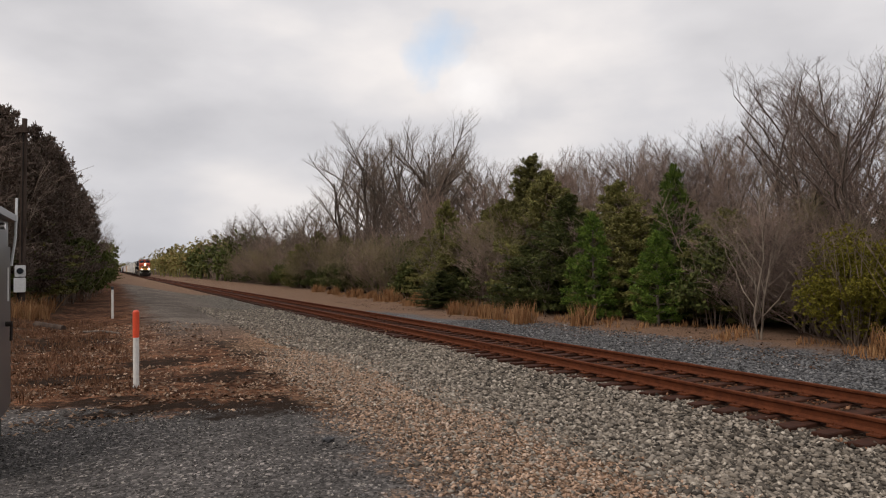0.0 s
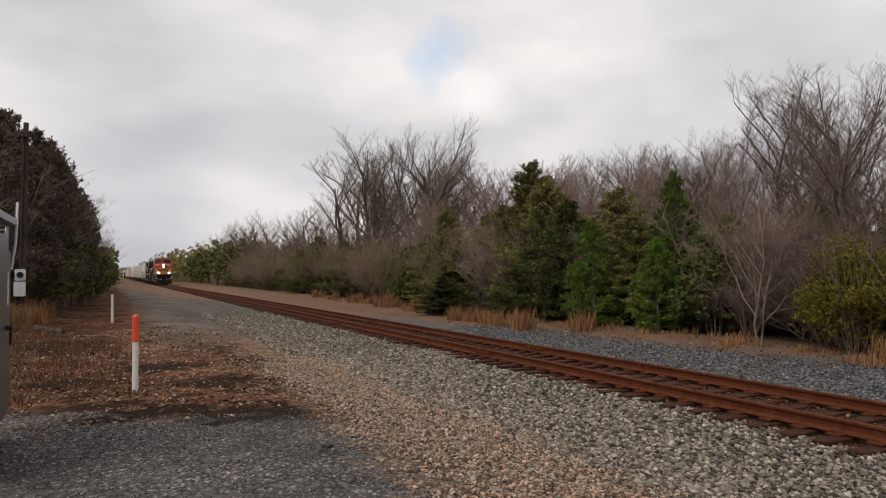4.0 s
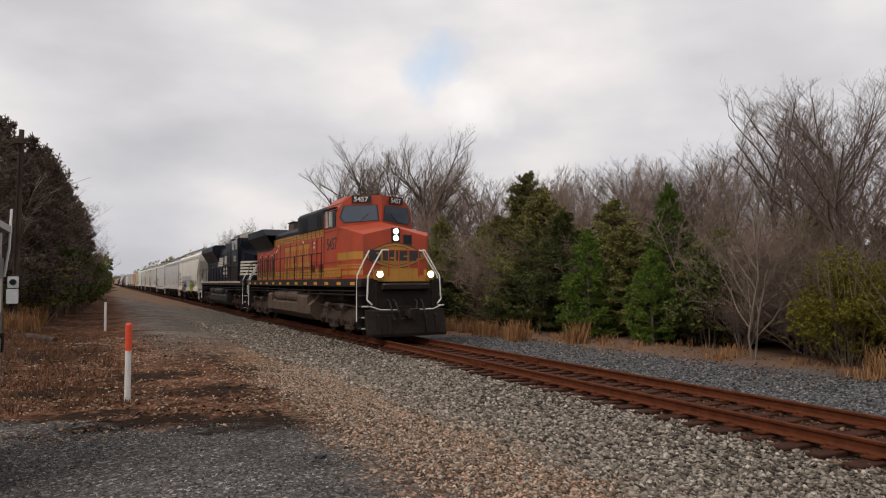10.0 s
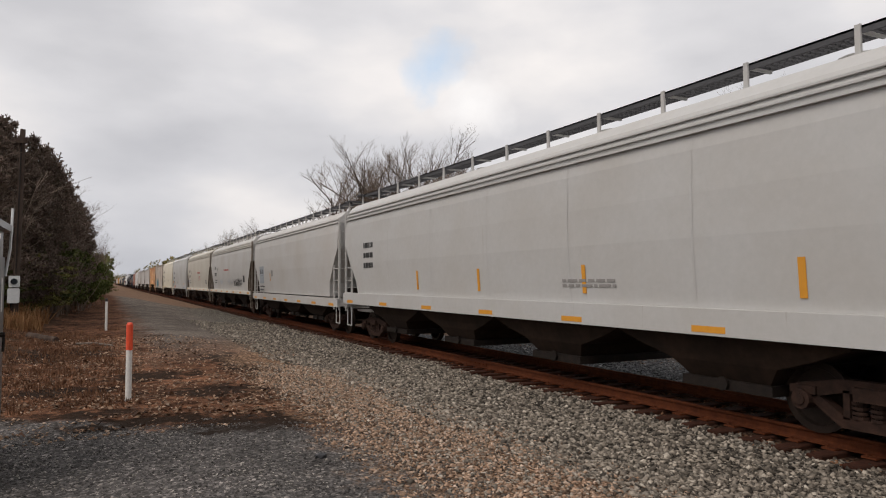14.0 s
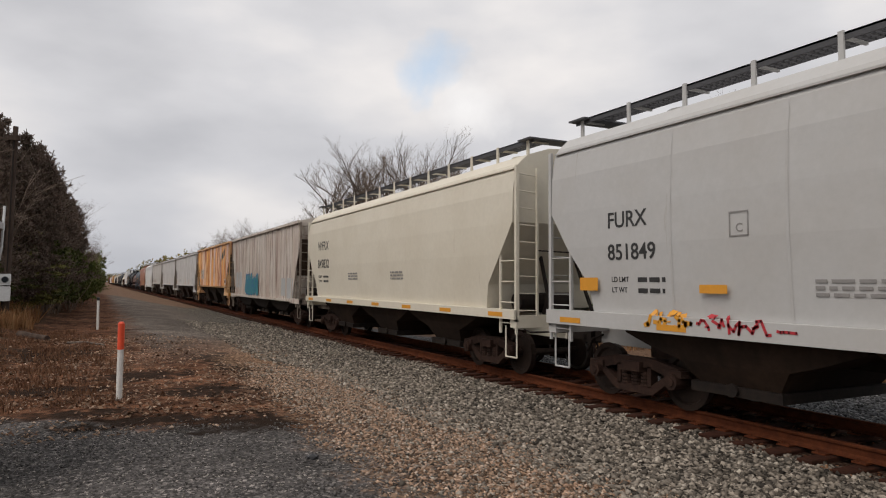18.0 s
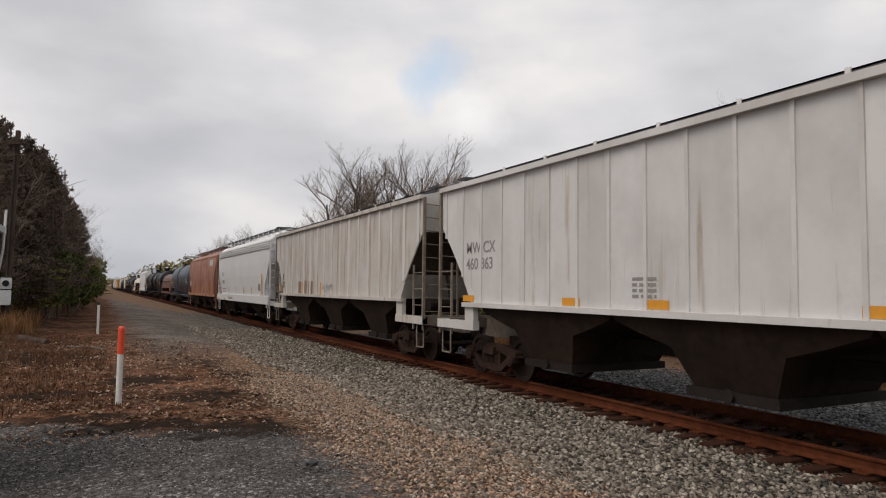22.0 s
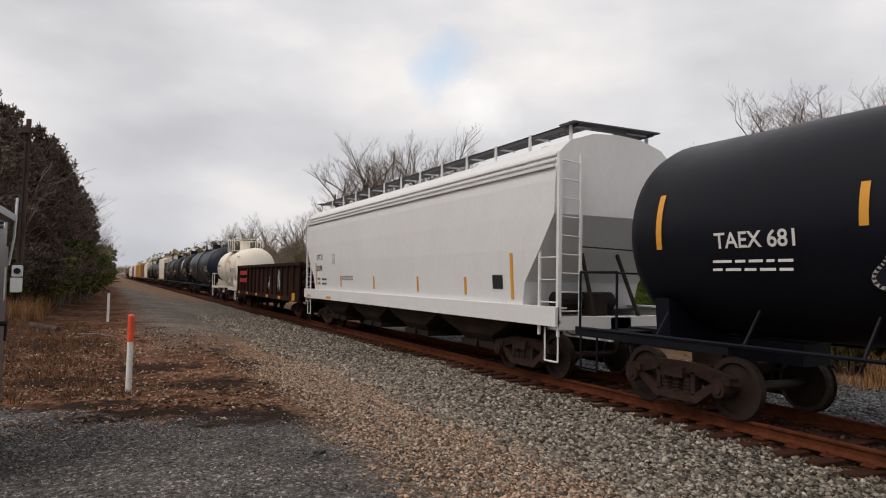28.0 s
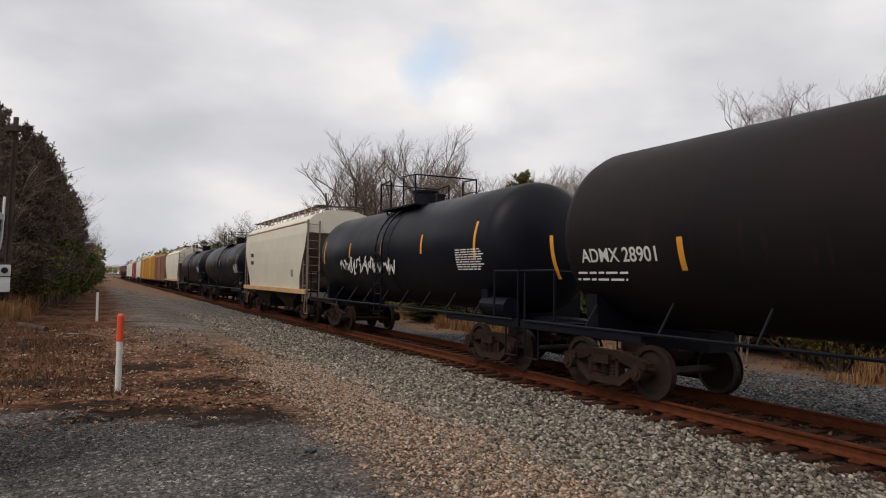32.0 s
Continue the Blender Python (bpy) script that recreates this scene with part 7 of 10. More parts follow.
def loco_common(loco, half, zd, deck_mat, truck_mat, tank_mat, gate, hand, ty, over=0.0, marks=True, tank=(-4.0, 3.8), cyls=((0.22, 2.5), (-1.88, 0.08)), blocks=((2.9, 3.8), (-3.55, -1.92))):
    """Deck, trucks, tank, rails, pilots and steps; over is how far the front end reaches past half."""
    hf = half + over
    bm = B()
    prism_x(bm, [(-hf + 0.35, zd - 0.1), (-hf + 0.35, zd), (half - 0.25, zd), (half - 0.25, zd - 0.1), (half - 0.3, zd - 0.27), (-hf + 0.4, zd - 0.27)], -1.5, 1.5)
    part("deck", bm, deck_mat, loco)
    for k in range(13 if marks else 0):
        y = -hf + 1.2 + (hf + half - 2.4) * k / 12
        bm = B()
        box(bm, -1.512, -1.5, y - 0.22, y + 0.22, zd - 0.22, zd - 0.11)
        part("reflector_strip", bm, M_YEL, loco)
    for y in (-ty, ty):
        loco_truck(loco, y, truck_mat)
    bm = B()
    prism_y(bm, [(-1.46, 0.98), (-1.46, 0.62), (-1.18, 0.36), (1.18, 0.36), (1.46, 0.62), (1.46, 0.98), (0.9, 1.5), (-0.9, 1.5)], *tank)
    part("fuel_tank", bm, tank_mat, loco)
    for y0, y1 in blocks:
        bm = B()
        prism_y(bm, [(-1.47, 0.6), (-1.47, 1.30), (-1.38, 1.40), (-0.9, 1.44), (-0.9, 0.6)], y0, y1)
        part("tank_bracket", bm, tank_mat, loco)
    for y0, y1 in cyls:
        bm = B()
        prof = [(y0, 0.10), (y0 + 0.06, 0.22), (y0 + 0.14, 0.27), (y1 - 0.14, 0.27), (y1 - 0.06, 0.22), (y1, 0.10)]
        lathe_y(bm, prof, 18, -1.22, 1.28)
        for y in (y0 + 0.45, y1 - 0.45):
            lathe_y(bm, [(y - 0.03, 0.272), (y - 0.025, 0.282), (y + 0.025, 0.282), (y + 0.03, 0.272)], 18, -1.22, 1.28)
        part("air_reservoir", bm, tank_mat, loco)
    bm = B()
    for y in (-hf + 3.0, -3.2, -2.2, 4.6, 5.4):
        box(bm, -1.3, -0.7, y - 0.25, y + 0.25, zd - 0.75, zd - 0.34)
    box(bm, -0.9, 0.9, -hf + 1.0, half - 1.0, 1.12, zd - 0.3)
    part("underfloor_gear", bm, M_STEEL, loco)
    for z in (zd - 0.42, zd - 0.55):
        bm = B()
        pipe(bm, [(-1.4, -hf + 1.2, z), (-1.4, -2.0, z - 0.04), (-1.4, 2.0, z), (-1.4, half - 1.2, z)], 0.03)
        part("underfloor_pipe", bm, M_STEEL, loco)
    # handrails along the walkways
    for s in (-1, 1):
        bm = B()
        y = -half + 4.1
        ys = []
        while y < half - 0.6:
            ys.append(y)
            y += 1.35
        for y in ys:
            cyl(bm, (s * 1.47, y, zd - 0.2), (s * 1.47, y, zd + 1.02), 0.02, n=6)
        pipe(bm, [(s * 1.47, ys[0], zd + 1.02), (s * 1.47, ys[-1], zd + 1.02)], 0.02)
        pipe(bm, [(s * 1.47, ys[-1], zd + 1.02), (s * 1.42, half - 0.35, zd + 0.7), (s * 1.42, half - 0.35, 0.6)], 0.024)
        part("handrail", bm, hand, loco)
    # pilots, steps and corner rails at both ends
    for e in (-1, 1):
        h = hf if e < 0 else half
        for s in (-1, 1):
            bm = B()
            for k in range(4):
                z = 0.38 + k * 0.36
                box(bm, *sorted((s * 1.02, s * 1.5)), *sorted((e * (h - 0.32), e * (h - 0.72))), z - 0.02, z + 0.02)
            box(bm, *sorted((s * 1.0, s * 1.03)), *sorted((e * (h - 0.25), e * (h - 0.8))), 0.34, zd)
            box(bm, *sorted((s * 1.02, s * 1.5)), *sorted((e * (h - 0.74), e * (h - 0.78))), 0.3, zd - 0.1)
            st = part("stair", bm, deck_mat, loco)
            bm = B()
            for k in range(3):
                z = 0.38 + k * 0.36
                box(bm, *sorted((s * 1.02, s * 1.5)), *sorted((e * (h - 0.30), e * (h - 0.33))), z - 0.015, z + 0.03)
            part("step_edge", bm, M_RAILING, st, "white step edges")
            bm = B()
            pipe(bm, [(s * 0.55, e * (h - 0.32), zd + 0.95), (s * 0.78, e * (h - 0.32), zd + 0.95), (s * 1.0, e * (h - 0.3), zd + 0.6), (s * 1.30, e * (h - 0.26), zd + 0.08), (s * 1.34, e * (h - 0.24), zd - 0.7), (s * 1.18, e * (h - 0.2), zd - 0.86)], 0.028, 8)
            part("corner_rail", bm, M_RAILING, loco)
            bm = B()
            pipe(bm, [(s * 1.0, e * (h - 0.95), zd + 0.95), (s * 1.2, e * (h - 0.92), zd + 0.6), (s * 1.48, e * (h - 0.8), zd + 0.1), (s * 1.5, e * (h - 0.78), 0.6)], 0.028, 8)
            part("stair_rail", bm, M_RAILING, loco)
            bm = B()
            pipe(bm, [(s * 0.30, e * (h - 0.08), 0.98), (s * 0.95, e * (h - 0.05), 1.0), (s * 1.3, e * (h - 0.1), 1.12)], 0.018)
            part("uncoupling_lever", bm, M_RAILING, loco)
        bm = B()
        prism_x(bm, [(e * (h - 0.3), 1.0), (e * (h - 0.14), 0.98), (e * (h - 0.06), 0.62), (e * (h + 0.06), 0.22), (e * (h + 0.04), 0.12), (e * (h - 0.1), 0.12), (e * (h - 0.3), 0.5)], -1.4, 1.4)
        pl = part("plow", bm, M_STEEL, loco)
        for s in (-1, 1):
            bm = B()
            prism_x(bm, [(e * (h - 0.12), 0.86), (e * (h + 0.04), 0.80), (e * (h + 0.14), 0.22), (e * h, 0.2)], *sorted((s * 0.62, s * 0.72)))
            prism_x(bm, [(e * (h - 0.12), 0.86), (e * (h + 0.04), 0.80), (e * (h + 0.14), 0.22), (e * h, 0.2)], *sorted((s * 1.0, s * 1.06)))
            part("plow_rib", bm, M_STEEL, pl)
        bm = B()
        box(bm, -1.25, 1.25, *sorted((e * (h - 0.5), e * (h - 0.3))), 0.9, zd - 0.1)
        box(bm, -0.4, 0.4, *sorted((e * (h - 0.32), e * (h - 0.1))), 0.72, 1.1)
        prism_x(bm, [(e * (h - 0.3), zd - 0.42), (e * (h - 0.05), zd - 0.34), (e * (h - 0.05), zd - 0.2), (e * (h - 0.3), zd - 0.14)], -0.85, 0.85)
        part("pilot_sheet", bm, M_STEEL, loco)
        bm = B()
        pipe(bm, [(-0.55, e * (h - 0.32), zd + 0.95), (0.55, e * (h - 0.32), zd + 0.95)], 0.024)
        for x in (-0.55, -0.18, 0.18, 0.55):
            cyl(bm, (x, e * (h - 0.32), zd - 0.1), (x, e * (h - 0.32), zd + 0.95), 0.022, n=6)
        part("end_gate_rail", bm, gate, loco)
        for x, q in ((-0.62, 0.10), (-0.42, 0.16), (0.36, -0.14), (0.55, 0.1)):
            bm = B()
            pipe(bm, [(x, e * (h - 0.3), 1.32), (x, e * (h - 0.06), 1.26), (x + q * 0.5, e * (h + 0.05), 0.9), (x + q, e * (h + 0.03), 0.66), (x + q * 1.8, e * (h + 0.02), 0.72)], 0.028)
            part("air_hose", bm, M_HOSE, loco)
    couplers(loco, half, over)


def lead_loco():
    f, r = 203.8, 223.0
    loco = tagged(new("locomotive"), "orange and yellow diesel locomotive with black roof, headlights lit", "locomotive", "wagons of the freight train")
    CARS.append((loco, f, r))
    half, zd = (r - f) / 2, 2.02
    loco_common(loco, half, zd, M_DECK, M_LTRUCK, M_LTANK, M_ORANGE, M_LBLK, 6.9, 0.85)
    # nose: broad, its front corners cut back, its top rising to the windscreens
    bm = B()
    yf, yc = -9.42, -7.45
    low = [(-1.46, yc), (-1.43, yf + 0.38), (-1.18, yf), (1.18, yf), (1.43, yf + 0.38), (1.46, yc)]
    zt = [3.92, 3.66, 3.52, 3.52, 3.66, 3.92]
    a = [bm.verts.new((x, y, zd)) for x, y in low]
    c = [bm.verts.new((x, y, z)) for (x, y), z in zip(low, zt)]
    ridge = [bm.verts.new((0, yf + 0.02, 3.80)), bm.verts.new((0, -8.1, 4.08))]
    mid = bm.verts.new((0, yf, zd))
    bm.faces.new((a[0], a[1], c[1], c[0]))
    bm.faces.new((a[1], a[2], c[2], c[1]))
    bm.faces.new((a[2], mid, ridge[0], c[2]))
    bm.faces.new((mid, a[3], c[3], ridge[0]))
    bm.faces.new((a[3], a[4], c[4], c[3]))
    bm.faces.new((a[4], a[5], c[5], c[4]))
    bm.faces.new((c[0], c[1], ridge[0], ridge[1]))
    bm.faces.new((c[1], c[2], ridge[0]))
    bm.faces.new((c[3], c[4], ridge[0]))
    bm.faces.new((c[4], c[5], ridge[1], ridge[0]))
    bmesh.ops.recalc_face_normals(bm, faces=bm.faces[:])
    part("nose", bm, M_ORANGE, loco)
    # cab: faceted roof, its front bent to a shallow point in the middle
    cab_out = [(-1.48, zd), (-1.48, 4.45), (-1.30, 4.80), (-0.98, 5.06), (0, 5.08), (0.98, 5.06), (1.30, 4.80), (1.48, 4.45), (1.48, zd), (0, zd)]

    def front(x):
        return -8.12 + 0.62 * abs(x) / 1.48

    bm = B()
    fr = [bm.verts.new((x, front(x), z)) for x, z in cab_out]
    bk = [bm.verts.new((x, -5.85, z)) for x, z in cab_out]
    n = len(cab_out)
    for i in range(n):
        j = (i + 1) % n
        bm.faces.new((fr[i], fr[j], bk[j], bk[i]))
    bm.faces.new((fr[9], fr[0], fr[1], fr[2], fr[3], fr[4]))
    bm.faces.new((fr[9], fr[4], fr[5], fr[6], fr[7], fr[8]))
    bm.faces.new(bk)
    bmesh.ops.recalc_face_normals(bm, faces=bm.faces[:])
    part("cab", bm, M_ORANGE, loco)
    bm = B()
    prism_y(bm, [(-1.33, 4.80), (-1.0, 5.085), (0, 5.10), (1.0, 5.085), (1.33, 4.80), (1.30, 4.785), (0.98, 5.065), (-0.98, 5.065), (-1.30, 4.785)], -7.45, -5.8)
    part("cab_roof", bm, M_ORANGE, loco)
    bm = B()
    box(bm, -1.60, -1.44, -7.46, -5.9, 4.60, 4.64)
    part("window_eave", bm, M_LBLK, loco)
    bm = B()
    box(bm, -1.489, -1.482, -5.96, -5.88, zd + 0.05, 4.44)
    for z0, z1 in ((2.62, 2.64), (3.78, 3.80)):
        box(bm, -1.489, -1.482, -8.0, -5.9, z0, z1)
    part("cab_seam", bm, M_DOORGAP, loco)
    for s in (-1, 1):
        pts = [(s * 0.12, 4.16), (s * 1.22, 4.08), (s * 1.36, 4.24), (s * 1.24, 4.66), (s * 0.18, 4.70)]
        pts = [(x, front(x) - 0.005, z) for x, z in pts]
        w = pane(loco, pts if s > 0 else pts[::-1], "windscreen", M_SCREENSKY, off=0.02)
        bm = B()
        pipe(bm, [(s * 0.8, front(0.8) - 0.05, 4.08), (s * 0.45, front(0.45) - 0.05, 4.40)], 0.014)
        part("wiper", bm, M_BLACK, w)
        bm = B()
        vs = box(bm, s * 0.68 - 0.32, s * 0.68 + 0.32, 0, 0.2, 4.79, 5.05)
        for v in vs:
            v.co.y += front(v.co.x) - 0.06
        nb = part("number_board", bm, M_BOARD, loco)
        tx = text("numeral_plate", "5457", 0.24, M_WHITE, nb, s * 0.68 - 0.27, -8.0, 4.835, 0.005, "front")
        for v in tx.data.vertices:
            v.co.z -= front(s * 0.68 - 0.27 + v.co.x) - 0.066 + 8.0
    for y0, y1 in ((-7.36, -7.0), (-6.92, -6.52), (-6.40, -6.10)):
        pane(loco, [(-1.482, y1, 3.96), (-1.482, y0, 3.96), (-1.482, y0, 4.52), (-1.482, y1, 4.52)], "side_window")
    bm = B()
    box(bm, -1.60, -1.49, -6.98, -6.94, 3.94, 4.5)
    box(bm, -1.58, -1.49, -6.50, -6.44, 3.94, 4.56)
    part("sun_visor", bm, M_RAILING, loco)
    text("road_number", "5457", 0.62, M_DARKINK, loco, -1.486, -6.28, 3.11, 0.008)
    # headlight block, ditch lights, nose door
    bm = B()
    box(bm, -0.15, 0.15, yf - 0.03, yf + 0.1, 3.30, 3.78)
    part("headlight_block", bm, M_LBLK, loco)
    lamp(loco, 0, yf - 0.03, 3.42, 0.088)
    lamp(loco, 0, yf - 0.03, 3.66, 0.088)
    for s in (-1, 1):
        lamp(loco, s * 0.92, yf - 0.86, zd + 0.14, 0.10, "ditch_light")
        bm = B()
        box(bm, s * 0.92 - 0.14, s * 0.92 + 0.14, yf - 0.80, yf - 0.6, zd - 0.04, zd + 0.30)
        part("lamp_bracket", bm, M_LYEL, loco)
    pane(loco, [(0.32, yf - 0.002, 3.24), (0.58, yf - 0.002, 3.24), (0.58, yf - 0.002, 3.52), (0.32, yf - 0.002, 3.52)], "nose_window")
    # yellow emblem on the nose: a lens-shaped field with dark bars, and stripes running back round the corners
    bm = B()
    top = [(-1.12 + 2.24 * k / 14, yf - 0.006, 2.86 + 0.40 * math.sin(math.pi * k / 14)) for k in range(15)]
    bot = [(-1.12 + 2.24 * k / 14, yf - 0.006, 2.74 - 0.36 * math.sin(math.pi * k / 14)) for k in range(15)]
    bm.faces.new([bm.verts.new(p) for p in top] + [bm.verts.new(p) for p in bot[::-1]])
    em = part("nose_emblem", bm, M_LYEL, loco)
    bm = B()
    for pts, o in ((top, -0.10), (bot, 0.10)):
        for p, q in zip(pts, pts[1:]):
            pipe(bm, [p, q], 0.016, 4)
        for p, q in zip(pts[2:-2], pts[3:-2]):
            pipe(bm, [(p[0] * 0.9, p[1], p[2] + o), (q[0] * 0.9, q[1], q[2] + o)], 0.012, 4)
    part("emblem_outline", bm, M_DARKINK, em)
    # four bold dark slabs, each with a different notch
    for k, (cut0, cut1) in enumerate(((0.62, 0.8), (0.15, 0.35), (0.35, 0.5), (0.0, 0.25))):
        x = -0.98 + k * 0.50
        z0, z1 = 2.64, 3.0
        bm = B()
        c0, c1 = z0 + (z1 - z0) * cut0, z0 + (z1 - z0) * cut1
        prof = [(x, z0), (x + 0.42, z0), (x + 0.42, c0), (x + 0.27, c0), (x + 0.27, c1), (x + 0.42, c1), (x + 0.42, z1), (x, z1)]
        if cut0 == 0.0:
            prof = [(x, z0), (x + 0.27, z0), (x + 0.27, c1), (x + 0.42, c1), (x + 0.42, z1), (x, z1)]
        prism_y(bm, prof, yf - 0.016, yf - 0.008)
        part("emblem_block", bm, M_DARKINK, em)
    bm = B()
    box(bm, -1.17, 1.17, yf - 0.008, yf - 0.002, zd + 0.02, zd + 0.12)
    box(bm, -0.55, 0.55, yf - 0.01, yf - 0.004, zd + 0.12, zd + 0.42)
    for s in (-1, 1):
        for z, h in ((2.68, 0.27), (zd + 0.46, 0.05), (zd + 0.36, 0.06), (zd + 0.14, 0.14)):
            p0, p1, p2 = Vector((s * 1.18, yf, 0)), Vector((s * 1.43, yf + 0.38, 0)), Vector((s * 1.46, yc, 0))
            o1, o2 = Vector((s * 0.006, -0.004, 0)), Vector((s * 0.006, 0, 0))
            for p, q, o in ((p0, p1, o1), (p1, p2, o2)):
                bm.faces.new([bm.verts.new((v + o) + Vector((0, 0, zz))) for v, zz in ((p, z), (q, z), (q, z + h), (p, z + h))])
    part("nose_stripes", bm, M_LYEL, loco)
    # platform edge in yellow
    bm = B()
    box(bm, -0.95, 0.95, -half - 0.85 + 0.3, -half - 0.85 + 0.36, zd - 0.16, zd + 0.06)
    box(bm, -0.5, 0.5, -half - 0.85 + 0.3, -half - 0.85 + 0.34, zd + 0.06, zd + 0.34)
    part("front_gate", bm, M_LYEL, loco)
    bm = B()
    for x in (-0.45, 0.05, 0.5):
        cyl(bm, (x, -half - 0.85 + 0.3, zd - 0.24), (x, -half - 0.85 + 0.22, zd - 0.24), 0.07, n=10)
    part("hose_head", bm, M_RAILING, loco)
    bm = B()
    cyl(bm, (0.62, -half - 0.85 + 0.3, zd - 0.26), (0.62, -half - 0.85 + 0.24, zd - 0.26), 0.09, n=12)
    part("marker_lens", bm, M_REDLAMP, loco)
    # long hood
    hx = 0.97
    bm = B()
    box(bm, -hx, hx, -5.85, 9.0, zd, 4.12)
    part("hood", bm, M_ORANGE, loco)
    bm = B()
    prism_y(bm, [(-hx - 0.004, 4.11), (-hx - 0.004, 4.28), (-hx + 0.22, 4.48), (hx - 0.22, 4.48), (hx + 0.004, 4.28), (hx + 0.004, 4.11)], -0.5, 9.0)
    part("hood_roof", bm, M_LBLK, loco)
    bm = B()
    prism_y(bm, [(-1.03, 4.125), (-1.03, 4.84), (-0.90, 4.98), (0.90, 4.98), (1.03, 4.84), (1.03, 4.125)], -5.85, -0.3)
    part("brake_grid_box", bm, M_LBLK, loco)
    for y0, y1, z0, z1 in ((-5.4, -4.9, 4.2, 4.72), (-4.7, -4.15, 4.2, 4.72), (-3.95, -3.4, 4.2, 4.72), (-1.9, -0.5, 4.2, 4.72)):
        bm = B()
        k = y0
        while k < y1:
            box(bm, -1.048, -1.03, k, k + 0.05, z0, z1)
            k += 0.10
        part("intake_louvre", bm, M_BOARD, loco)
    panel(loco, "warning_label", M_WHITE, -1.05, -4.86, -4.62, 4.30, 4.44)
    panel(loco, "warning_label", M_WHITE, -1.05, -4.80, -4.70, 4.20, 4.30)
    # radiator wings; soffit and intake side below are blackened for the shade there
    bm = B()
    prism_x(bm, [(4.5, 4.38), (9.28, 4.38), (9.28, 4.74), (5.15, 4.74)], -1.46, 1.46)
    part("radiator_wing", bm, M_LBLK, loco)
    for sd in (-1, 1):
        bm = B()
        v = [bm.verts.new(q) for q in ((sd * 0.975, 4.55, 3.72), (sd * 0.975, 9.0, 3.72), (sd * 1.45, 9.26, 4.385), (sd * 1.45, 4.52, 4.385))]
        bm.faces.new(v if sd > 0 else v[::-1])
        w = [bm.verts.new(q) for q in ((sd * 0.97, 9.0, 3.72), (sd * 0.97, 9.0, 4.385), (sd * 1.45, 9.26, 4.385))]
        bm.faces.new(w)
        part("wing_soffit", bm, M_BOARD, loco)
    bm = B()
    for y in (5.5, 6.45, 7.4, 8.35):
        box(bm, -hx - 0.02, -hx - 0.004, y - 0.42, y + 0.42, 3.62, 4.06)
    part("intake_screen", bm, M_BOARD, loco)
    bm = B()
    bevel_box(bm, -0.42, 0.42, 2.75, 3.85, 4.46, 4.95, 0.05)
    part("exhaust_stack", bm, M_LTANK, loco)
    bm = B()
    box(bm, -0.46, 0.46, 2.70, 3.90, 4.95, 5.0)
    part("stack_rim", bm, M_LBLK, loco)
    for y in (0.9, 1.25, 1.6):
        bm = B()
        cyl(bm, (-0.12, y - 0.1, 4.62), (-0.12, y + 0.22, 4.66), 0.05, 0.11, n=12)
        cyl(bm, (-0.12, y + 0.05, 4.46), (-0.12, y + 0.05, 4.62), 0.03, n=6)
        part("air_horn", bm, M_LBLK, loco)
    # doors: seams, hinges, latches
    for k, y in enumerate([-5.2, -4.56, -3.9, -3.22, -2.5, 0.15, 1.3, 2.5, 3.3, 4.1]):
        bm = B()
        w = 0.035 if k in (1, 3) else 0.012
        box(bm, -hx - 0.012, -hx, y - w, y + w, zd + 0.5, 3.78)
        for z in (2.62, 3.1, 3.6):
            box(bm, -hx - 0.024, -hx, y - 0.06, y + 0.03, z, z + 0.05)
        part("door_seam", bm, M_LBLK if k in (1, 3) else M_DOORGAP, loco)
    for y0, y1, z in ((-5.6, -4.6, 2.68), (-3.6, -2.3, 2.74), (-4.5, -3.3, 3.72)):
        bm = B()
        box(bm, -hx - 0.012, -hx, y0, y1, z, z + 0.02)
        part("door_seam", bm, M_DOORGAP, loco)
    for k in range(9):
        y = 4.5 + k * 0.5
        bm = B()
        box(bm, -hx - 0.014, -hx, y, y + 0.25, zd + 0.16, 3.40 - 0.12 * (k % 3))
        d = part("radiator_door", bm, M_BOARD, loco)
        bm = B()
        box(bm, -hx - 0.022, -hx - 0.012, y + 0.02, y + 0.2, 3.42 - 0.12 * (k % 3), 3.50 - 0.12 * (k % 3))
        part("door_plate", bm, (M_LTAN, M_WHITE, M_REDLAMP)[k % 3], d)
    for y in (-3.85, -2.65):
        bm = B()
        for k in range(6):
            box(bm, -hx - 0.035, -hx, y - 0.28, y + 0.28, 2.34 + k * 0.055, 2.365 + k * 0.055)
        part("louvre", bm, M_DOORGAP, loco)
    # yellow stripes with thin dark edges; the upper ones stop at the radiator
    for z, h, ye in ((3.80, 0.085, 4.6), (3.905, 0.085, 4.6), (4.01, 0.10, 4.6), (2.08, 0.115, 8.95), (2.215, 0.115, 8.95), (2.35, 0.10, 8.95)):
        bm = B()
        box(bm, -hx - 0.009, -hx - 0.003, -5.82, ye, z, z + h)
        st = part("hood_stripe", bm, M_LYEL, loco)
        bm = B()
        box(bm, -hx - 0.011, -hx - 0.003, -5.82, ye, z + h, z + h + 0.018)
        part("stripe_edge", bm, M_LINE, st)
    for z, h in ((2.10, 0.10), (2.22, 0.10), (2.34, 0.10)):
        bm = B()
        box(bm, -1.489, -1.483, -8.0, -5.97, z, z + h)
        part("cab_stripe", bm, M_LYEL, loco)
    # dark latch plates break the stripes along the doors
    bm = B()
    for k in range(22):
        y = -5.5 + k * 0.62
        box(bm, -hx - 0.016, -hx, y - 0.018, y + 0.018, zd + 0.06, zd + 0.46)
        if y < 4.4:
            box(bm, -hx - 0.016, -hx, y - 0.014, y + 0.014, 3.80, 4.11)
    part("door_strap", bm, M_LINE, loco)
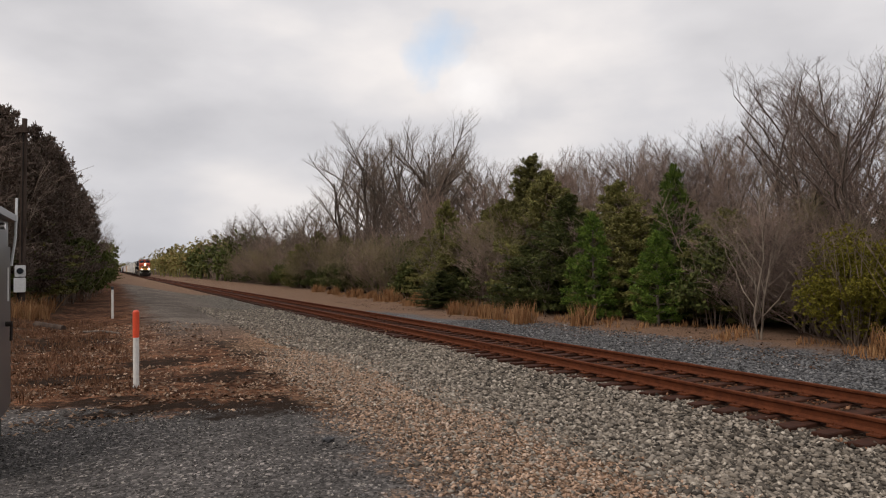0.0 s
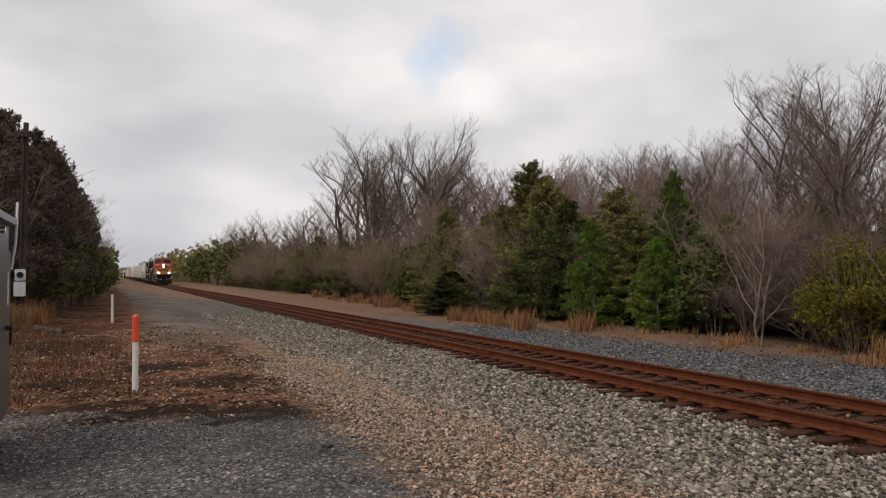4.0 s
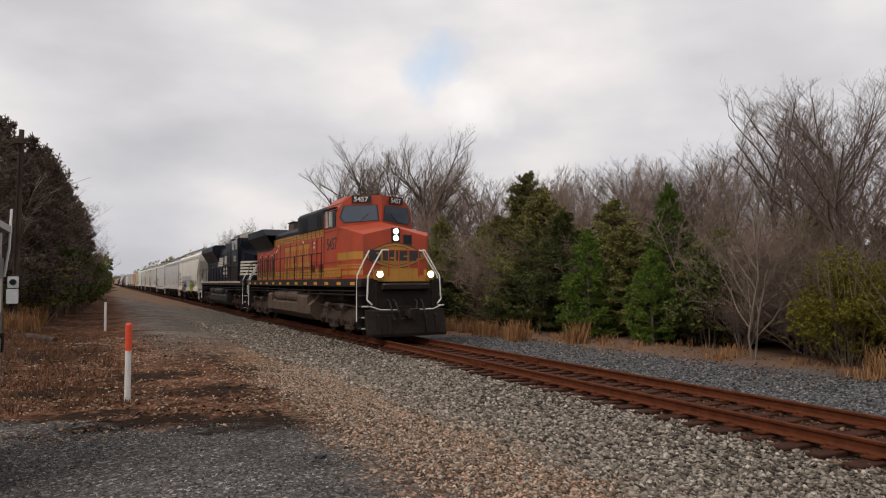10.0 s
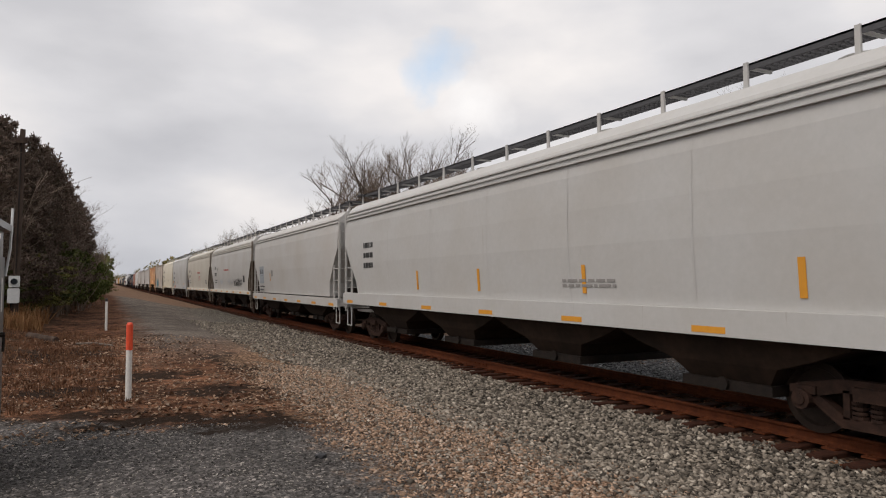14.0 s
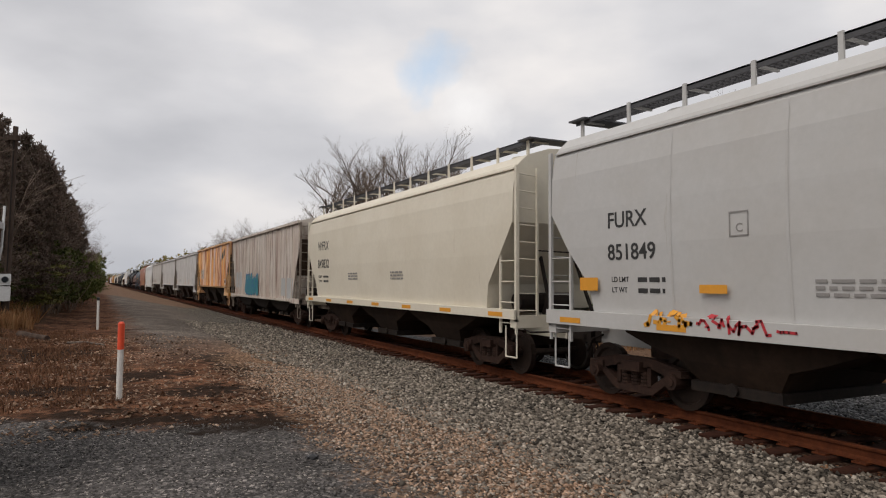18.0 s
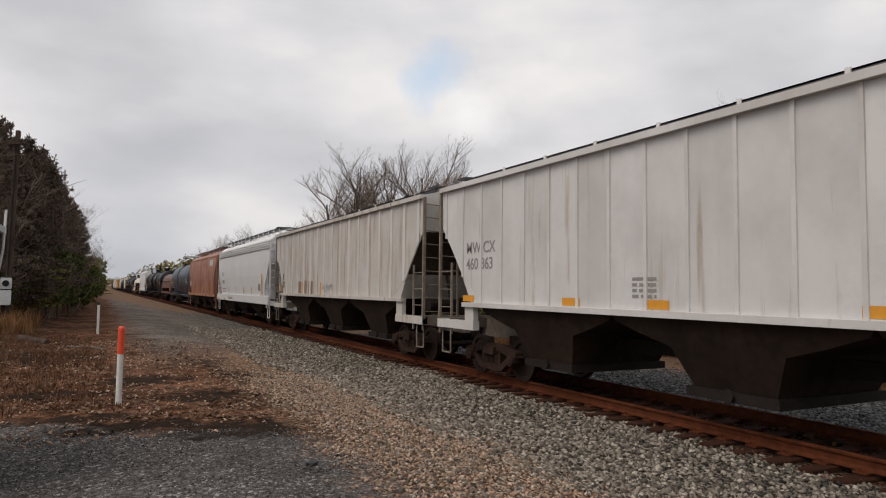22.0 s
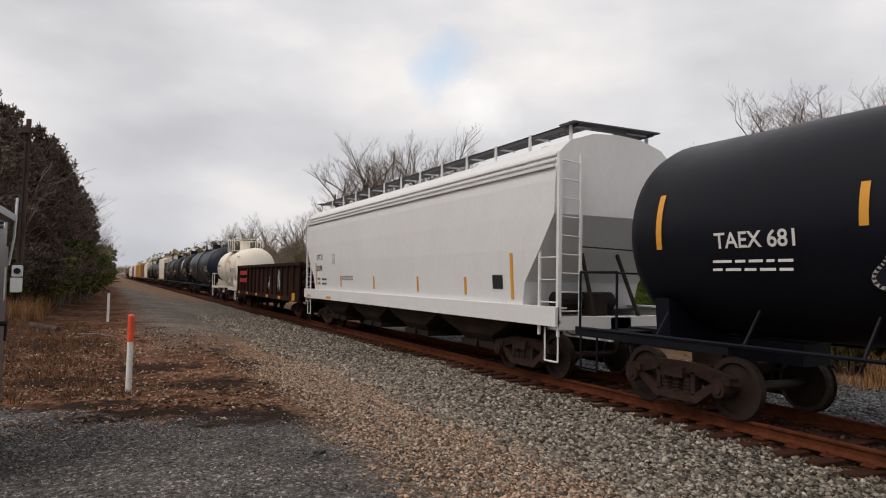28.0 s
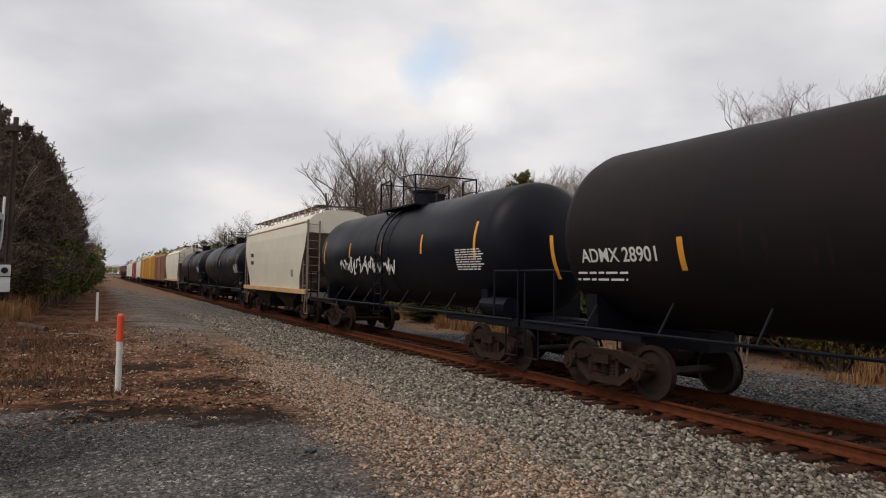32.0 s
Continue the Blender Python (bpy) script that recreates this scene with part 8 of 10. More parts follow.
    # four yellow emblem shapes on the hood: broad stems with flared feet and heads, edged dark
    for y0, y1 in ((2.28, 1.38), (1.16, 0.06), (-0.20, -1.04), (-1.20, -2.14)):
        ym, w = (y0 + y1) / 2, (y0 - y1) / 2
        prof = [(ym - w, 2.58), (ym + w, 2.58), (ym + w, 2.72), (ym + w * 0.62, 2.82), (ym + w * 0.62, 3.36), (ym + w, 3.46), (ym + w, 3.60), (ym - w, 3.60), (ym - w, 3.46), (ym - w * 0.62, 3.36), (ym - w * 0.62, 2.82), (ym - w, 2.72)]
        bm = B()
        prism_x(bm, prof, -hx - 0.012, -hx - 0.006)
        blk = part("emblem_block", bm, M_LYEL, loco)
        bm = B()
        prism_x(bm, [(ym + (y - ym) * 1.07, 3.09 + (z - 3.09) * 1.06) for y, z in prof], -hx - 0.006, -hx - 0.002)
        part("emblem_outline", bm, M_LINE, blk)
        bm = B()
        box(bm, -hx - 0.014, -hx - 0.010, ym - w * 0.14, ym + w * 0.14, 2.80, 3.38)
        part("emblem_cutout", bm, M_ORANGE, blk)
    for y, z in ((-2.85, 3.34), (-2.87, 3.52), (6.2, 3.66), (7.4, 3.62), (3.6, 3.7), (3.9, 3.52), (4.1, 3.45), (-1.1, 3.66)):
        panel(loco, "warning_label", M_WHITE, -hx - 0.014, y - 0.09, y + 0.09, z, z + 0.1)


def second_loco():
    f, r = 224.0, 243.4
    loco = tagged(new("locomotive"), "black diesel locomotive with white stripes on nose and hood", "locomotive", "wagons of the freight train")
    CARS.append((loco, f, r))
    half, zd = (r - f) / 2, 2.0
    loco_common(loco, half, zd, M_DECK, M_TRUCK, M_NTANK, M_NBLK, M_NBLK, 6.7, 0.45, False, (-3.5, 4.3), ((2.7, 4.2), (-1.7, 2.2)), ((-3.4, -3.0),))
    bm = B()
    box(bm, -1.512, -1.502, -half + 1.2, half - 0.3, zd - 0.11, zd - 0.01)
    part("sill_stripe", bm, M_LTAN, loco, "dusty tan sill stripe")
    yf, yc = -9.1, -7.5
    bm = B()
    low = [(-1.35, yc), (-1.35, yf + 0.6), (-0.8, yf), (0.8, yf), (1.35, yf + 0.6), (1.35, yc)]
    a = [bm.verts.new((x, y, zd)) for x, y in low]
    c = [bm.verts.new((x * 0.94, y, z)) for (x, y), z in zip(low, [4.0, 3.75, 3.6, 3.6, 3.75, 4.0])]
    for i in range(5):
        bm.faces.new((a[i], a[i + 1], c[i + 1], c[i]))
    bm.faces.new(c[::-1])
    bmesh.ops.recalc_face_normals(bm, faces=bm.faces[:])
    part("nose", bm, M_NBLK, loco)
    bm = B()
    for k in range(5):
        z = 2.36 + k * 0.19
        for s in (-1, 1):
            p0, p1, p2 = Vector((s * 0.8, yf, 0)), Vector((s * 1.35, yf + 0.6, 0)), Vector((s * 1.35, yc + 0.2, 0))
            for p, q in ((p0, p1), (p1, p2)):
                o = Vector((s * 0.012, -0.01, 0))
                bm.faces.new([bm.verts.new(Vector(((v + o).x * (1 - 0.06 * (zz - zd) / 1.7), (v + o).y, zz))) for v, zz in ((p, z), (q, z), (q, z + 0.11), (p, z + 0.11))])
        box(bm, -0.79, 0.79, yf - 0.012, yf - 0.006, z, z + 0.11)
    part("nose_stripes", bm, M_LWHITE, loco)
    bm = B()
    prism_y(bm, [(-1.48, zd), (1.48, zd), (1.48, 4.66), (1.34, 4.92), (0.8, 5.12), (-0.8, 5.12), (-1.34, 4.92), (-1.48, 4.66)], -7.5, -5.3)
    part("cab", bm, M_NBLK, loco)
    bm = B()
    prism_y(bm, [(-1.38, 4.93), (-0.82, 5.14), (0.82, 5.14), (1.38, 4.93), (1.34, 4.90), (0.8, 5.115), (-0.8, 5.115), (-1.34, 4.90)], -7.55, -5.6)
    box(bm, -1.66, -1.45, -7.3, -5.2, 4.70, 4.735)
    part("cab_roof", bm, M_LWHITE, loco, "white cab roof")
    bm = B()
    box(bm, -1.484, -1.478, -7.5, -5.32, zd + 0.02, 2.95)
    box(bm, -1.379, -1.372, -5.30, -3.02, zd + 0.02, 2.95)
    part("lower_grime", bm, M_NDIRT, loco, "brownish road grime over black paint")
    bm = B()
    prism_y(bm, [(-1.40, 4.74), (1.40, 4.74), (1.34, 4.90), (0.8, 5.10), (-0.8, 5.10), (-1.34, 4.90)], -7.53, -7.50)
    part("cab_brow", bm, M_LWHITE, loco, "white band over the windscreens")
    for x in (-0.16, 0.16):
        bm = B()
        cyl(bm, (x, -7.5, 4.95), (x, -7.60, 4.95), 0.10, n=14)
        part("headlight", bm, M_GLASS, loco)
    bm = B()
    box(bm, -1.0, -0.36, -7.62, -7.5, 4.84, 5.06)
    box(bm, 0.36, 1.0, -7.62, -7.5, 4.84, 5.06)
    nb = part("number_board", bm, M_LWHITE, loco)
    text("numeral_plate", "1213", 0.2, M_DARKINK, nb, -0.92, -7.626, 4.88, 0.003, "front")
    text("numeral_plate", "1213", 0.2, M_DARKINK, nb, 0.44, -7.626, 4.88, 0.003, "front")
    for s in (-1, 1):
        pts = [(s * 0.08, -7.505, 4.14), (s * 1.2, -7.505, 4.08), (s * 1.36, -7.505, 4.2), (s * 1.26, -7.505, 4.72), (s * 0.1, -7.505, 4.8)]
        pane(loco, pts if s > 0 else pts[::-1], "windscreen", off=0.02)
    for y0, y1 in ((-7.22, -6.72), (-6.62, -6.0), (-5.92, -5.52)):
        pane(loco, [(-1.482, y1, 4.02), (-1.482, y0, 4.02), (-1.482, y0, 4.64), (-1.482, y1, 4.64)], "side_window")
    bm = B()
    box(bm, -1.58, -1.49, -7.28, -7.24, 4.0, 4.68)
    box(bm, -1.58, -1.49, -6.26, -6.16, 4.0, 4.4)
    part("mirror", bm, M_RAILING, loco)
    text("road_number", "1213", 0.5, M_LTAN, loco, -1.486, -6.02, 3.28, 0.010)
    hx = 0.97
    bm = B()
    box(bm, -hx, hx, -5.6, 9.2, zd, 4.1)
    part("hood", bm, M_NBLK, loco)
    bm = B()
    prism_y(bm, [(-hx, 4.08), (-hx + 0.12, 4.5), (hx - 0.12, 4.5), (hx, 4.08)], -0.2, 9.2)
    part("hood_roof", bm, M_NBLK, loco)
    bm = B()
    prism_y(bm, [(-1.1, 4.0), (-1.15, 4.8), (-0.95, 4.92), (0.95, 4.92), (1.15, 4.8), (1.1, 4.0)], -3.0, -2.4)
    part("blower_housing", bm, M_NBLK, loco)
    bm = B()
    prism_y(bm, [(-1.36, zd), (-1.37, 4.55), (-1.2, 4.84), (1.2, 4.84), (1.37, 4.55), (1.36, zd)][::-1], -5.3, -3.0)
    part("equipment_hood", bm, M_NBLK, loco)
    bm = B()
    prism_y(bm, [(-1.08, 4.0), (-1.12, 4.7), (-0.95, 4.8), (0.95, 4.8), (1.12, 4.7), (1.08, 4.0)], -2.4, -0.5)
    part("brake_grid_box", bm, M_NBLK, loco)
    bm = B()
    prism_y(bm, [(-hx, 3.5), (-1.5, 4.35), (-1.5, 4.68), (-1.3, 4.82), (1.3, 4.82), (1.5, 4.68), (1.5, 4.35), (hx, 3.5)], 3.0, 9.2)
    part("radiator_wing", bm, M_NBLK, loco)
    for k in range(17):
        y = -4.9 + k * 0.84
        bm = B()
        box(bm, -hx - 0.012, -hx, y - 0.012, y + 0.012, zd + 0.1, 3.4)
        for z in (2.3, 3.05):
            box(bm, -hx - 0.022, -hx, y - 0.06, y + 0.03, z, z + 0.05)
        part("door_seam", bm, M_NBLK, loco)
    for y in (-4.7, -4.1):
        bm = B()
        for k in range(4):
            box(bm, -1.41, -1.36, y - 0.18, y + 0.18, 2.6 + k * 0.07, 2.63 + k * 0.07)
        part("louvre", bm, M_STEEL, loco)
    for y0, y1, z0, z1 in ((-5.5, -4.45, zd + 0.1, 4.3), (-4.38, -3.1, zd + 0.1, 4.0)):
        bm = B()
        for q in ((y0, y0 + 0.02, z0, z1), (y1 - 0.02, y1, z0, z1), (y0, y1, z1 - 0.02, z1), (y0, y1, 2.95, 2.97)):
            box(bm, -1.39, -1.36, *q)
        part("door_seam", bm, M_STEEL, loco)
    # emblem: slanting bars, a leaping dark shape on white, two lines of bars below
    bm = B()
    for k in range(5):
        z = 3.16 + k * 0.135
        v = [(3.5, z), (1.3 - 0.06 * k, z), (1.22 - 0.06 * k, z + 0.09), (3.5, z + 0.09)]
        bm.faces.new([bm.verts.new((-hx - 0.014, y, zz)) for y, zz in v])
    for y0, w in ((0.55, 0.75), (-0.35, 0.8)):
        v = [(y0, 3.24), (y0 - w, 3.24), (y0 - w - 0.1, 3.84), (y0 - 0.1, 3.84)]
        bm.faces.new([bm.verts.new((-hx - 0.014, y, zz)) for y, zz in v])
    part("emblem_shape", bm, M_LWHITE, loco)
    bm = B()
    ribbon(bm, [(1.2, 3.78), (0.95, 3.6), (0.8, 3.35), (0.55, 3.28)], 0.14, -hx - 0.018)
    ribbon(bm, [(0.3, 3.8), (0.1, 3.3)], 0.08, -hx - 0.018)
    ribbon(bm, [(-0.5, 3.7), (-0.8, 3.62), (-0.6, 3.45), (-0.95, 3.36)], 0.09, -hx - 0.018)
    part("emblem_cutout", bm, M_NBLK, loco)
    bm = B()
    for z, y0, n in ((2.8, 1.05, 7), (2.5, 1.1, 8)):
        for k in range(n):
            y = y0 - k * 0.26
            box(bm, -hx - 0.016, -hx - 0.012, y - 0.19, y, z, z + 0.2)
    part("emblem_bars", bm, M_LWHITE, loco)
    for y, z in ((6.6, 3.1), (7.4, 3.05), (4.2, 2.75), (3.0, 2.7), (2.4, 2.75), (-4.0, 3.9), (1.9, 2.3), (0.4, 2.3), (-0.4, 2.3)):
        panel(loco, "warning_label", M_WHITE, -hx - 0.014, y - 0.08, y + 0.08, z, z + 0.08)


lead_loco()
second_loco()

# ---- the train: wagons, in running order ----
WHITE_A = car_paint("wagon_white_warm", (0.655, 0.625, 0.565), 0.10, (0.25, 0.17, 0.10), (0.42, 0.38, 0.32), 0.35)
GREY_A = car_paint("wagon_light_grey", (0.455, 0.455, 0.445), 0.08, (0.22, 0.17, 0.12), (0.36, 0.33, 0.29), 0.35)
GREY_B = car_paint("wagon_pale_grey", (0.475, 0.468, 0.455), 0.12, (0.25, 0.17, 0.11), (0.38, 0.34, 0.29), 0.4)
CREAM = car_paint("wagon_cream", (0.635, 0.595, 0.495), 0.08, (0.3, 0.2, 0.12), (0.44, 0.38, 0.28), 0.3)
STREAK = car_paint("wagon_rust_streaked", (0.58, 0.53, 0.47), 0.42, (0.22, 0.13, 0.09), (0.40, 0.33, 0.27), 0.5)
RUSTOR = car_paint("wagon_orange_rust", (0.66, 0.38, 0.16), 0.50, (0.30, 0.085, 0.03), (0.74, 0.58, 0.42), 0.6, streak=0.5)
IVORY = car_paint("wagon_ivory", (0.505, 0.475, 0.415), 0.14, (0.25, 0.17, 0.10), (0.38, 0.33, 0.26), 0.4)
DIRTYW = car_paint("wagon_dirty_white", (0.62, 0.605, 0.59), 0.18, (0.26, 0.19, 0.14), (0.36, 0.32, 0.28), 0.5)
SHEETOR = rust_sheet("sheet_orange_rust")
SHEETST = car_paint("sheet_rust_streaked", (0.64, 0.59, 0.53), 0.48, (0.16, 0.085, 0.06), (0.42, 0.33, 0.27), 0.6, vary=[(0.62, 0.58, 0.52), (0.50, 0.42, 0.36), (0.60, 0.55, 0.50), (0.40, 0.29, 0.23), (0.62, 0.58, 0.53)])
SHEETDW = car_paint("sheet_dirty_white", (0.62, 0.61, 0.60), 0.30, (0.36, 0.29, 0.23), (0.40, 0.385, 0.37), 0.7, vary=[(0.66, 0.65, 0.64), (0.54, 0.525, 0.505), (0.62, 0.605, 0.59), (0.57, 0.56, 0.55)])
GREY_C = car_paint("wagon_mid_grey", (0.54, 0.515, 0.48), 0.45, (0.30, 0.21, 0.15), (0.30, 0.27, 0.23), 0.5)
BRIGHT = car_paint("wagon_bright_white", (0.65, 0.652, 0.652), 0.06, (0.35, 0.27, 0.2), (0.52, 0.5, 0.47), 0.3)
REDRUST = car_paint("wagon_red_rust", (0.30, 0.105, 0.066), 0.56, (0.125, 0.034, 0.020), (0.44, 0.29, 0.21), 0.8, streak=0.38)
TANKGREY = car_paint("tank_slate", (0.062, 0.079, 0.100), 0.06, (0.05, 0.045, 0.04), (0.052, 0.062, 0.074), 0.3, 0.38, spec=0.35)
TANKBLK = car_paint("tank_black", (0.0045, 0.0052, 0.0095), 0.10, (0.032, 0.017, 0.012), (0.011, 0.010, 0.011), 0.4, 0.34, spec=0.14)
TANKNAVY = car_paint("tank_blue_black", (0.011, 0.016, 0.027), 0.06, (0.03, 0.02, 0.015), (0.016, 0.018, 0.024), 0.35, 0.36, spec=0.24)
TANKRUST = car_paint("tank_brown_black", (0.0080, 0.0064, 0.0078), 0.18, (0.036, 0.016, 0.012), (0.021, 0.012, 0.010), 0.6, 0.5, spec=0.14)
TANKWHITE = car_paint("tank_white", (0.75, 0.70, 0.60), 0.10, (0.4, 0.26, 0.14), (0.55, 0.48, 0.38), 0.3)
STAIN = car_paint("spill_stain", (0.50, 0.31, 0.16), 0.2, (0.4, 0.22, 0.1), (0.6, 0.5, 0.36), 0.5)
COILRED = car_paint("coil_hood_brown", (0.125, 0.058, 0.045), 0.25, (0.08, 0.035, 0.025), (0.2, 0.13, 0.11), 0.5)
COILTAN = car_paint("coil_band_tan", (0.24, 0.165, 0.125), 0.3, (0.14, 0.07, 0.05), (0.25, 0.17, 0.13), 0.5)
GONBRN = car_paint("gondola_brown", (0.019, 0.009, 0.007), 0.46, (0.070, 0.022, 0.013), (0.030, 0.016, 0.012), 0.5, 0.75, spec=0.1)
BOXYEL = car_paint("boxcar_yellow", (0.48, 0.25, 0.03), 0.2, (0.15, 0.06, 0.03), (0.3, 0.17, 0.06), 0.4)
BOXRED = car_paint("boxcar_red", (0.28, 0.06, 0.04), 0.2, (0.1, 0.03, 0.02), (0.2, 0.1, 0.08), 0.4)
BOXORG = car_paint("boxcar_brown", (0.22, 0.10, 0.055), 0.25, (0.1, 0.04, 0.02), (0.2, 0.12, 0.08), 0.4)
PATCHBR = car_paint("patch_brown", (0.24, 0.165, 0.12), 0.3, (0.1, 0.05, 0.03))
PATCHGR = plain("patch_grey", (0.42, 0.43, 0.43), 0.6)
PATCHBL = plain("patch_bluegrey", (0.30, 0.33, 0.36), 0.6)
G_LIME = plain("spray_lime", (0.42, 0.46, 0.03), 0.5)
G_WHITE = plain("spray_white", (0.66, 0.66, 0.66), 0.5)
G_BLACK = plain("spray_black", (0.015, 0.015, 0.018), 0.5)
G_RED = plain("spray_red", (0.45, 0.03, 0.04), 0.5)
G_TEAL = plain("spray_teal", (0.06, 0.26, 0.30), 0.5)
G_BLUE = plain("spray_blue", (0.05, 0.16, 0.42), 0.5)
G_PALE = plain("spray_faded", (0.36, 0.40, 0.46), 0.6)
CAPBLUE = plain("bearing_blue", (0.08, 0.16, 0.32), 0.5)

SIDE = -1.535
# 1 warm white, spray-painted
c, h = smooth_hopper(245.2, 262.4, "warm white covered hopper wagon with spray-painted bubble shapes", WHITE_A, WHITE_A, 0.31, 1.42, marks=("ACFX", "458222", M_DARKINK, 0.34, 7.2, 2.71), zt=3.5, ze=0.18, inset=1.2, curve=True)
panel(c, "paint_patch", PATCHGR, SIDE, -3.16, 5.13, 1.62, 2.58, "grey overpainted patch")
panel(c, "paint_patch", PATCHGR, SIDE, -5.44, -3.165, 1.62, 2.13, "grey overpainted patch")
tag_art(c, 4.4, 1.08, 3.4, 1.05, 4, G_BLACK, G_WHITE, SIDE - 0.03, 3, G_RED)
tag_art(c, 0.2, 1.0, 2.6, 1.3, 4, G_WHITE, G_BLACK, SIDE - 0.03, 5)
tag_art(c, -2.35, 1.04, 2.65, 1.02, 5, G_LIME, G_BLACK, SIDE - 0.03, 7)
scrawl(c, -5.5, 1.52, 0.65, 0.38, G_BLACK, SIDE, 4, 4, 0.035)
scrawl(c, -6.65, 1.6, 0.5, 0.4, G_PALE, SIDE, 6, 4, 0.03)
panel(c, "placard", M_WHITE, SIDE, -6.6, -6.04, 1.72, 2.08, "dark placard in a white border")
for q0, q1 in ((-6.56, -6.42), (-6.40, -6.26), (-6.24, -6.08)):
    panel(c, "placard_window", G_BLACK, SIDE - 0.006, q0, q1, 1.91, 2.05)
    panel(c, "placard_window", G_BLACK, SIDE - 0.006, q0, q1, 1.75, 1.89)
bm = B()
prism_x(bm, [(-7.64, 1.6), (-7.50, 1.6), (-7.26, 2.59), (-7.38, 2.59)], SIDE - 0.006, SIDE - 0.002)
part("yellow_stripe", bm, M_YEL, c)
panel(c, "yellow_stripe", M_YEL, SIDE - 0.002, 7.35, 7.47, 1.6, 2.5)
panel(c, "yellow_stripe", M_YEL, SIDE - 0.002, 4.9, 5.0, 1.6, 2.05)
# 2 light grey
c, h = smooth_hopper(263.1, 282.1, "light grey covered hopper wagon with smooth sides", GREY_A, GREY_A, 0.34, 1.5, ze=0.1)
bars(c, 3, SIDE, 7.6, 3.0, M_DARKINK, 0.8, 0.16, 0.32)
bars(c, 2, SIDE, -2.6, 1.9, M_GREYINK, 1.4)
for y in (-7.2, -3.2, 0.4, 3.6):
    panel(c, "yellow_stripe", M_YEL, SIDE, y - 0.05, y + 0.05, 1.7, 2.2)
# 3 pale grey with a dark number patch
c, h = smooth_hopper(282.8, 297.6, "pale grey covered hopper wagon, tan stained roof, blue-grey number patch", GREY_B, GREY_B, 0.28, 1.28, 3, ribs=2, ze=0.02)
panel(c, "paint_patch", PATCHBL, SIDE, 4.95, 5.98, 1.84, 2.74)
text("car_number", "SOXX\n15165", 0.33, M_DARKINK, c, SIDE - 0.006, 5.9, 2.36, 0.006)
bars(c, 2, SIDE, 5.9, 1.65, M_DARKINK, 1.0, 0.07, 0.16)
panel(c, "yellow_stripe", M_YEL, SIDE, 3.42, 3.52, 1.95, 2.35)
panel(c, "load_box", M_GREYINK, SIDE, 2.9, 3.2, 2.2, 2.5)
# 4
c, h = smooth_hopper(298.5, 314.8, "pale grey covered hopper wagon with black scrawls on its side", GREY_B, WHITE_A, 0.17, 1.35, 3, ribs=3, ze=0.05, marks=("CITX", "700217", M_DARKINK, 0.33, 6.2, 2.85))
plate_box(c, 4.85, 2.72)
text("side_notice", "DO NOT HAMMER ON CAR", 0.17, M_REDINK, c, SIDE - 0.004, 1.85, 2.68, 0.0015)
scrawl(c, -2.2, 1.65, 3.0, 0.5, G_BLACK, SIDE, 9, 9, 0.06)
scrawl(c, 3.6, 1.75, 1.3, 0.4, G_PALE, SIDE, 10, 6, 0.03)
scrawl(c, 0.2, 1.7, 2.0, 0.45, G_PALE, SIDE, 11, 7, 0.03)
panel(c, "placard", G_BLACK, SIDE, -6.0, -5.55, 1.9, 2.3)
# 5
c, h = smooth_hopper(315.5, 331.3, "ivory covered hopper wagon with red notices", IVORY, WHITE_A, 0.17, 1.35, 3, ribs=3, ze=0.08, marks=("CEFX", "351423", M_DARKINK, 0.33, 6.25, 2.85), seams=9)
plate_box(c, 4.64, 2.62)
text("side_notice", "DO NOT HAMMER", 0.22, M_REDINK, c, SIDE - 0.004, -0.1, 2.66, 0.0015)
bars(c, 4, SIDE, -0.9, 2.4, M_REDINK, 1.3, 0.035, 0.11)
scrawl(c, 7.0, 1.85, 0.5, 0.3, G_BLUE, SIDE, 14, 4, 0.03)
panel(c, "placard", G_BLACK, SIDE, -5.9, -5.45, 1.75, 2.1)
# 6
c, h = smooth_hopper(332.3, 347.7, "light grey covered hopper wagon with rounded sides", GREY_A, GREY_A, 0.22, 1.42, 3, ribs=1, marks=("FURX", "851849", M_DARKINK, 0.36, 6.06, 2.84), seams=7, stripe=False, ze=0.15)
plate_box(c, 3.67, 2.56)
for y0, y1, z0, z1 in ((6.28, 6.74, 1.81, 2.03), (3.7, 4.16, 1.80, 1.92), (-5.86, -5.34, 1.62, 1.8)):
    panel(c, "yellow_patch", M_YEL, SIDE - 0.002, y0, y1, z0, z1)
bars(c, 3, SIDE, 2.5, 1.95, M_GREYINK, 0.9, 0.04, 0.08)
scrawl(c, 5.14, 1.30, 0.85, 0.22, M_YEL, SIDE - 0.03, 15, 5, 0.06)
scrawl(c, 4.2, 1.27, 1.1, 0.24, G_RED, SIDE - 0.03, 16, 6, 0.04)
scrawl(c, 3.0, 1.34, 0.3, 0.02, G_RED, SIDE - 0.03, 18, 1, 0.035)
scrawl(c, -5.6, 1.25, 0.9, 0.16, G_BLUE, SIDE - 0.03, 17, 5, 0.04)
# 7
c, h = smooth_hopper(348.6, 363.5, "cream covered hopper wagon with large dark lettering", CREAM, CREAM, 0.16, 1.36, 3, ribs=1, seams=0, marks=("WFRX", "849832", M_DARKINK, 0.46, 6.0, 3.13), ze=0.12)
bars(c, 3, SIDE, 2.6, 2.2, M_GREYINK, 0.9)
bars(c, 3, SIDE, -1.0, 2.2, M_GREYINK, 0.9)
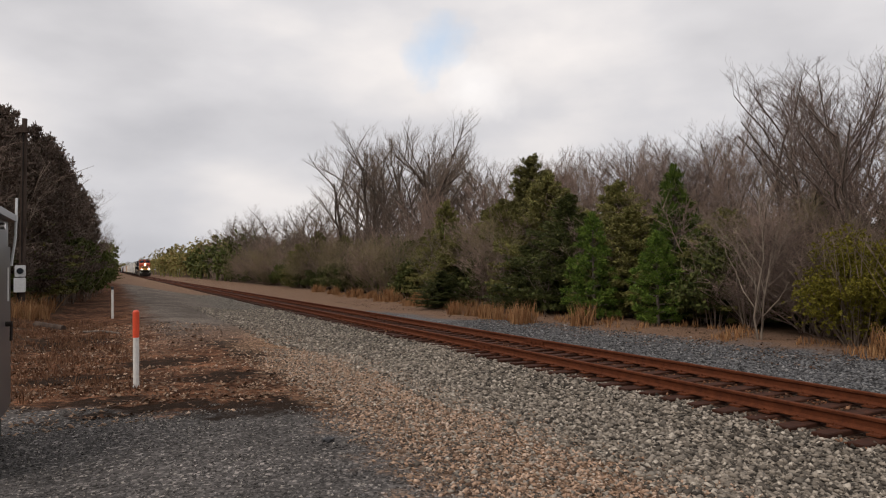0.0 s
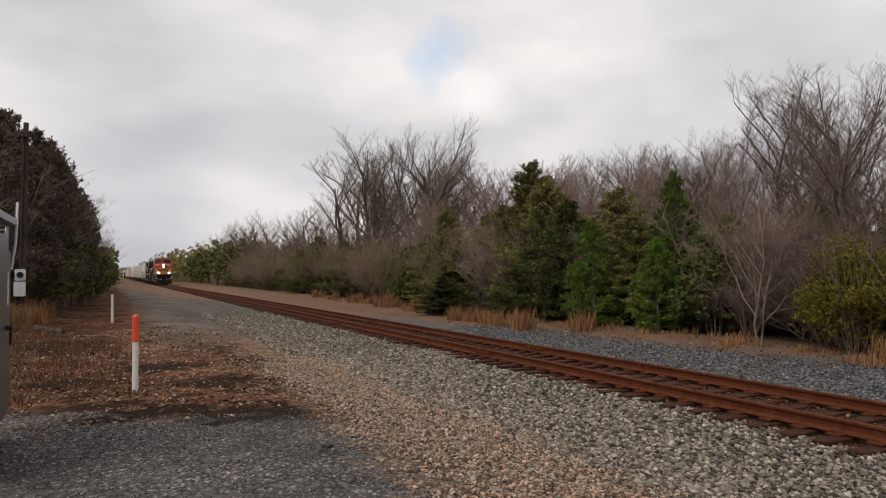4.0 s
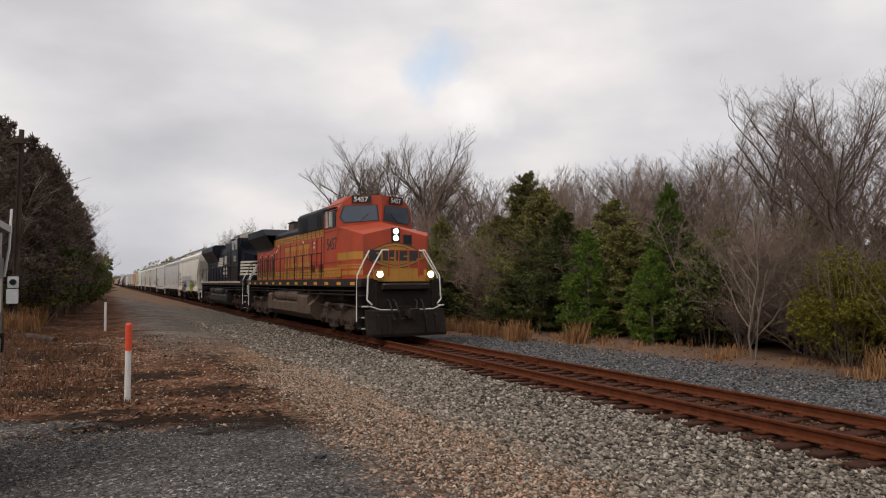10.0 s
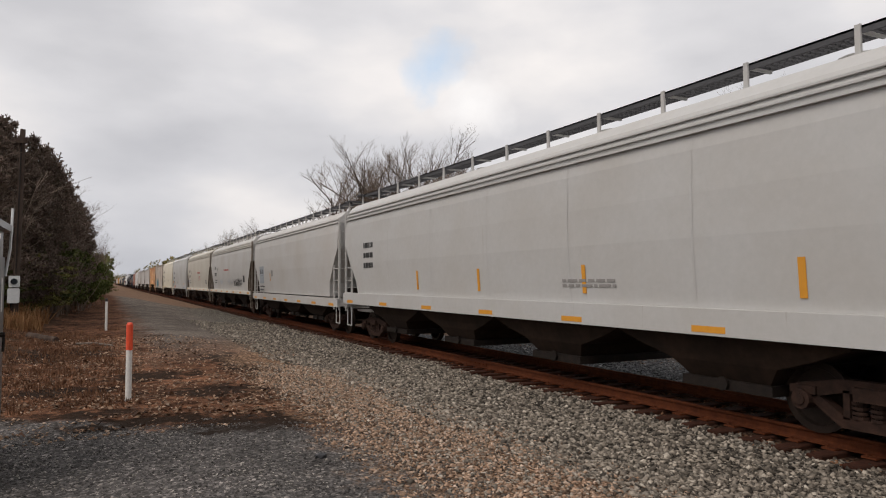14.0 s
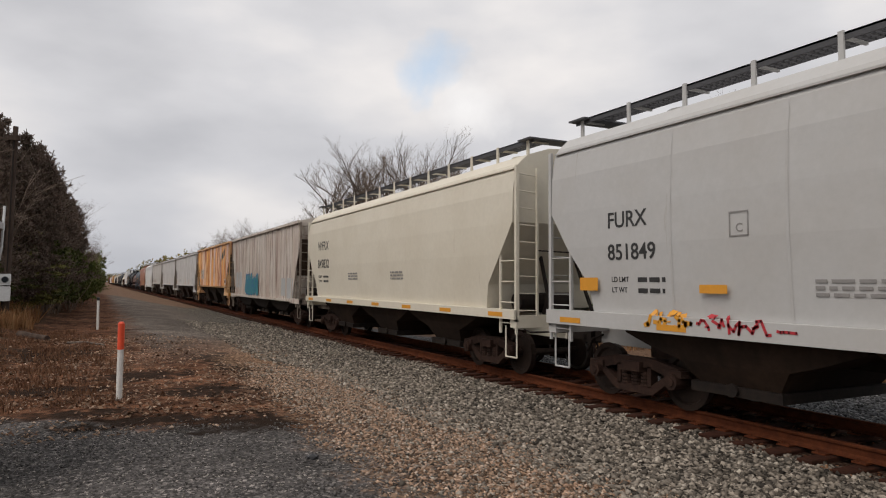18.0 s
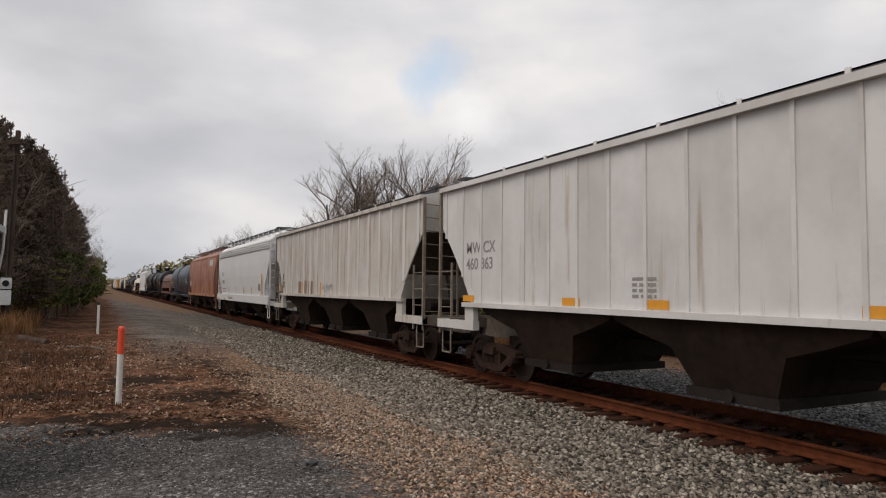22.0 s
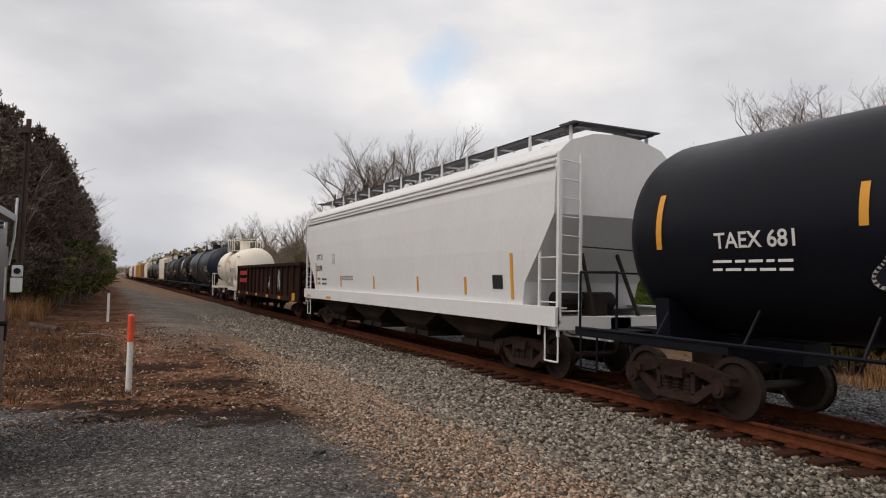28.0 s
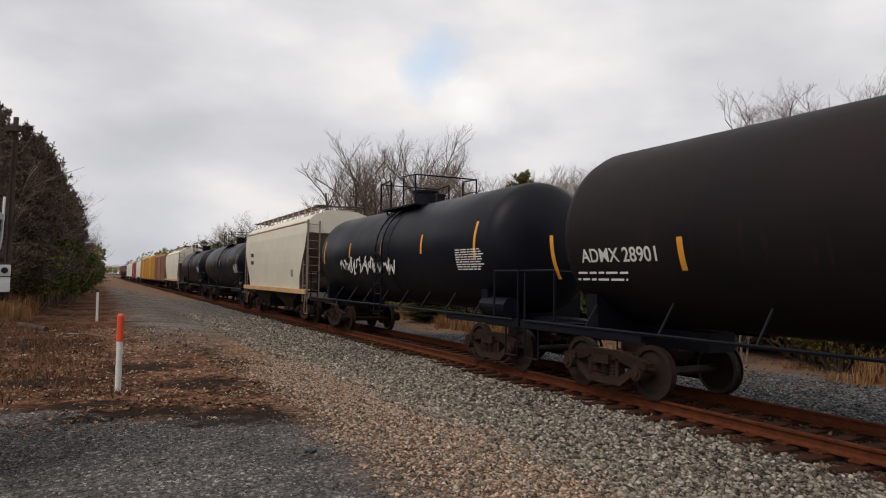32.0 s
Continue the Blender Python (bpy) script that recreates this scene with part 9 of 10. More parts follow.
# 8 rust-streaked
c, h = ribbed_hopper(364.4, 380.2, "rust-streaked white ribbed hopper wagon with teal spray paint", STREAK, M_STEEL, 16, 1.16, 4.54, 3, 1.2, 3.75, board=False, wide=0.045, sheets=SHEETST)
tag_art(c, 3.4, 1.25, 3.3, 1.05, 5, G_TEAL, G_BLUE, SIDE - 0.02, 21)
panel(c, "paint_patch", PATCHGR, SIDE, -5.4, -4.7, 1.3, 2.1)
panel(c, "paint_patch", PATCHGR, SIDE, -6.7, -5.7, 1.2, 2.1)
panel(c, "paint_patch", PATCHGR, SIDE, 4.6, 6.4, 1.6, 2.5)
# 9 orange rust
c, h = ribbed_hopper(381.0, 396.2, "orange rust-stained hopper wagon with a slanting black band", RUSTOR, M_SOOT, 17, 1.62, 4.54, 3, 1.35, 3.7, marks=("MW   CX", "462  773", M_DARKINK, 0.27, 5.8, 2.62), board=False, wide=0.04, sheets=SHEETOR)
bm = B()
bm.faces.new([bm.verts.new((SIDE - 0.012, y, z)) for y, z in ((-4.1, 3.25), (-5.75, 3.7), (-5.75, 4.15), (-4.1, 3.7))])
part("side_emblem", bm, M_DARKINK, c)
for y in (5.9, 5.2, 4.5):
    panel(c, "paint_patch", PATCHGR, SIDE - 0.001, y - 0.55, y, 2.15, 2.9)
panel(c, "placard", M_WHITE, SIDE - 0.01, -6.25, -5.75, 1.75, 2.12)
for y in (-6.2, -5.98):
    panel(c, "placard_window", M_DARKINK, SIDE - 0.016, y, y + 0.18, 1.86, 2.08)
bm = B()
for k in range(28):
    a0, a1 = 2 * math.pi * k / 28, 2 * math.pi * (k + 1) / 28
    bm.faces.new([bm.verts.new((SIDE - 0.006, -4.92 + r * math.cos(a), 3.68 + r * math.sin(a))) for r, a in ((0.60, a0), (0.625, a0), (0.625, a1), (0.60, a1))])
part("emblem_ring", bm, RUSTOR, c, "thin faded rust-red ring")
for s in (-1, 1):
    bm = B()
    box(bm, *sorted((s * 1.50, s * 1.56)), -h + 1.0, h - 1.0, 1.585, 1.625)
    part("lower_lip", bm, WHITE_A, c, "pale lower edge")
for x0 in (-1.45, -0.78):
    bm = B()
    box(bm, x0, x0 + 0.55, -h - 0.008, -h - 0.002, 1.03, 1.2)
    part("reflector_strip", bm, M_YEL, c)
# 10, 11, 12 ribbed greys
c, h = ribbed_hopper(397.0, 413.4, "dirty white ribbed hopper wagon with yellow stripes", DIRTYW, M_SOOT, 19, 1.62, 4.42, 3, 1.4, 3.45, marks=("M CX", "4  03", M_GREYINK, 0.3, 7.3, 2.6), sheets=SHEETDW)
for y in (-2.98, -0.25, 6.9):
    panel(c, "yellow_stripe", M_YEL, SIDE - 0.012, y - 0.07, y + 0.07, 1.65, 2.15)
panel(c, "paint_patch", PATCHGR, SIDE - 0.012, -5.6, -5.0, 1.7, 2.2)
bars(c, 3, SIDE - 0.01, 4.6, 2.1, M_GREYINK, 1.6)
c, h = ribbed_hopper(414.0, 430.0, "dirty white hopper wagon with flat ribs and yellow patches", DIRTYW, M_SOOT, 20, 1.62, 4.42, 3, 1.4, 3.45, marks=("MW CX", "460 863", M_GREYINK, 0.36, 6.7, 2.75), wide=0.03, sheets=SHEETDW)
for y in (6.6, 3.0, 1.0, -2.2):
    panel(c, "yellow_patch", M_YEL, SIDE - 0.012, y - 0.24, y + 0.24, 1.66, 1.8)
bars(c, 4, SIDE - 0.01, 1.5, 2.1, M_GREYINK, 0.5)
c, h = ribbed_hopper(430.9, 446.8, "grey ribbed hopper wagon with brown paint patches", GREY_C, M_SOOT, 18, 1.66, 4.42, 3, 1.4, 3.45, sheets=GREY_C, posts=DIRTYW, marks=("0", "22", M_DARKINK, 0.36, 6.55, 2.3))
for y0, y1, z0, z1 in ((3.55, 4.15, 1.7, 2.2), (2.75, 3.28, 1.7, 2.22), (1.9, 2.48, 1.68, 2.2)):
    panel(c, "paint_patch", PATCHBR, SIDE - 0.004, y0, y1, z0, z1)
for y in (3.4, 0.9, 6.85):
    panel(c, "yellow_stripe", M_YEL, SIDE - 0.012, y - 0.07, y + 0.07, 1.68, 2.15)
scrawl(c, 0.6, 1.75, 1.2, 0.35, M_GREYINK, SIDE - 0.01, 30, 5, 0.02)
# 13 white
c, h = smooth_hopper(447.8, 463.1, "bright white covered hopper wagon with deep side sill", BRIGHT, BRIGHT, 0.36, 1.44, 3, ribs=4, seams=0, marks=("ITFX", "49878", M_GREYINK, 0.345, 6.0, 2.64), stripe=False, ze=0.1)
text("side_notice", "ACF CENTER FLOW", 0.17, M_GREYINK, c, -1.566, 3.3, 1.2, 0.003)
for y in (6.53, 3.6, 1.2, -1.2, -3.4):
    panel(c, "yellow_stripe", M_YEL, SIDE, y - 0.06, y + 0.06, 1.55, 2.45 if y > 6 else 1.95)
panel(c, "yellow_stripe", M_YEL, SIDE, -6.1, -5.95, 1.5, 2.6)
panel(c, "placard", M_GREYINK, SIDE, -5.6, -5.1, 1.75, 2.1)
# 14 red rust
c, h = smooth_hopper(464.0, 479.2, "red-brown rusty covered hopper wagon with a pale patch", REDRUST, REDRUST, 0.16, 1.36, 3, ribs=1, seams=0, zt=3.45, curve=True)
panel(c, "paint_patch", GREY_A, SIDE, -6.0, -4.4, 3.5, 3.95)
panel(c, "paint_patch", GREY_A, SIDE, 6.2, 6.9, 2.0, 2.45)
for y in (6.9, 2.0, -1.4, -4.6, -6.6):
    panel(c, "yellow_stripe", M_YEL, SIDE - 0.001, y - 0.05, y + 0.05, 1.5, 2.1)
panel(c, "placard", M_LYEL, SIDE, -4.2, -3.6, 1.6, 1.95)
# 15 slate tank
c, h, th = tank_car(480.0, 495.2, "slate grey tank wagon with orange lettering", TANKGREY, TANKGREY, 1.57, 2.76, [("UTLX 211031", 0.30, 0.845, -0.50)], M_YEL, TANKBLK, cap=CAPBLUE, ext=0.55, table=M_WHITE, low=-0.2, py=0.4, strips=[7.25, 4.3, 1.46, -3.87, -6.87])
# the number again on the tank's round end
ob = text("end_number", "UTLX 211031", 0.24, M_YEL, c, 0, 0, 0, 0.004)
wide = max(v.co.x for v in ob.data.vertices)
for v in ob.data.vertices:
    px, pz = v.co.x - wide / 2, 3.24 + v.co.y
    rho = min(0.995, math.hypot(px, pz - 2.76) / 1.57)
    v.co = (px, -th + 1.57 * 0.42 * (1 - math.sqrt(1 - rho * rho)) - 0.012, pz)
ob.matrix_local = Matrix.Identity(4)
panel(c, "placard", M_YEL, -1.585, -1.85, -1.3, 2.45, 2.72)
bm = B()
prism_x(bm, [(-6.05, 1.49), (-5.89, 1.65), (-6.05, 1.81), (-6.21, 1.65)], -1.62, -1.6)
part("hazard_diamond", bm, G_RED, c)
# 16 coil car
car, half = start_car("coil_car", 496.0, 508.6, "brown coil wagon under a rounded rusty hood with pale bands", "freight car")
bm = B()
hood = [(-1.42, 1.72), (-1.42, 2.55), (-1.32, 2.95), (-1.05, 3.28), (-0.6, 3.5), (0, 3.57), (0.6, 3.5), (1.05, 3.28), (1.32, 2.95), (1.42, 2.55), (1.42, 1.72)]
prism_y(bm, hood[::-1], -half + 0.75, half - 0.75)
part("hood", bm, COILRED, car)
for s in (-1, 1):
    bm = B()
    y = s * (half - 0.98)
    prism_y(bm, [(x * 1.012, 1.72 + (z - 1.72) * 1.012) for x, z in hood[::-1]], y - 0.24, y + 0.24)
    part("hood_band", bm, COILTAN, car)
    bm = B()
    for x in (-0.55, 0.55):
        pipe(bm, [(x, s * 2.2, 3.4), (x * 0.9, s * 2.2, 3.95), (x * 0.4, s * 1.7, 4.15), (x * 0.1, s * 1.2, 3.95)], 0.05, 8)
        pipe(bm, [(x * 1.8, s * 2.4, 3.1), (x * 0.5, s * 2.4, 3.85)], 0.035)
    part("lifting_bracket", bm, M_STEEL, car)
bm = B()
for k in range(16):
    y = -half + 1.2 + (2 * half - 2.4) * k / 15
    for s in (-1, 1):
        box(bm, *sorted((s * 1.42, s * 1.47)), y - 0.05, y + 0.05, 2.46, 2.54)
part("hood_cleat", bm, M_STEEL, car)
bm = B()
box(bm, -1.3, 1.3, -half + 0.3, half - 0.3, 1.3, 1.72)
for k in range(10):
    y = -half + 0.6 + (2 * half - 1.2) * k / 9
    for s in (-1, 1):
        box(bm, *sorted((s * 1.3, s * 1.42)), y - 0.06, y + 0.06, 1.3, 1.72)
part("trough", bm, GONBRN, car)
bm = B()
for s in (-1, 1):
    box(bm, *sorted((s * 1.3, s * 1.5)), -half, half, 1.08, 1.3)
box(bm, -0.4, 0.4, -half + 0.2, half - 0.2, 0.75, 1.3)
for e in (-1, 1):
    box(bm, -1.5, 1.5, *sorted((e * half, e * (half - 0.25))), 1.02, 1.32)
part("underframe", bm, COILRED, car)
bars(car, 3, -1.505, -half + 1.8, 1.6, M_YEL, 0.9, 0.04, 0.08)
bm = B()
for e in (-1, 1):
    pipe(bm, [(-1.48, e * (half - 0.1), 1.3), (-1.48, e * (half - 0.1), 2.3), (-1.48, e * (half - 0.6), 2.3), (-1.48, e * (half - 0.6), 1.3)], 0.02)
part("grab_iron", bm, COILRED, car)
truck(car, -half + 1.75)
truck(car, half - 1.75)
couplers(car, half)
# 17, 18 black tanks
c, h, th = tank_car(510.6, 524.6, "matt black tank wagon with white markings", TANKBLK, TANKBLK, 1.5, 2.62, None, ext=0.9)
scrawl(c, -1.5, 2.3, 2.0, 0.6, M_GREYINK, -1.51, 40, 8, 0.05)
c, h, th = tank_car(526.8, 540.2, "black tank wagon with a brown stain and white lettering", TANKBLK, TANKBLK, 1.55, 2.7, [("TAEX 681", 0.30, 0.70, -0.28)], cap=None, ext=0.8)
spill(c, 1.55, 2.7, -1.7, -0.2, 10, PATCHBR, 3)
scrawl(c, -2.0, 1.85, 1.2, 0.5, M_WHITE, -1.56, 41, 6, 0.03)
tag_art(c, 2.6, 1.85, 1.7, 0.6, 3, TANKBLK, M_GREYINK, -1.57, 43)
# 19 white
c, h = smooth_hopper(541.3, 558.3, "clean white covered hopper wagon with deep side sill", BRIGHT, BRIGHT, 0.33, 1.42, 4, ribs=3, seams=0, marks=("UTCX", "53198", M_DARKINK, 0.30, 6.93, 2.62), stripe=False, zt=3.1, ze=0.18)
for y in (7.03, 4.0, 0.8, -2.4, -5.0):
    panel(c, "yellow_stripe", M_YEL, SIDE, y - 0.05, y + 0.05, 1.6, 2.0 if abs(y) < 6 else 2.5)
plate_box(c, 4.95, 2.45)
panel(c, "yellow_stripe", M_YEL, SIDE, -7.0, -6.9, 1.55, 2.5)
panel(c, "placard", G_BLACK, SIDE, -6.6, -6.2, 1.75, 2.05)
bars(c, 2, SIDE, 3.9, 1.95, M_GREYINK, 1.2)
# 20 gondola
car, half = start_car("gondola", 559.0, 574.1, "dark brown rusty open gondola wagon with ribbed sides", "freight car")
for s in (-1, 1):
    bm = B()
    x0, x1 = sorted((s * 1.38, s * 1.44))
    box(bm, x0, x1, -half, half, 0.95, 2.5)
    sd = part("side_wall", bm, GONBRN, car)
    bm = B()
    box(bm, *sorted((s * 1.34, s * 1.54)), -half - 0.02, half + 0.02, 2.44, 2.58)
    box(bm, *sorted((s * 1.36, s * 1.55)), -half, half, 0.82, 1.02)
    part("chord", bm, GONBRN, sd)
    for k in range(15):
        y = -half + 0.12 + (2 * half - 0.24) * k / 14
        bm = B()
        prism_y(bm, [(s * 1.44, 1.0), (s * 1.53, 1.0), (s * 1.53, 2.44), (s * 1.44, 2.44)][:: s], y - 0.07, y + 0.07)
        part("side_stake", bm, GONBRN, sd)
for e in (-1, 1):
    bm = B()
    box(bm, -1.44, 1.44, *sorted((e * half, e * (half - 0.08))), 0.85, 2.55)
    ew = part("end_wall", bm, GONBRN, car)
    for z in (1.2, 1.6, 2.0, 2.4):
        bm = B()
        prism_x(bm, [(e * half, z - 0.14), (e * (half + 0.08), z - 0.08), (e * (half + 0.08), z + 0.08), (e * half, z + 0.14)][:: e], -1.4, 1.4)
        part("end_rib", bm, GONBRN, ew)
bm = B()
box(bm, -1.4, 1.4, -half, half, 0.9, 0.98)
box(bm, -0.3, 0.3, -half, half, 0.7, 0.9)
part("floor", bm, M_STEEL, car)
bm = B()
for k in range(6):
    y = -half + 0.9 + (2 * half - 1.8) * k / 5
    box(bm, -1.558, -1.552, y - 0.22, y + 0.22, 0.86, 1.0)
part("reflector_strip", bm, M_YEL, car)
scrawl(car, -3.6, 1.1, 0.5, 1.2, M_WHITE, -1.54, 50, 3, 0.05)
scrawl(car, -1.6, 1.3, 0.3, 0.7, M_WHITE, -1.54, 52, 2, 0.05)
bars(car, 2, -1.54, half - 1.1, 2.0, G_RED, 2.2, 0.26, 0.45)
panel(car, "yellow_patch", M_YEL, -1.556, -half + 0.6, -half + 1.1, 0.9, 1.2)
truck(car, -half + 1.75)
truck(car, half - 1.75)
couplers(car, half)
# 21 white tank
c, h, th = tank_car(575.4, 584.0, "short white tank wagon with an ochre spill stain", TANKWHITE, TANKWHITE, 1.34, 2.52, [("UTLX 125845", 0.25, 0.86, 0.06), ("UTLX 125845", 0.12, -0.80, 0.66)], M_DARKINK, TANKWHITE, table=PATCHGR, cap=CAPBLUE, ext=0.85, dome=0.6, bands=False)
spill(c, 1.34, 2.52, -0.85, 0.55, -38, STAIN, 4, label="ochre spill stain")
panel(c, "placard", M_YEL, -1.30, -1.5, -0.95, 2.78, 3.0)
panel(c, "placard", G_BLACK, -1.345, -2.3, -2.0, 2.2, 2.45)
bm = B()
prism_x(bm, [(-2.95, 1.3), (-2.72, 1.55), (-2.95, 1.8), (-3.18, 1.55)], -1.56, -1.54)
part("hazard_diamond", bm, M_WHITE, c)
# 22 to 24 dark tanks
c, h, th = tank_car(587.0, 600.6, "blue-black tank wagon with white lettering", TANKNAVY, TANKBLK, 1.58, 2.76, [("ADMX 30762", 0.27, 0.895, -0.47)], low=-0.24, table=PATCHGR, ext=0.95, py=-0.9, strips=[6.5, 3.96, 0.91, -2.1, -4.6, -6.3])
panel(c, "load_box", M_WHITE, -1.575, 4.10, 4.40, 2.29, 2.59)
panel(c, "load_box", TANKNAVY, -1.580, 4.135, 4.365, 2.325, 2.555)
c, h, th = tank_car(603.0, 617.2, "brown-black tank wagon with a white leaf shape", TANKRUST, TANKBLK, 1.59, 2.74, [("ADMX 28901", 0.32, 0.87, -0.50)], low=-0.36, table=PATCHGR, ext=0.8, py=-0.43, strips=[6.9, 4.15, 1.52, -1.56, -4.22, -6.4])
bm = B()
leaf = [(-2.92, 3.17), (-3.08, 3.37), (-3.48, 3.74), (-3.56, 3.75), (-3.68, 3.65), (-4.06, 3.32), (-4.08, 3.24), (-4.04, 3.15), (-3.49, 2.59), (-3.38, 2.66), (-3.2, 2.68), (-3.12, 2.61), (-3.04, 2.92), (-2.93, 3.08)]
ring = [bm.verts.new((-math.sqrt(1.65 ** 2 - (z - 2.74) ** 2), y, z)) for y, z in leaf]
mid = bm.verts.new((-math.sqrt(1.65 ** 2 - 0.36 ** 2), -3.5, 3.10))
for k in range(len(leaf)):
    bm.faces.new((mid, ring[k], ring[(k + 1) % len(leaf)]))
part("leaf_emblem", bm, M_WHITE, c, "white leaf emblem")
bm = B()
vein = [(-3.08, 2.78), (-3.2, 2.98), (-3.38, 3.16), (-3.62, 3.3)]
for (ya, za), (yb, zb) in zip(vein, vein[1:]):
    box_between(bm, *[(-math.sqrt(1.655 ** 2 - (z - 2.74) ** 2), y, z) for y, z in ((ya, za), (yb, zb))], 0.014)
part("leaf_vein", bm, M_GREYINK, c)
# hollow bars under the leaf
for k in range(3):
    y0, y1 = -2.82 - k * 0.43 - 0.37, -2.82 - k * 0.43
    for ya, yb, za, zb in ((y0, y1, 2.10, 2.14), (y0, y1, 2.46, 2.50), (y0, y0 + 0.04, 2.14, 2.46), (y1 - 0.04, y1, 2.14, 2.46)):
        bm = B()
        lo, hi = (math.sqrt(1.603 ** 2 - (z - 2.74) ** 2) for z in (za, zb))
        bm.faces.new([bm.verts.new(p) for p in ((-lo, yb, za), (-lo, ya, za), (-hi, ya, zb), (-hi, yb, zb))])
        part("emblem_bar", bm, PATCHGR, c)
bars(c, 3, -1.43, -4.74, 1.96, PATCHGR, 0.9, 0.035, 0.09)
bars(c, 4, -1.43, -1.5, 1.96, PATCHGR, 0.8, 0.025, 0.08)
c, h, th = tank_car(618.8, 631.6, "black tank wagon with white spray paint", TANKBLK, TANKBLK, 1.5, 2.66, None, ext=0.75)
scrawl(c, 3.6, 2.0, 4.6, 0.6, M_WHITE, -1.51, 60, 12, 0.07)
# 25 cream hopper with rusty eave
c, h = smooth_hopper(632.8, 645.4, "cream covered hopper wagon with rust along its eave", CREAM, STAIN, 0.16, 1.36, 2, ribs=1, seams=0, zt=3.3)
bars(c, 2, SIDE, 4.6, 2.9, M_DARKINK, 0.7, 0.2, 0.4)
panel(c, "placard", M_GREYINK, SIDE, -4.2, -3.8, 1.9, 2.2)
for f, r in ((647.0, 660.4), (662.8, 675.8)):
    tank_car(f, r, "matt black tank wagon", TANKBLK, TANKBLK, 1.5, 2.62, None, ext=0.75)
smooth_hopper(677.6, 691.6, "tan covered hopper wagon with dusty sides", CREAM, STAIN, 0.16, 1.36, 3, ribs=1, seams=0)


def boxcar(f, r, label, mat, h=4.5):
    car, half = start_car("boxcar", f, r, label, "freight car")
    bm = B()
    prism_y(bm, [(-1.45, 1.1), (1.45, 1.1), (1.45, h - 0.2), (1.3, h), (0, h + 0.1), (-1.3, h), (-1.45, h - 0.2)], -half, half)
    part("body", bm, mat, car)
    for k in range(13):
        y = -half + 0.2 + (2 * half - 0.4) * k / 12
        if abs(y) < 1.6:
            continue
        bm = B()
        box(bm, -1.5, -1.45, y - 0.05, y + 0.05, 1.15, h - 0.25)
        part("side_post", bm, mat, car)
    bm = B()
    box(bm, -1.53, -1.45, -1.55, 1.55, 1.15, h - 0.35)
    for z in (1.8, 2.6, 3.4):
        box(bm, -1.56, -1.53, -1.5, 1.5, z - 0.05, z + 0.05)
    part("sliding_door", bm, mat, car)
    bm = B()
    box(bm, -0.3, 0.3, -half, half, 0.75, 1.1)
    box(bm, -1.48, -1.36, -half, half, 0.95, 1.1)
    part("underframe", bm, M_STEEL, car)
    for e in (-1, 1):
        ladder(car, (((-1.42, e * (half + 0.04), 1.0), (-1.42, e * (half + 0.04), h - 0.3)), ((-0.95, e * (half + 0.04), 1.0), (-0.95, e * (half + 0.04), h - 0.3))), 8, mat)
    truck(car, -half + 1.75)
    truck(car, half - 1.75)
    couplers(car, half)


boxcar(693.0, 708.0, "brown boxcar with rusty ribs", BOXORG)
boxcar(709.2, 725.0, "yellow boxcar with ribbed sides", BOXYEL, 4.8)
boxcar(726.2, 742.0, "yellow boxcar with ribbed sides", BOXYEL, 4.8)
smooth_hopper(743.0, 758.0, "warm white covered hopper wagon", WHITE_A, WHITE_A, 0.2, 1.4, 3, ribs=1, seams=0)
boxcar(759.2, 775.0, "red boxcar with ribbed sides", BOXRED)
smooth_hopper(776.0, 791.0, "warm white covered hopper wagon", WHITE_A, WHITE_A, 0.2, 1.4, 3, ribs=1, seams=0)
smooth_hopper(792.0, 807.0, "cream covered hopper wagon", CREAM, CREAM, 0.2, 1.4, 3, ribs=1, seams=0)
for f in (809.0, 825.0, 841.0):
    tank_car(f, f + 13.4, "matt black tank wagon", TANKBLK, TANKBLK, 1.5, 2.62, None, ext=0.75)
boxcar(857.0, 872.0, "red boxcar with ribbed sides", BOXRED)


# ---- running order: places along the train, in metres behind its head ----
PLAN = [203.8, 223, 224, 243.4, 245.2, 262.4, 263.1, 282.1, 282.8, 297.6, 298.5, 314.8, 315.5, 331.3, 332.3, 347.7, 348.6, 363.5, 364.4, 380.2, 381, 396.2, 397, 413.4, 414, 430, 430.9, 446.8, 447.8, 463.1, 464, 479.2, 480, 495.2, 496, 508.6, 510.6, 524.6, 526.8, 540.2, 541.3, 558.3, 559, 574.1, 575.4, 584, 587, 600.6, 603, 617.2, 618.8, 631.6, 632.8, 645.4, 647, 660.4, 662.8, 675.8, 677.6, 691.6, 900]
RUN = [216.6, 236.2, 236.9, 257.4, 258.9, 276.6, 277.3, 297.1, 297.8, 313.2, 314.1, 330.6, 331.5, 347.8, 349.0, 364.6, 365.7, 380.9, 382.1, 398.2, 399.2, 414.4, 415.3, 432.4, 433.1, 449.8, 450.7, 467.2, 468.4, 484.2, 485.4, 501.1, 502.4, 518.1, 518.9, 531.9, 534.2, 548.8, 551.0, 565.3, 567.3, 585.2, 586.2, 602.0, 603.6, 612.9, 616.3, 631.1, 633.9, 649.4, 651.6, 664.6, 666.0, 678.7, 680.4, 695.4, 697.9, 712.2, 714.2, 729.1, 951]


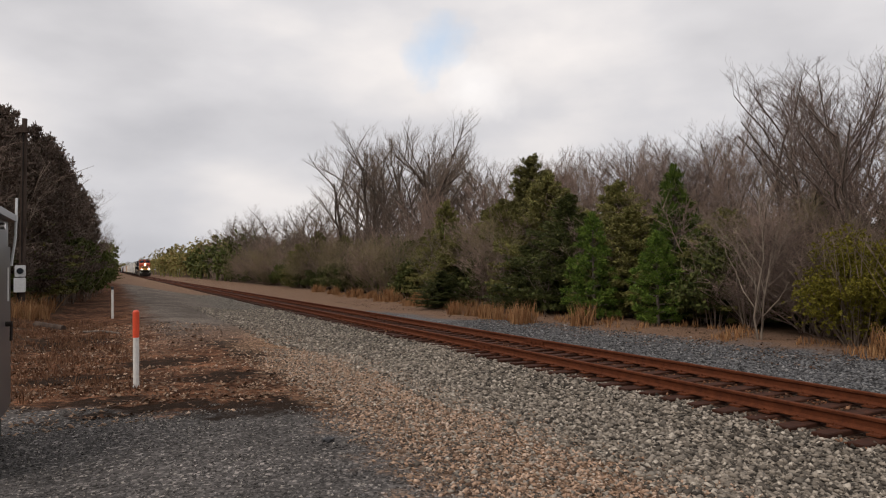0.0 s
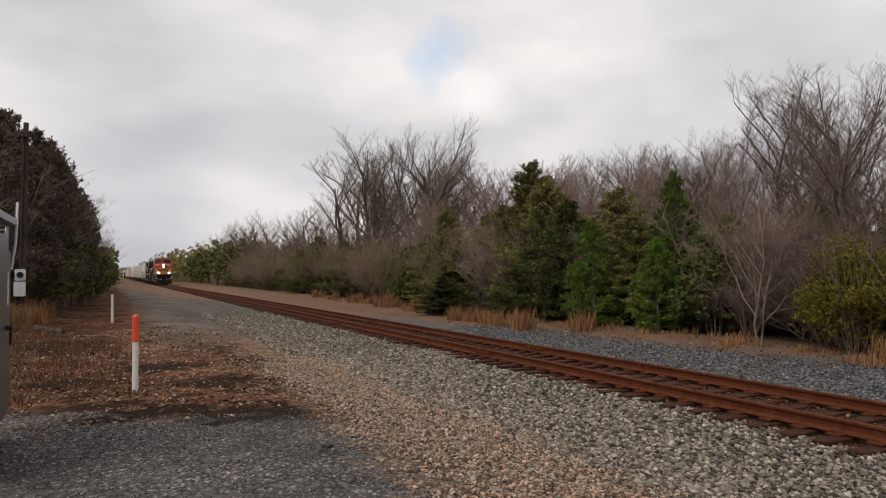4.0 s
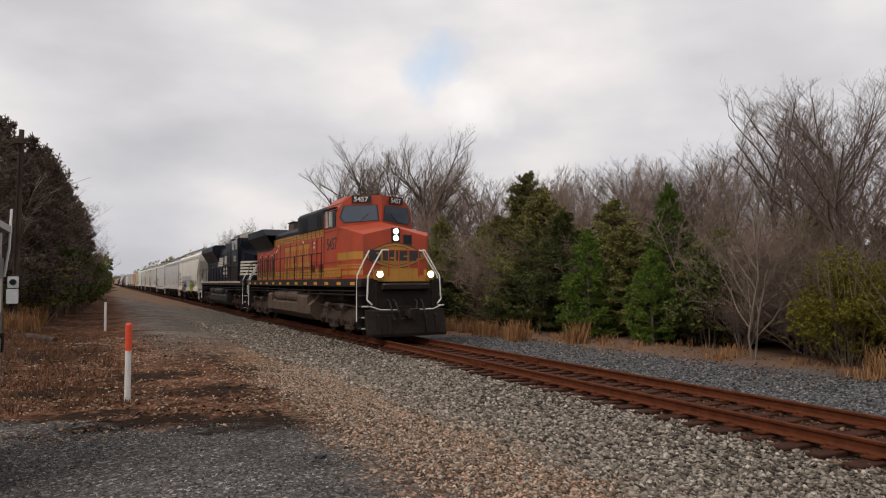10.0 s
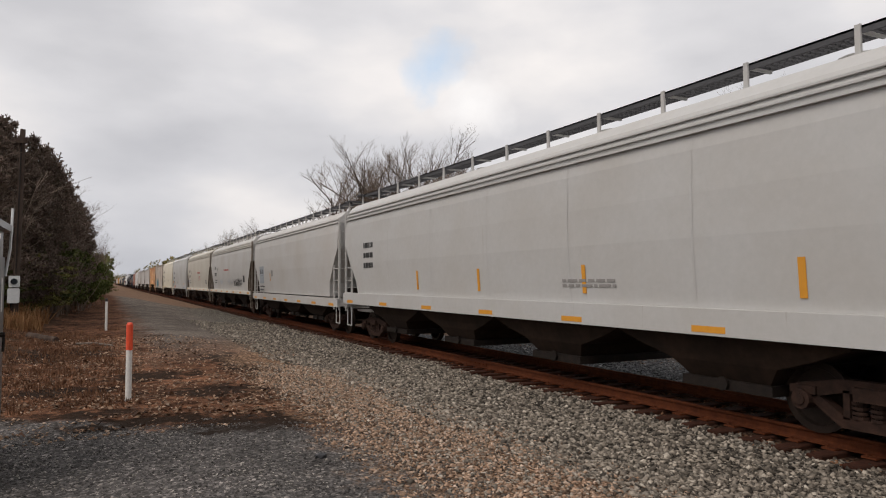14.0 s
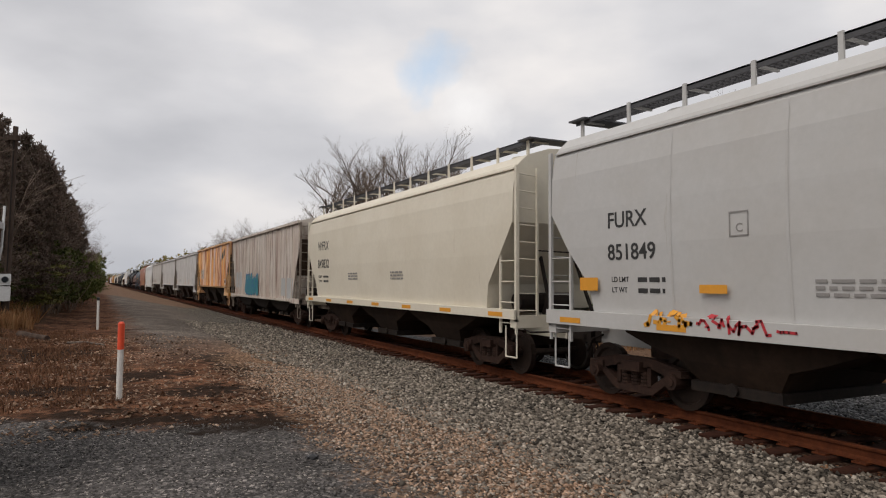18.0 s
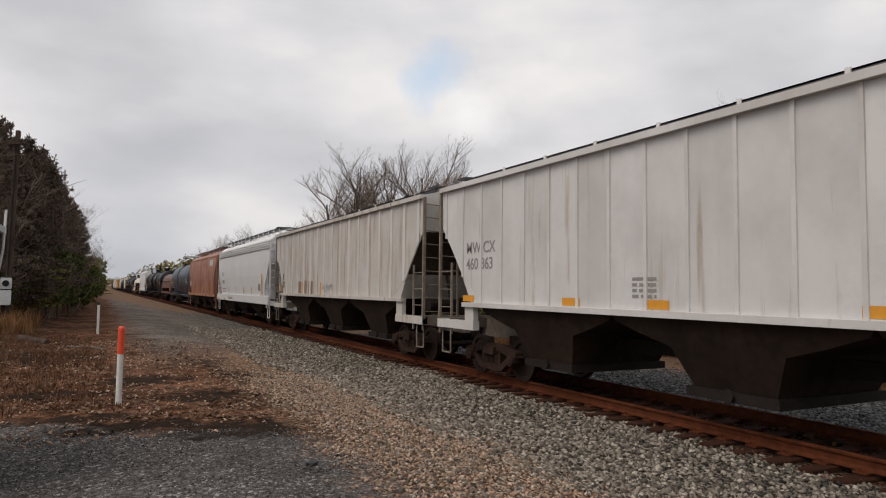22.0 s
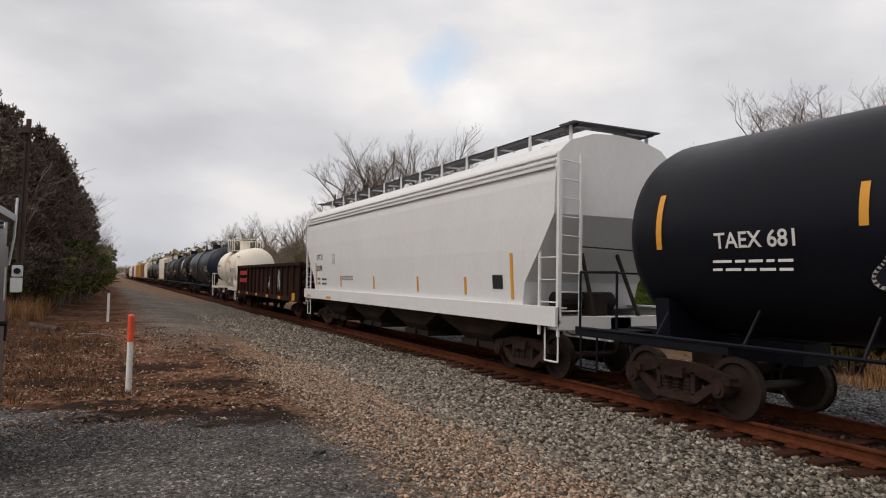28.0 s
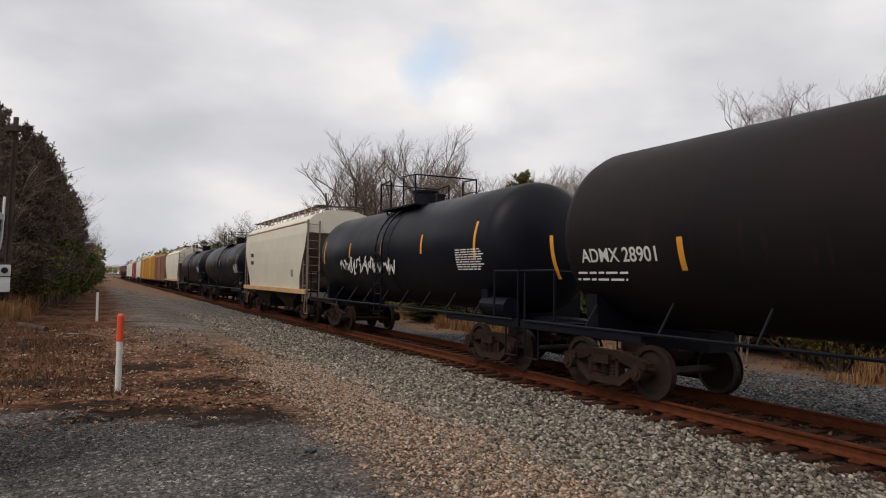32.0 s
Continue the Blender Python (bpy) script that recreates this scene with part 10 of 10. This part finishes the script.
def hug(car):
    """Paint marks follow the round of a smooth side."""
    zs, xs = [p[1] for p in SMOOTH[:7]], [p[0] for p in SMOOTH[:7]]
    for ob in car.children:
        kind = ob.name.split(".")[0]
        if kind in ("car_number", "side_notice"):
            for v in ob.data.vertices:
                z = v.co.y + ob.location.z
                if z > 1.5:
                    v.co.z += float(np.interp(z, zs, xs)) + 0.004 + ob.location.x
        elif kind in ("small_print", "placard", "placard_window", "paint_patch", "yellow_stripe", "load_box", "graffiti_scrawl"):
            for v in ob.data.vertices:
                if v.co.z > 1.5:
                    v.co.x = -float(np.interp(v.co.z, zs, xs)) - 0.008 + max(-0.02, v.co.x - SIDE)


def press(car):
    """Paint marks lie on the sheets between the posts; spray paint runs over the posts too."""
    for ob in car.children:
        kind = ob.name.split(".")[0]
        if kind in ("small_print", "placard", "paint_patch", "yellow_stripe", "yellow_patch", "load_box", "side_emblem", "placard_window"):
            foot = -1.4685
        elif kind.startswith("graffiti"):
            foot = -1.499
        else:
            continue
        for v in ob.data.vertices:
            v.co.x = foot - max(0.0, SIDE + 0.002 - v.co.x) * 0.25


def settle():
    """Stretch every wagon to its true length about its middle; wheels and couplers keep their shape."""
    keep = {me.name for me in SHARED.values()}
    out = []
    for car, f, r in CARS:
        a, c = float(np.interp(f, PLAN, RUN)), float(np.interp(r, PLAN, RUN))
        k = (c - a) / (r - f)
        if car.name.startswith("covered_hopper") and "smooth" in car:
            hug(car)
        if "ribbed" in car:
            press(car)
        for ob in car.children_recursive:
            if ob.data.name in keep:
                if ob.parent == car:
                    ob.location.y *= k
            elif ob.parent is not None and ob.parent.data is not None and ob.parent.data.name in keep:
                pass
            elif ob.name.startswith(("car_number", "side_notice", "road_number", "numeral_plate")):
                ob.location.y *= k
            else:
                ob.data.transform(Matrix.Diagonal((1, k, 1, 1)))
        out.append((car, (a + c) / 2))
    return out


# ---- what moves ----
def ahead(t):
    """Metres that the train has run at t seconds."""
    return 19.298 * t + 0.0212 * t * t


def motions():
    for car, off in settle():
        walk(car, [(float(t), pose(XC, off - ahead(t), ZR)) for t in range(0, 33)])


motions()
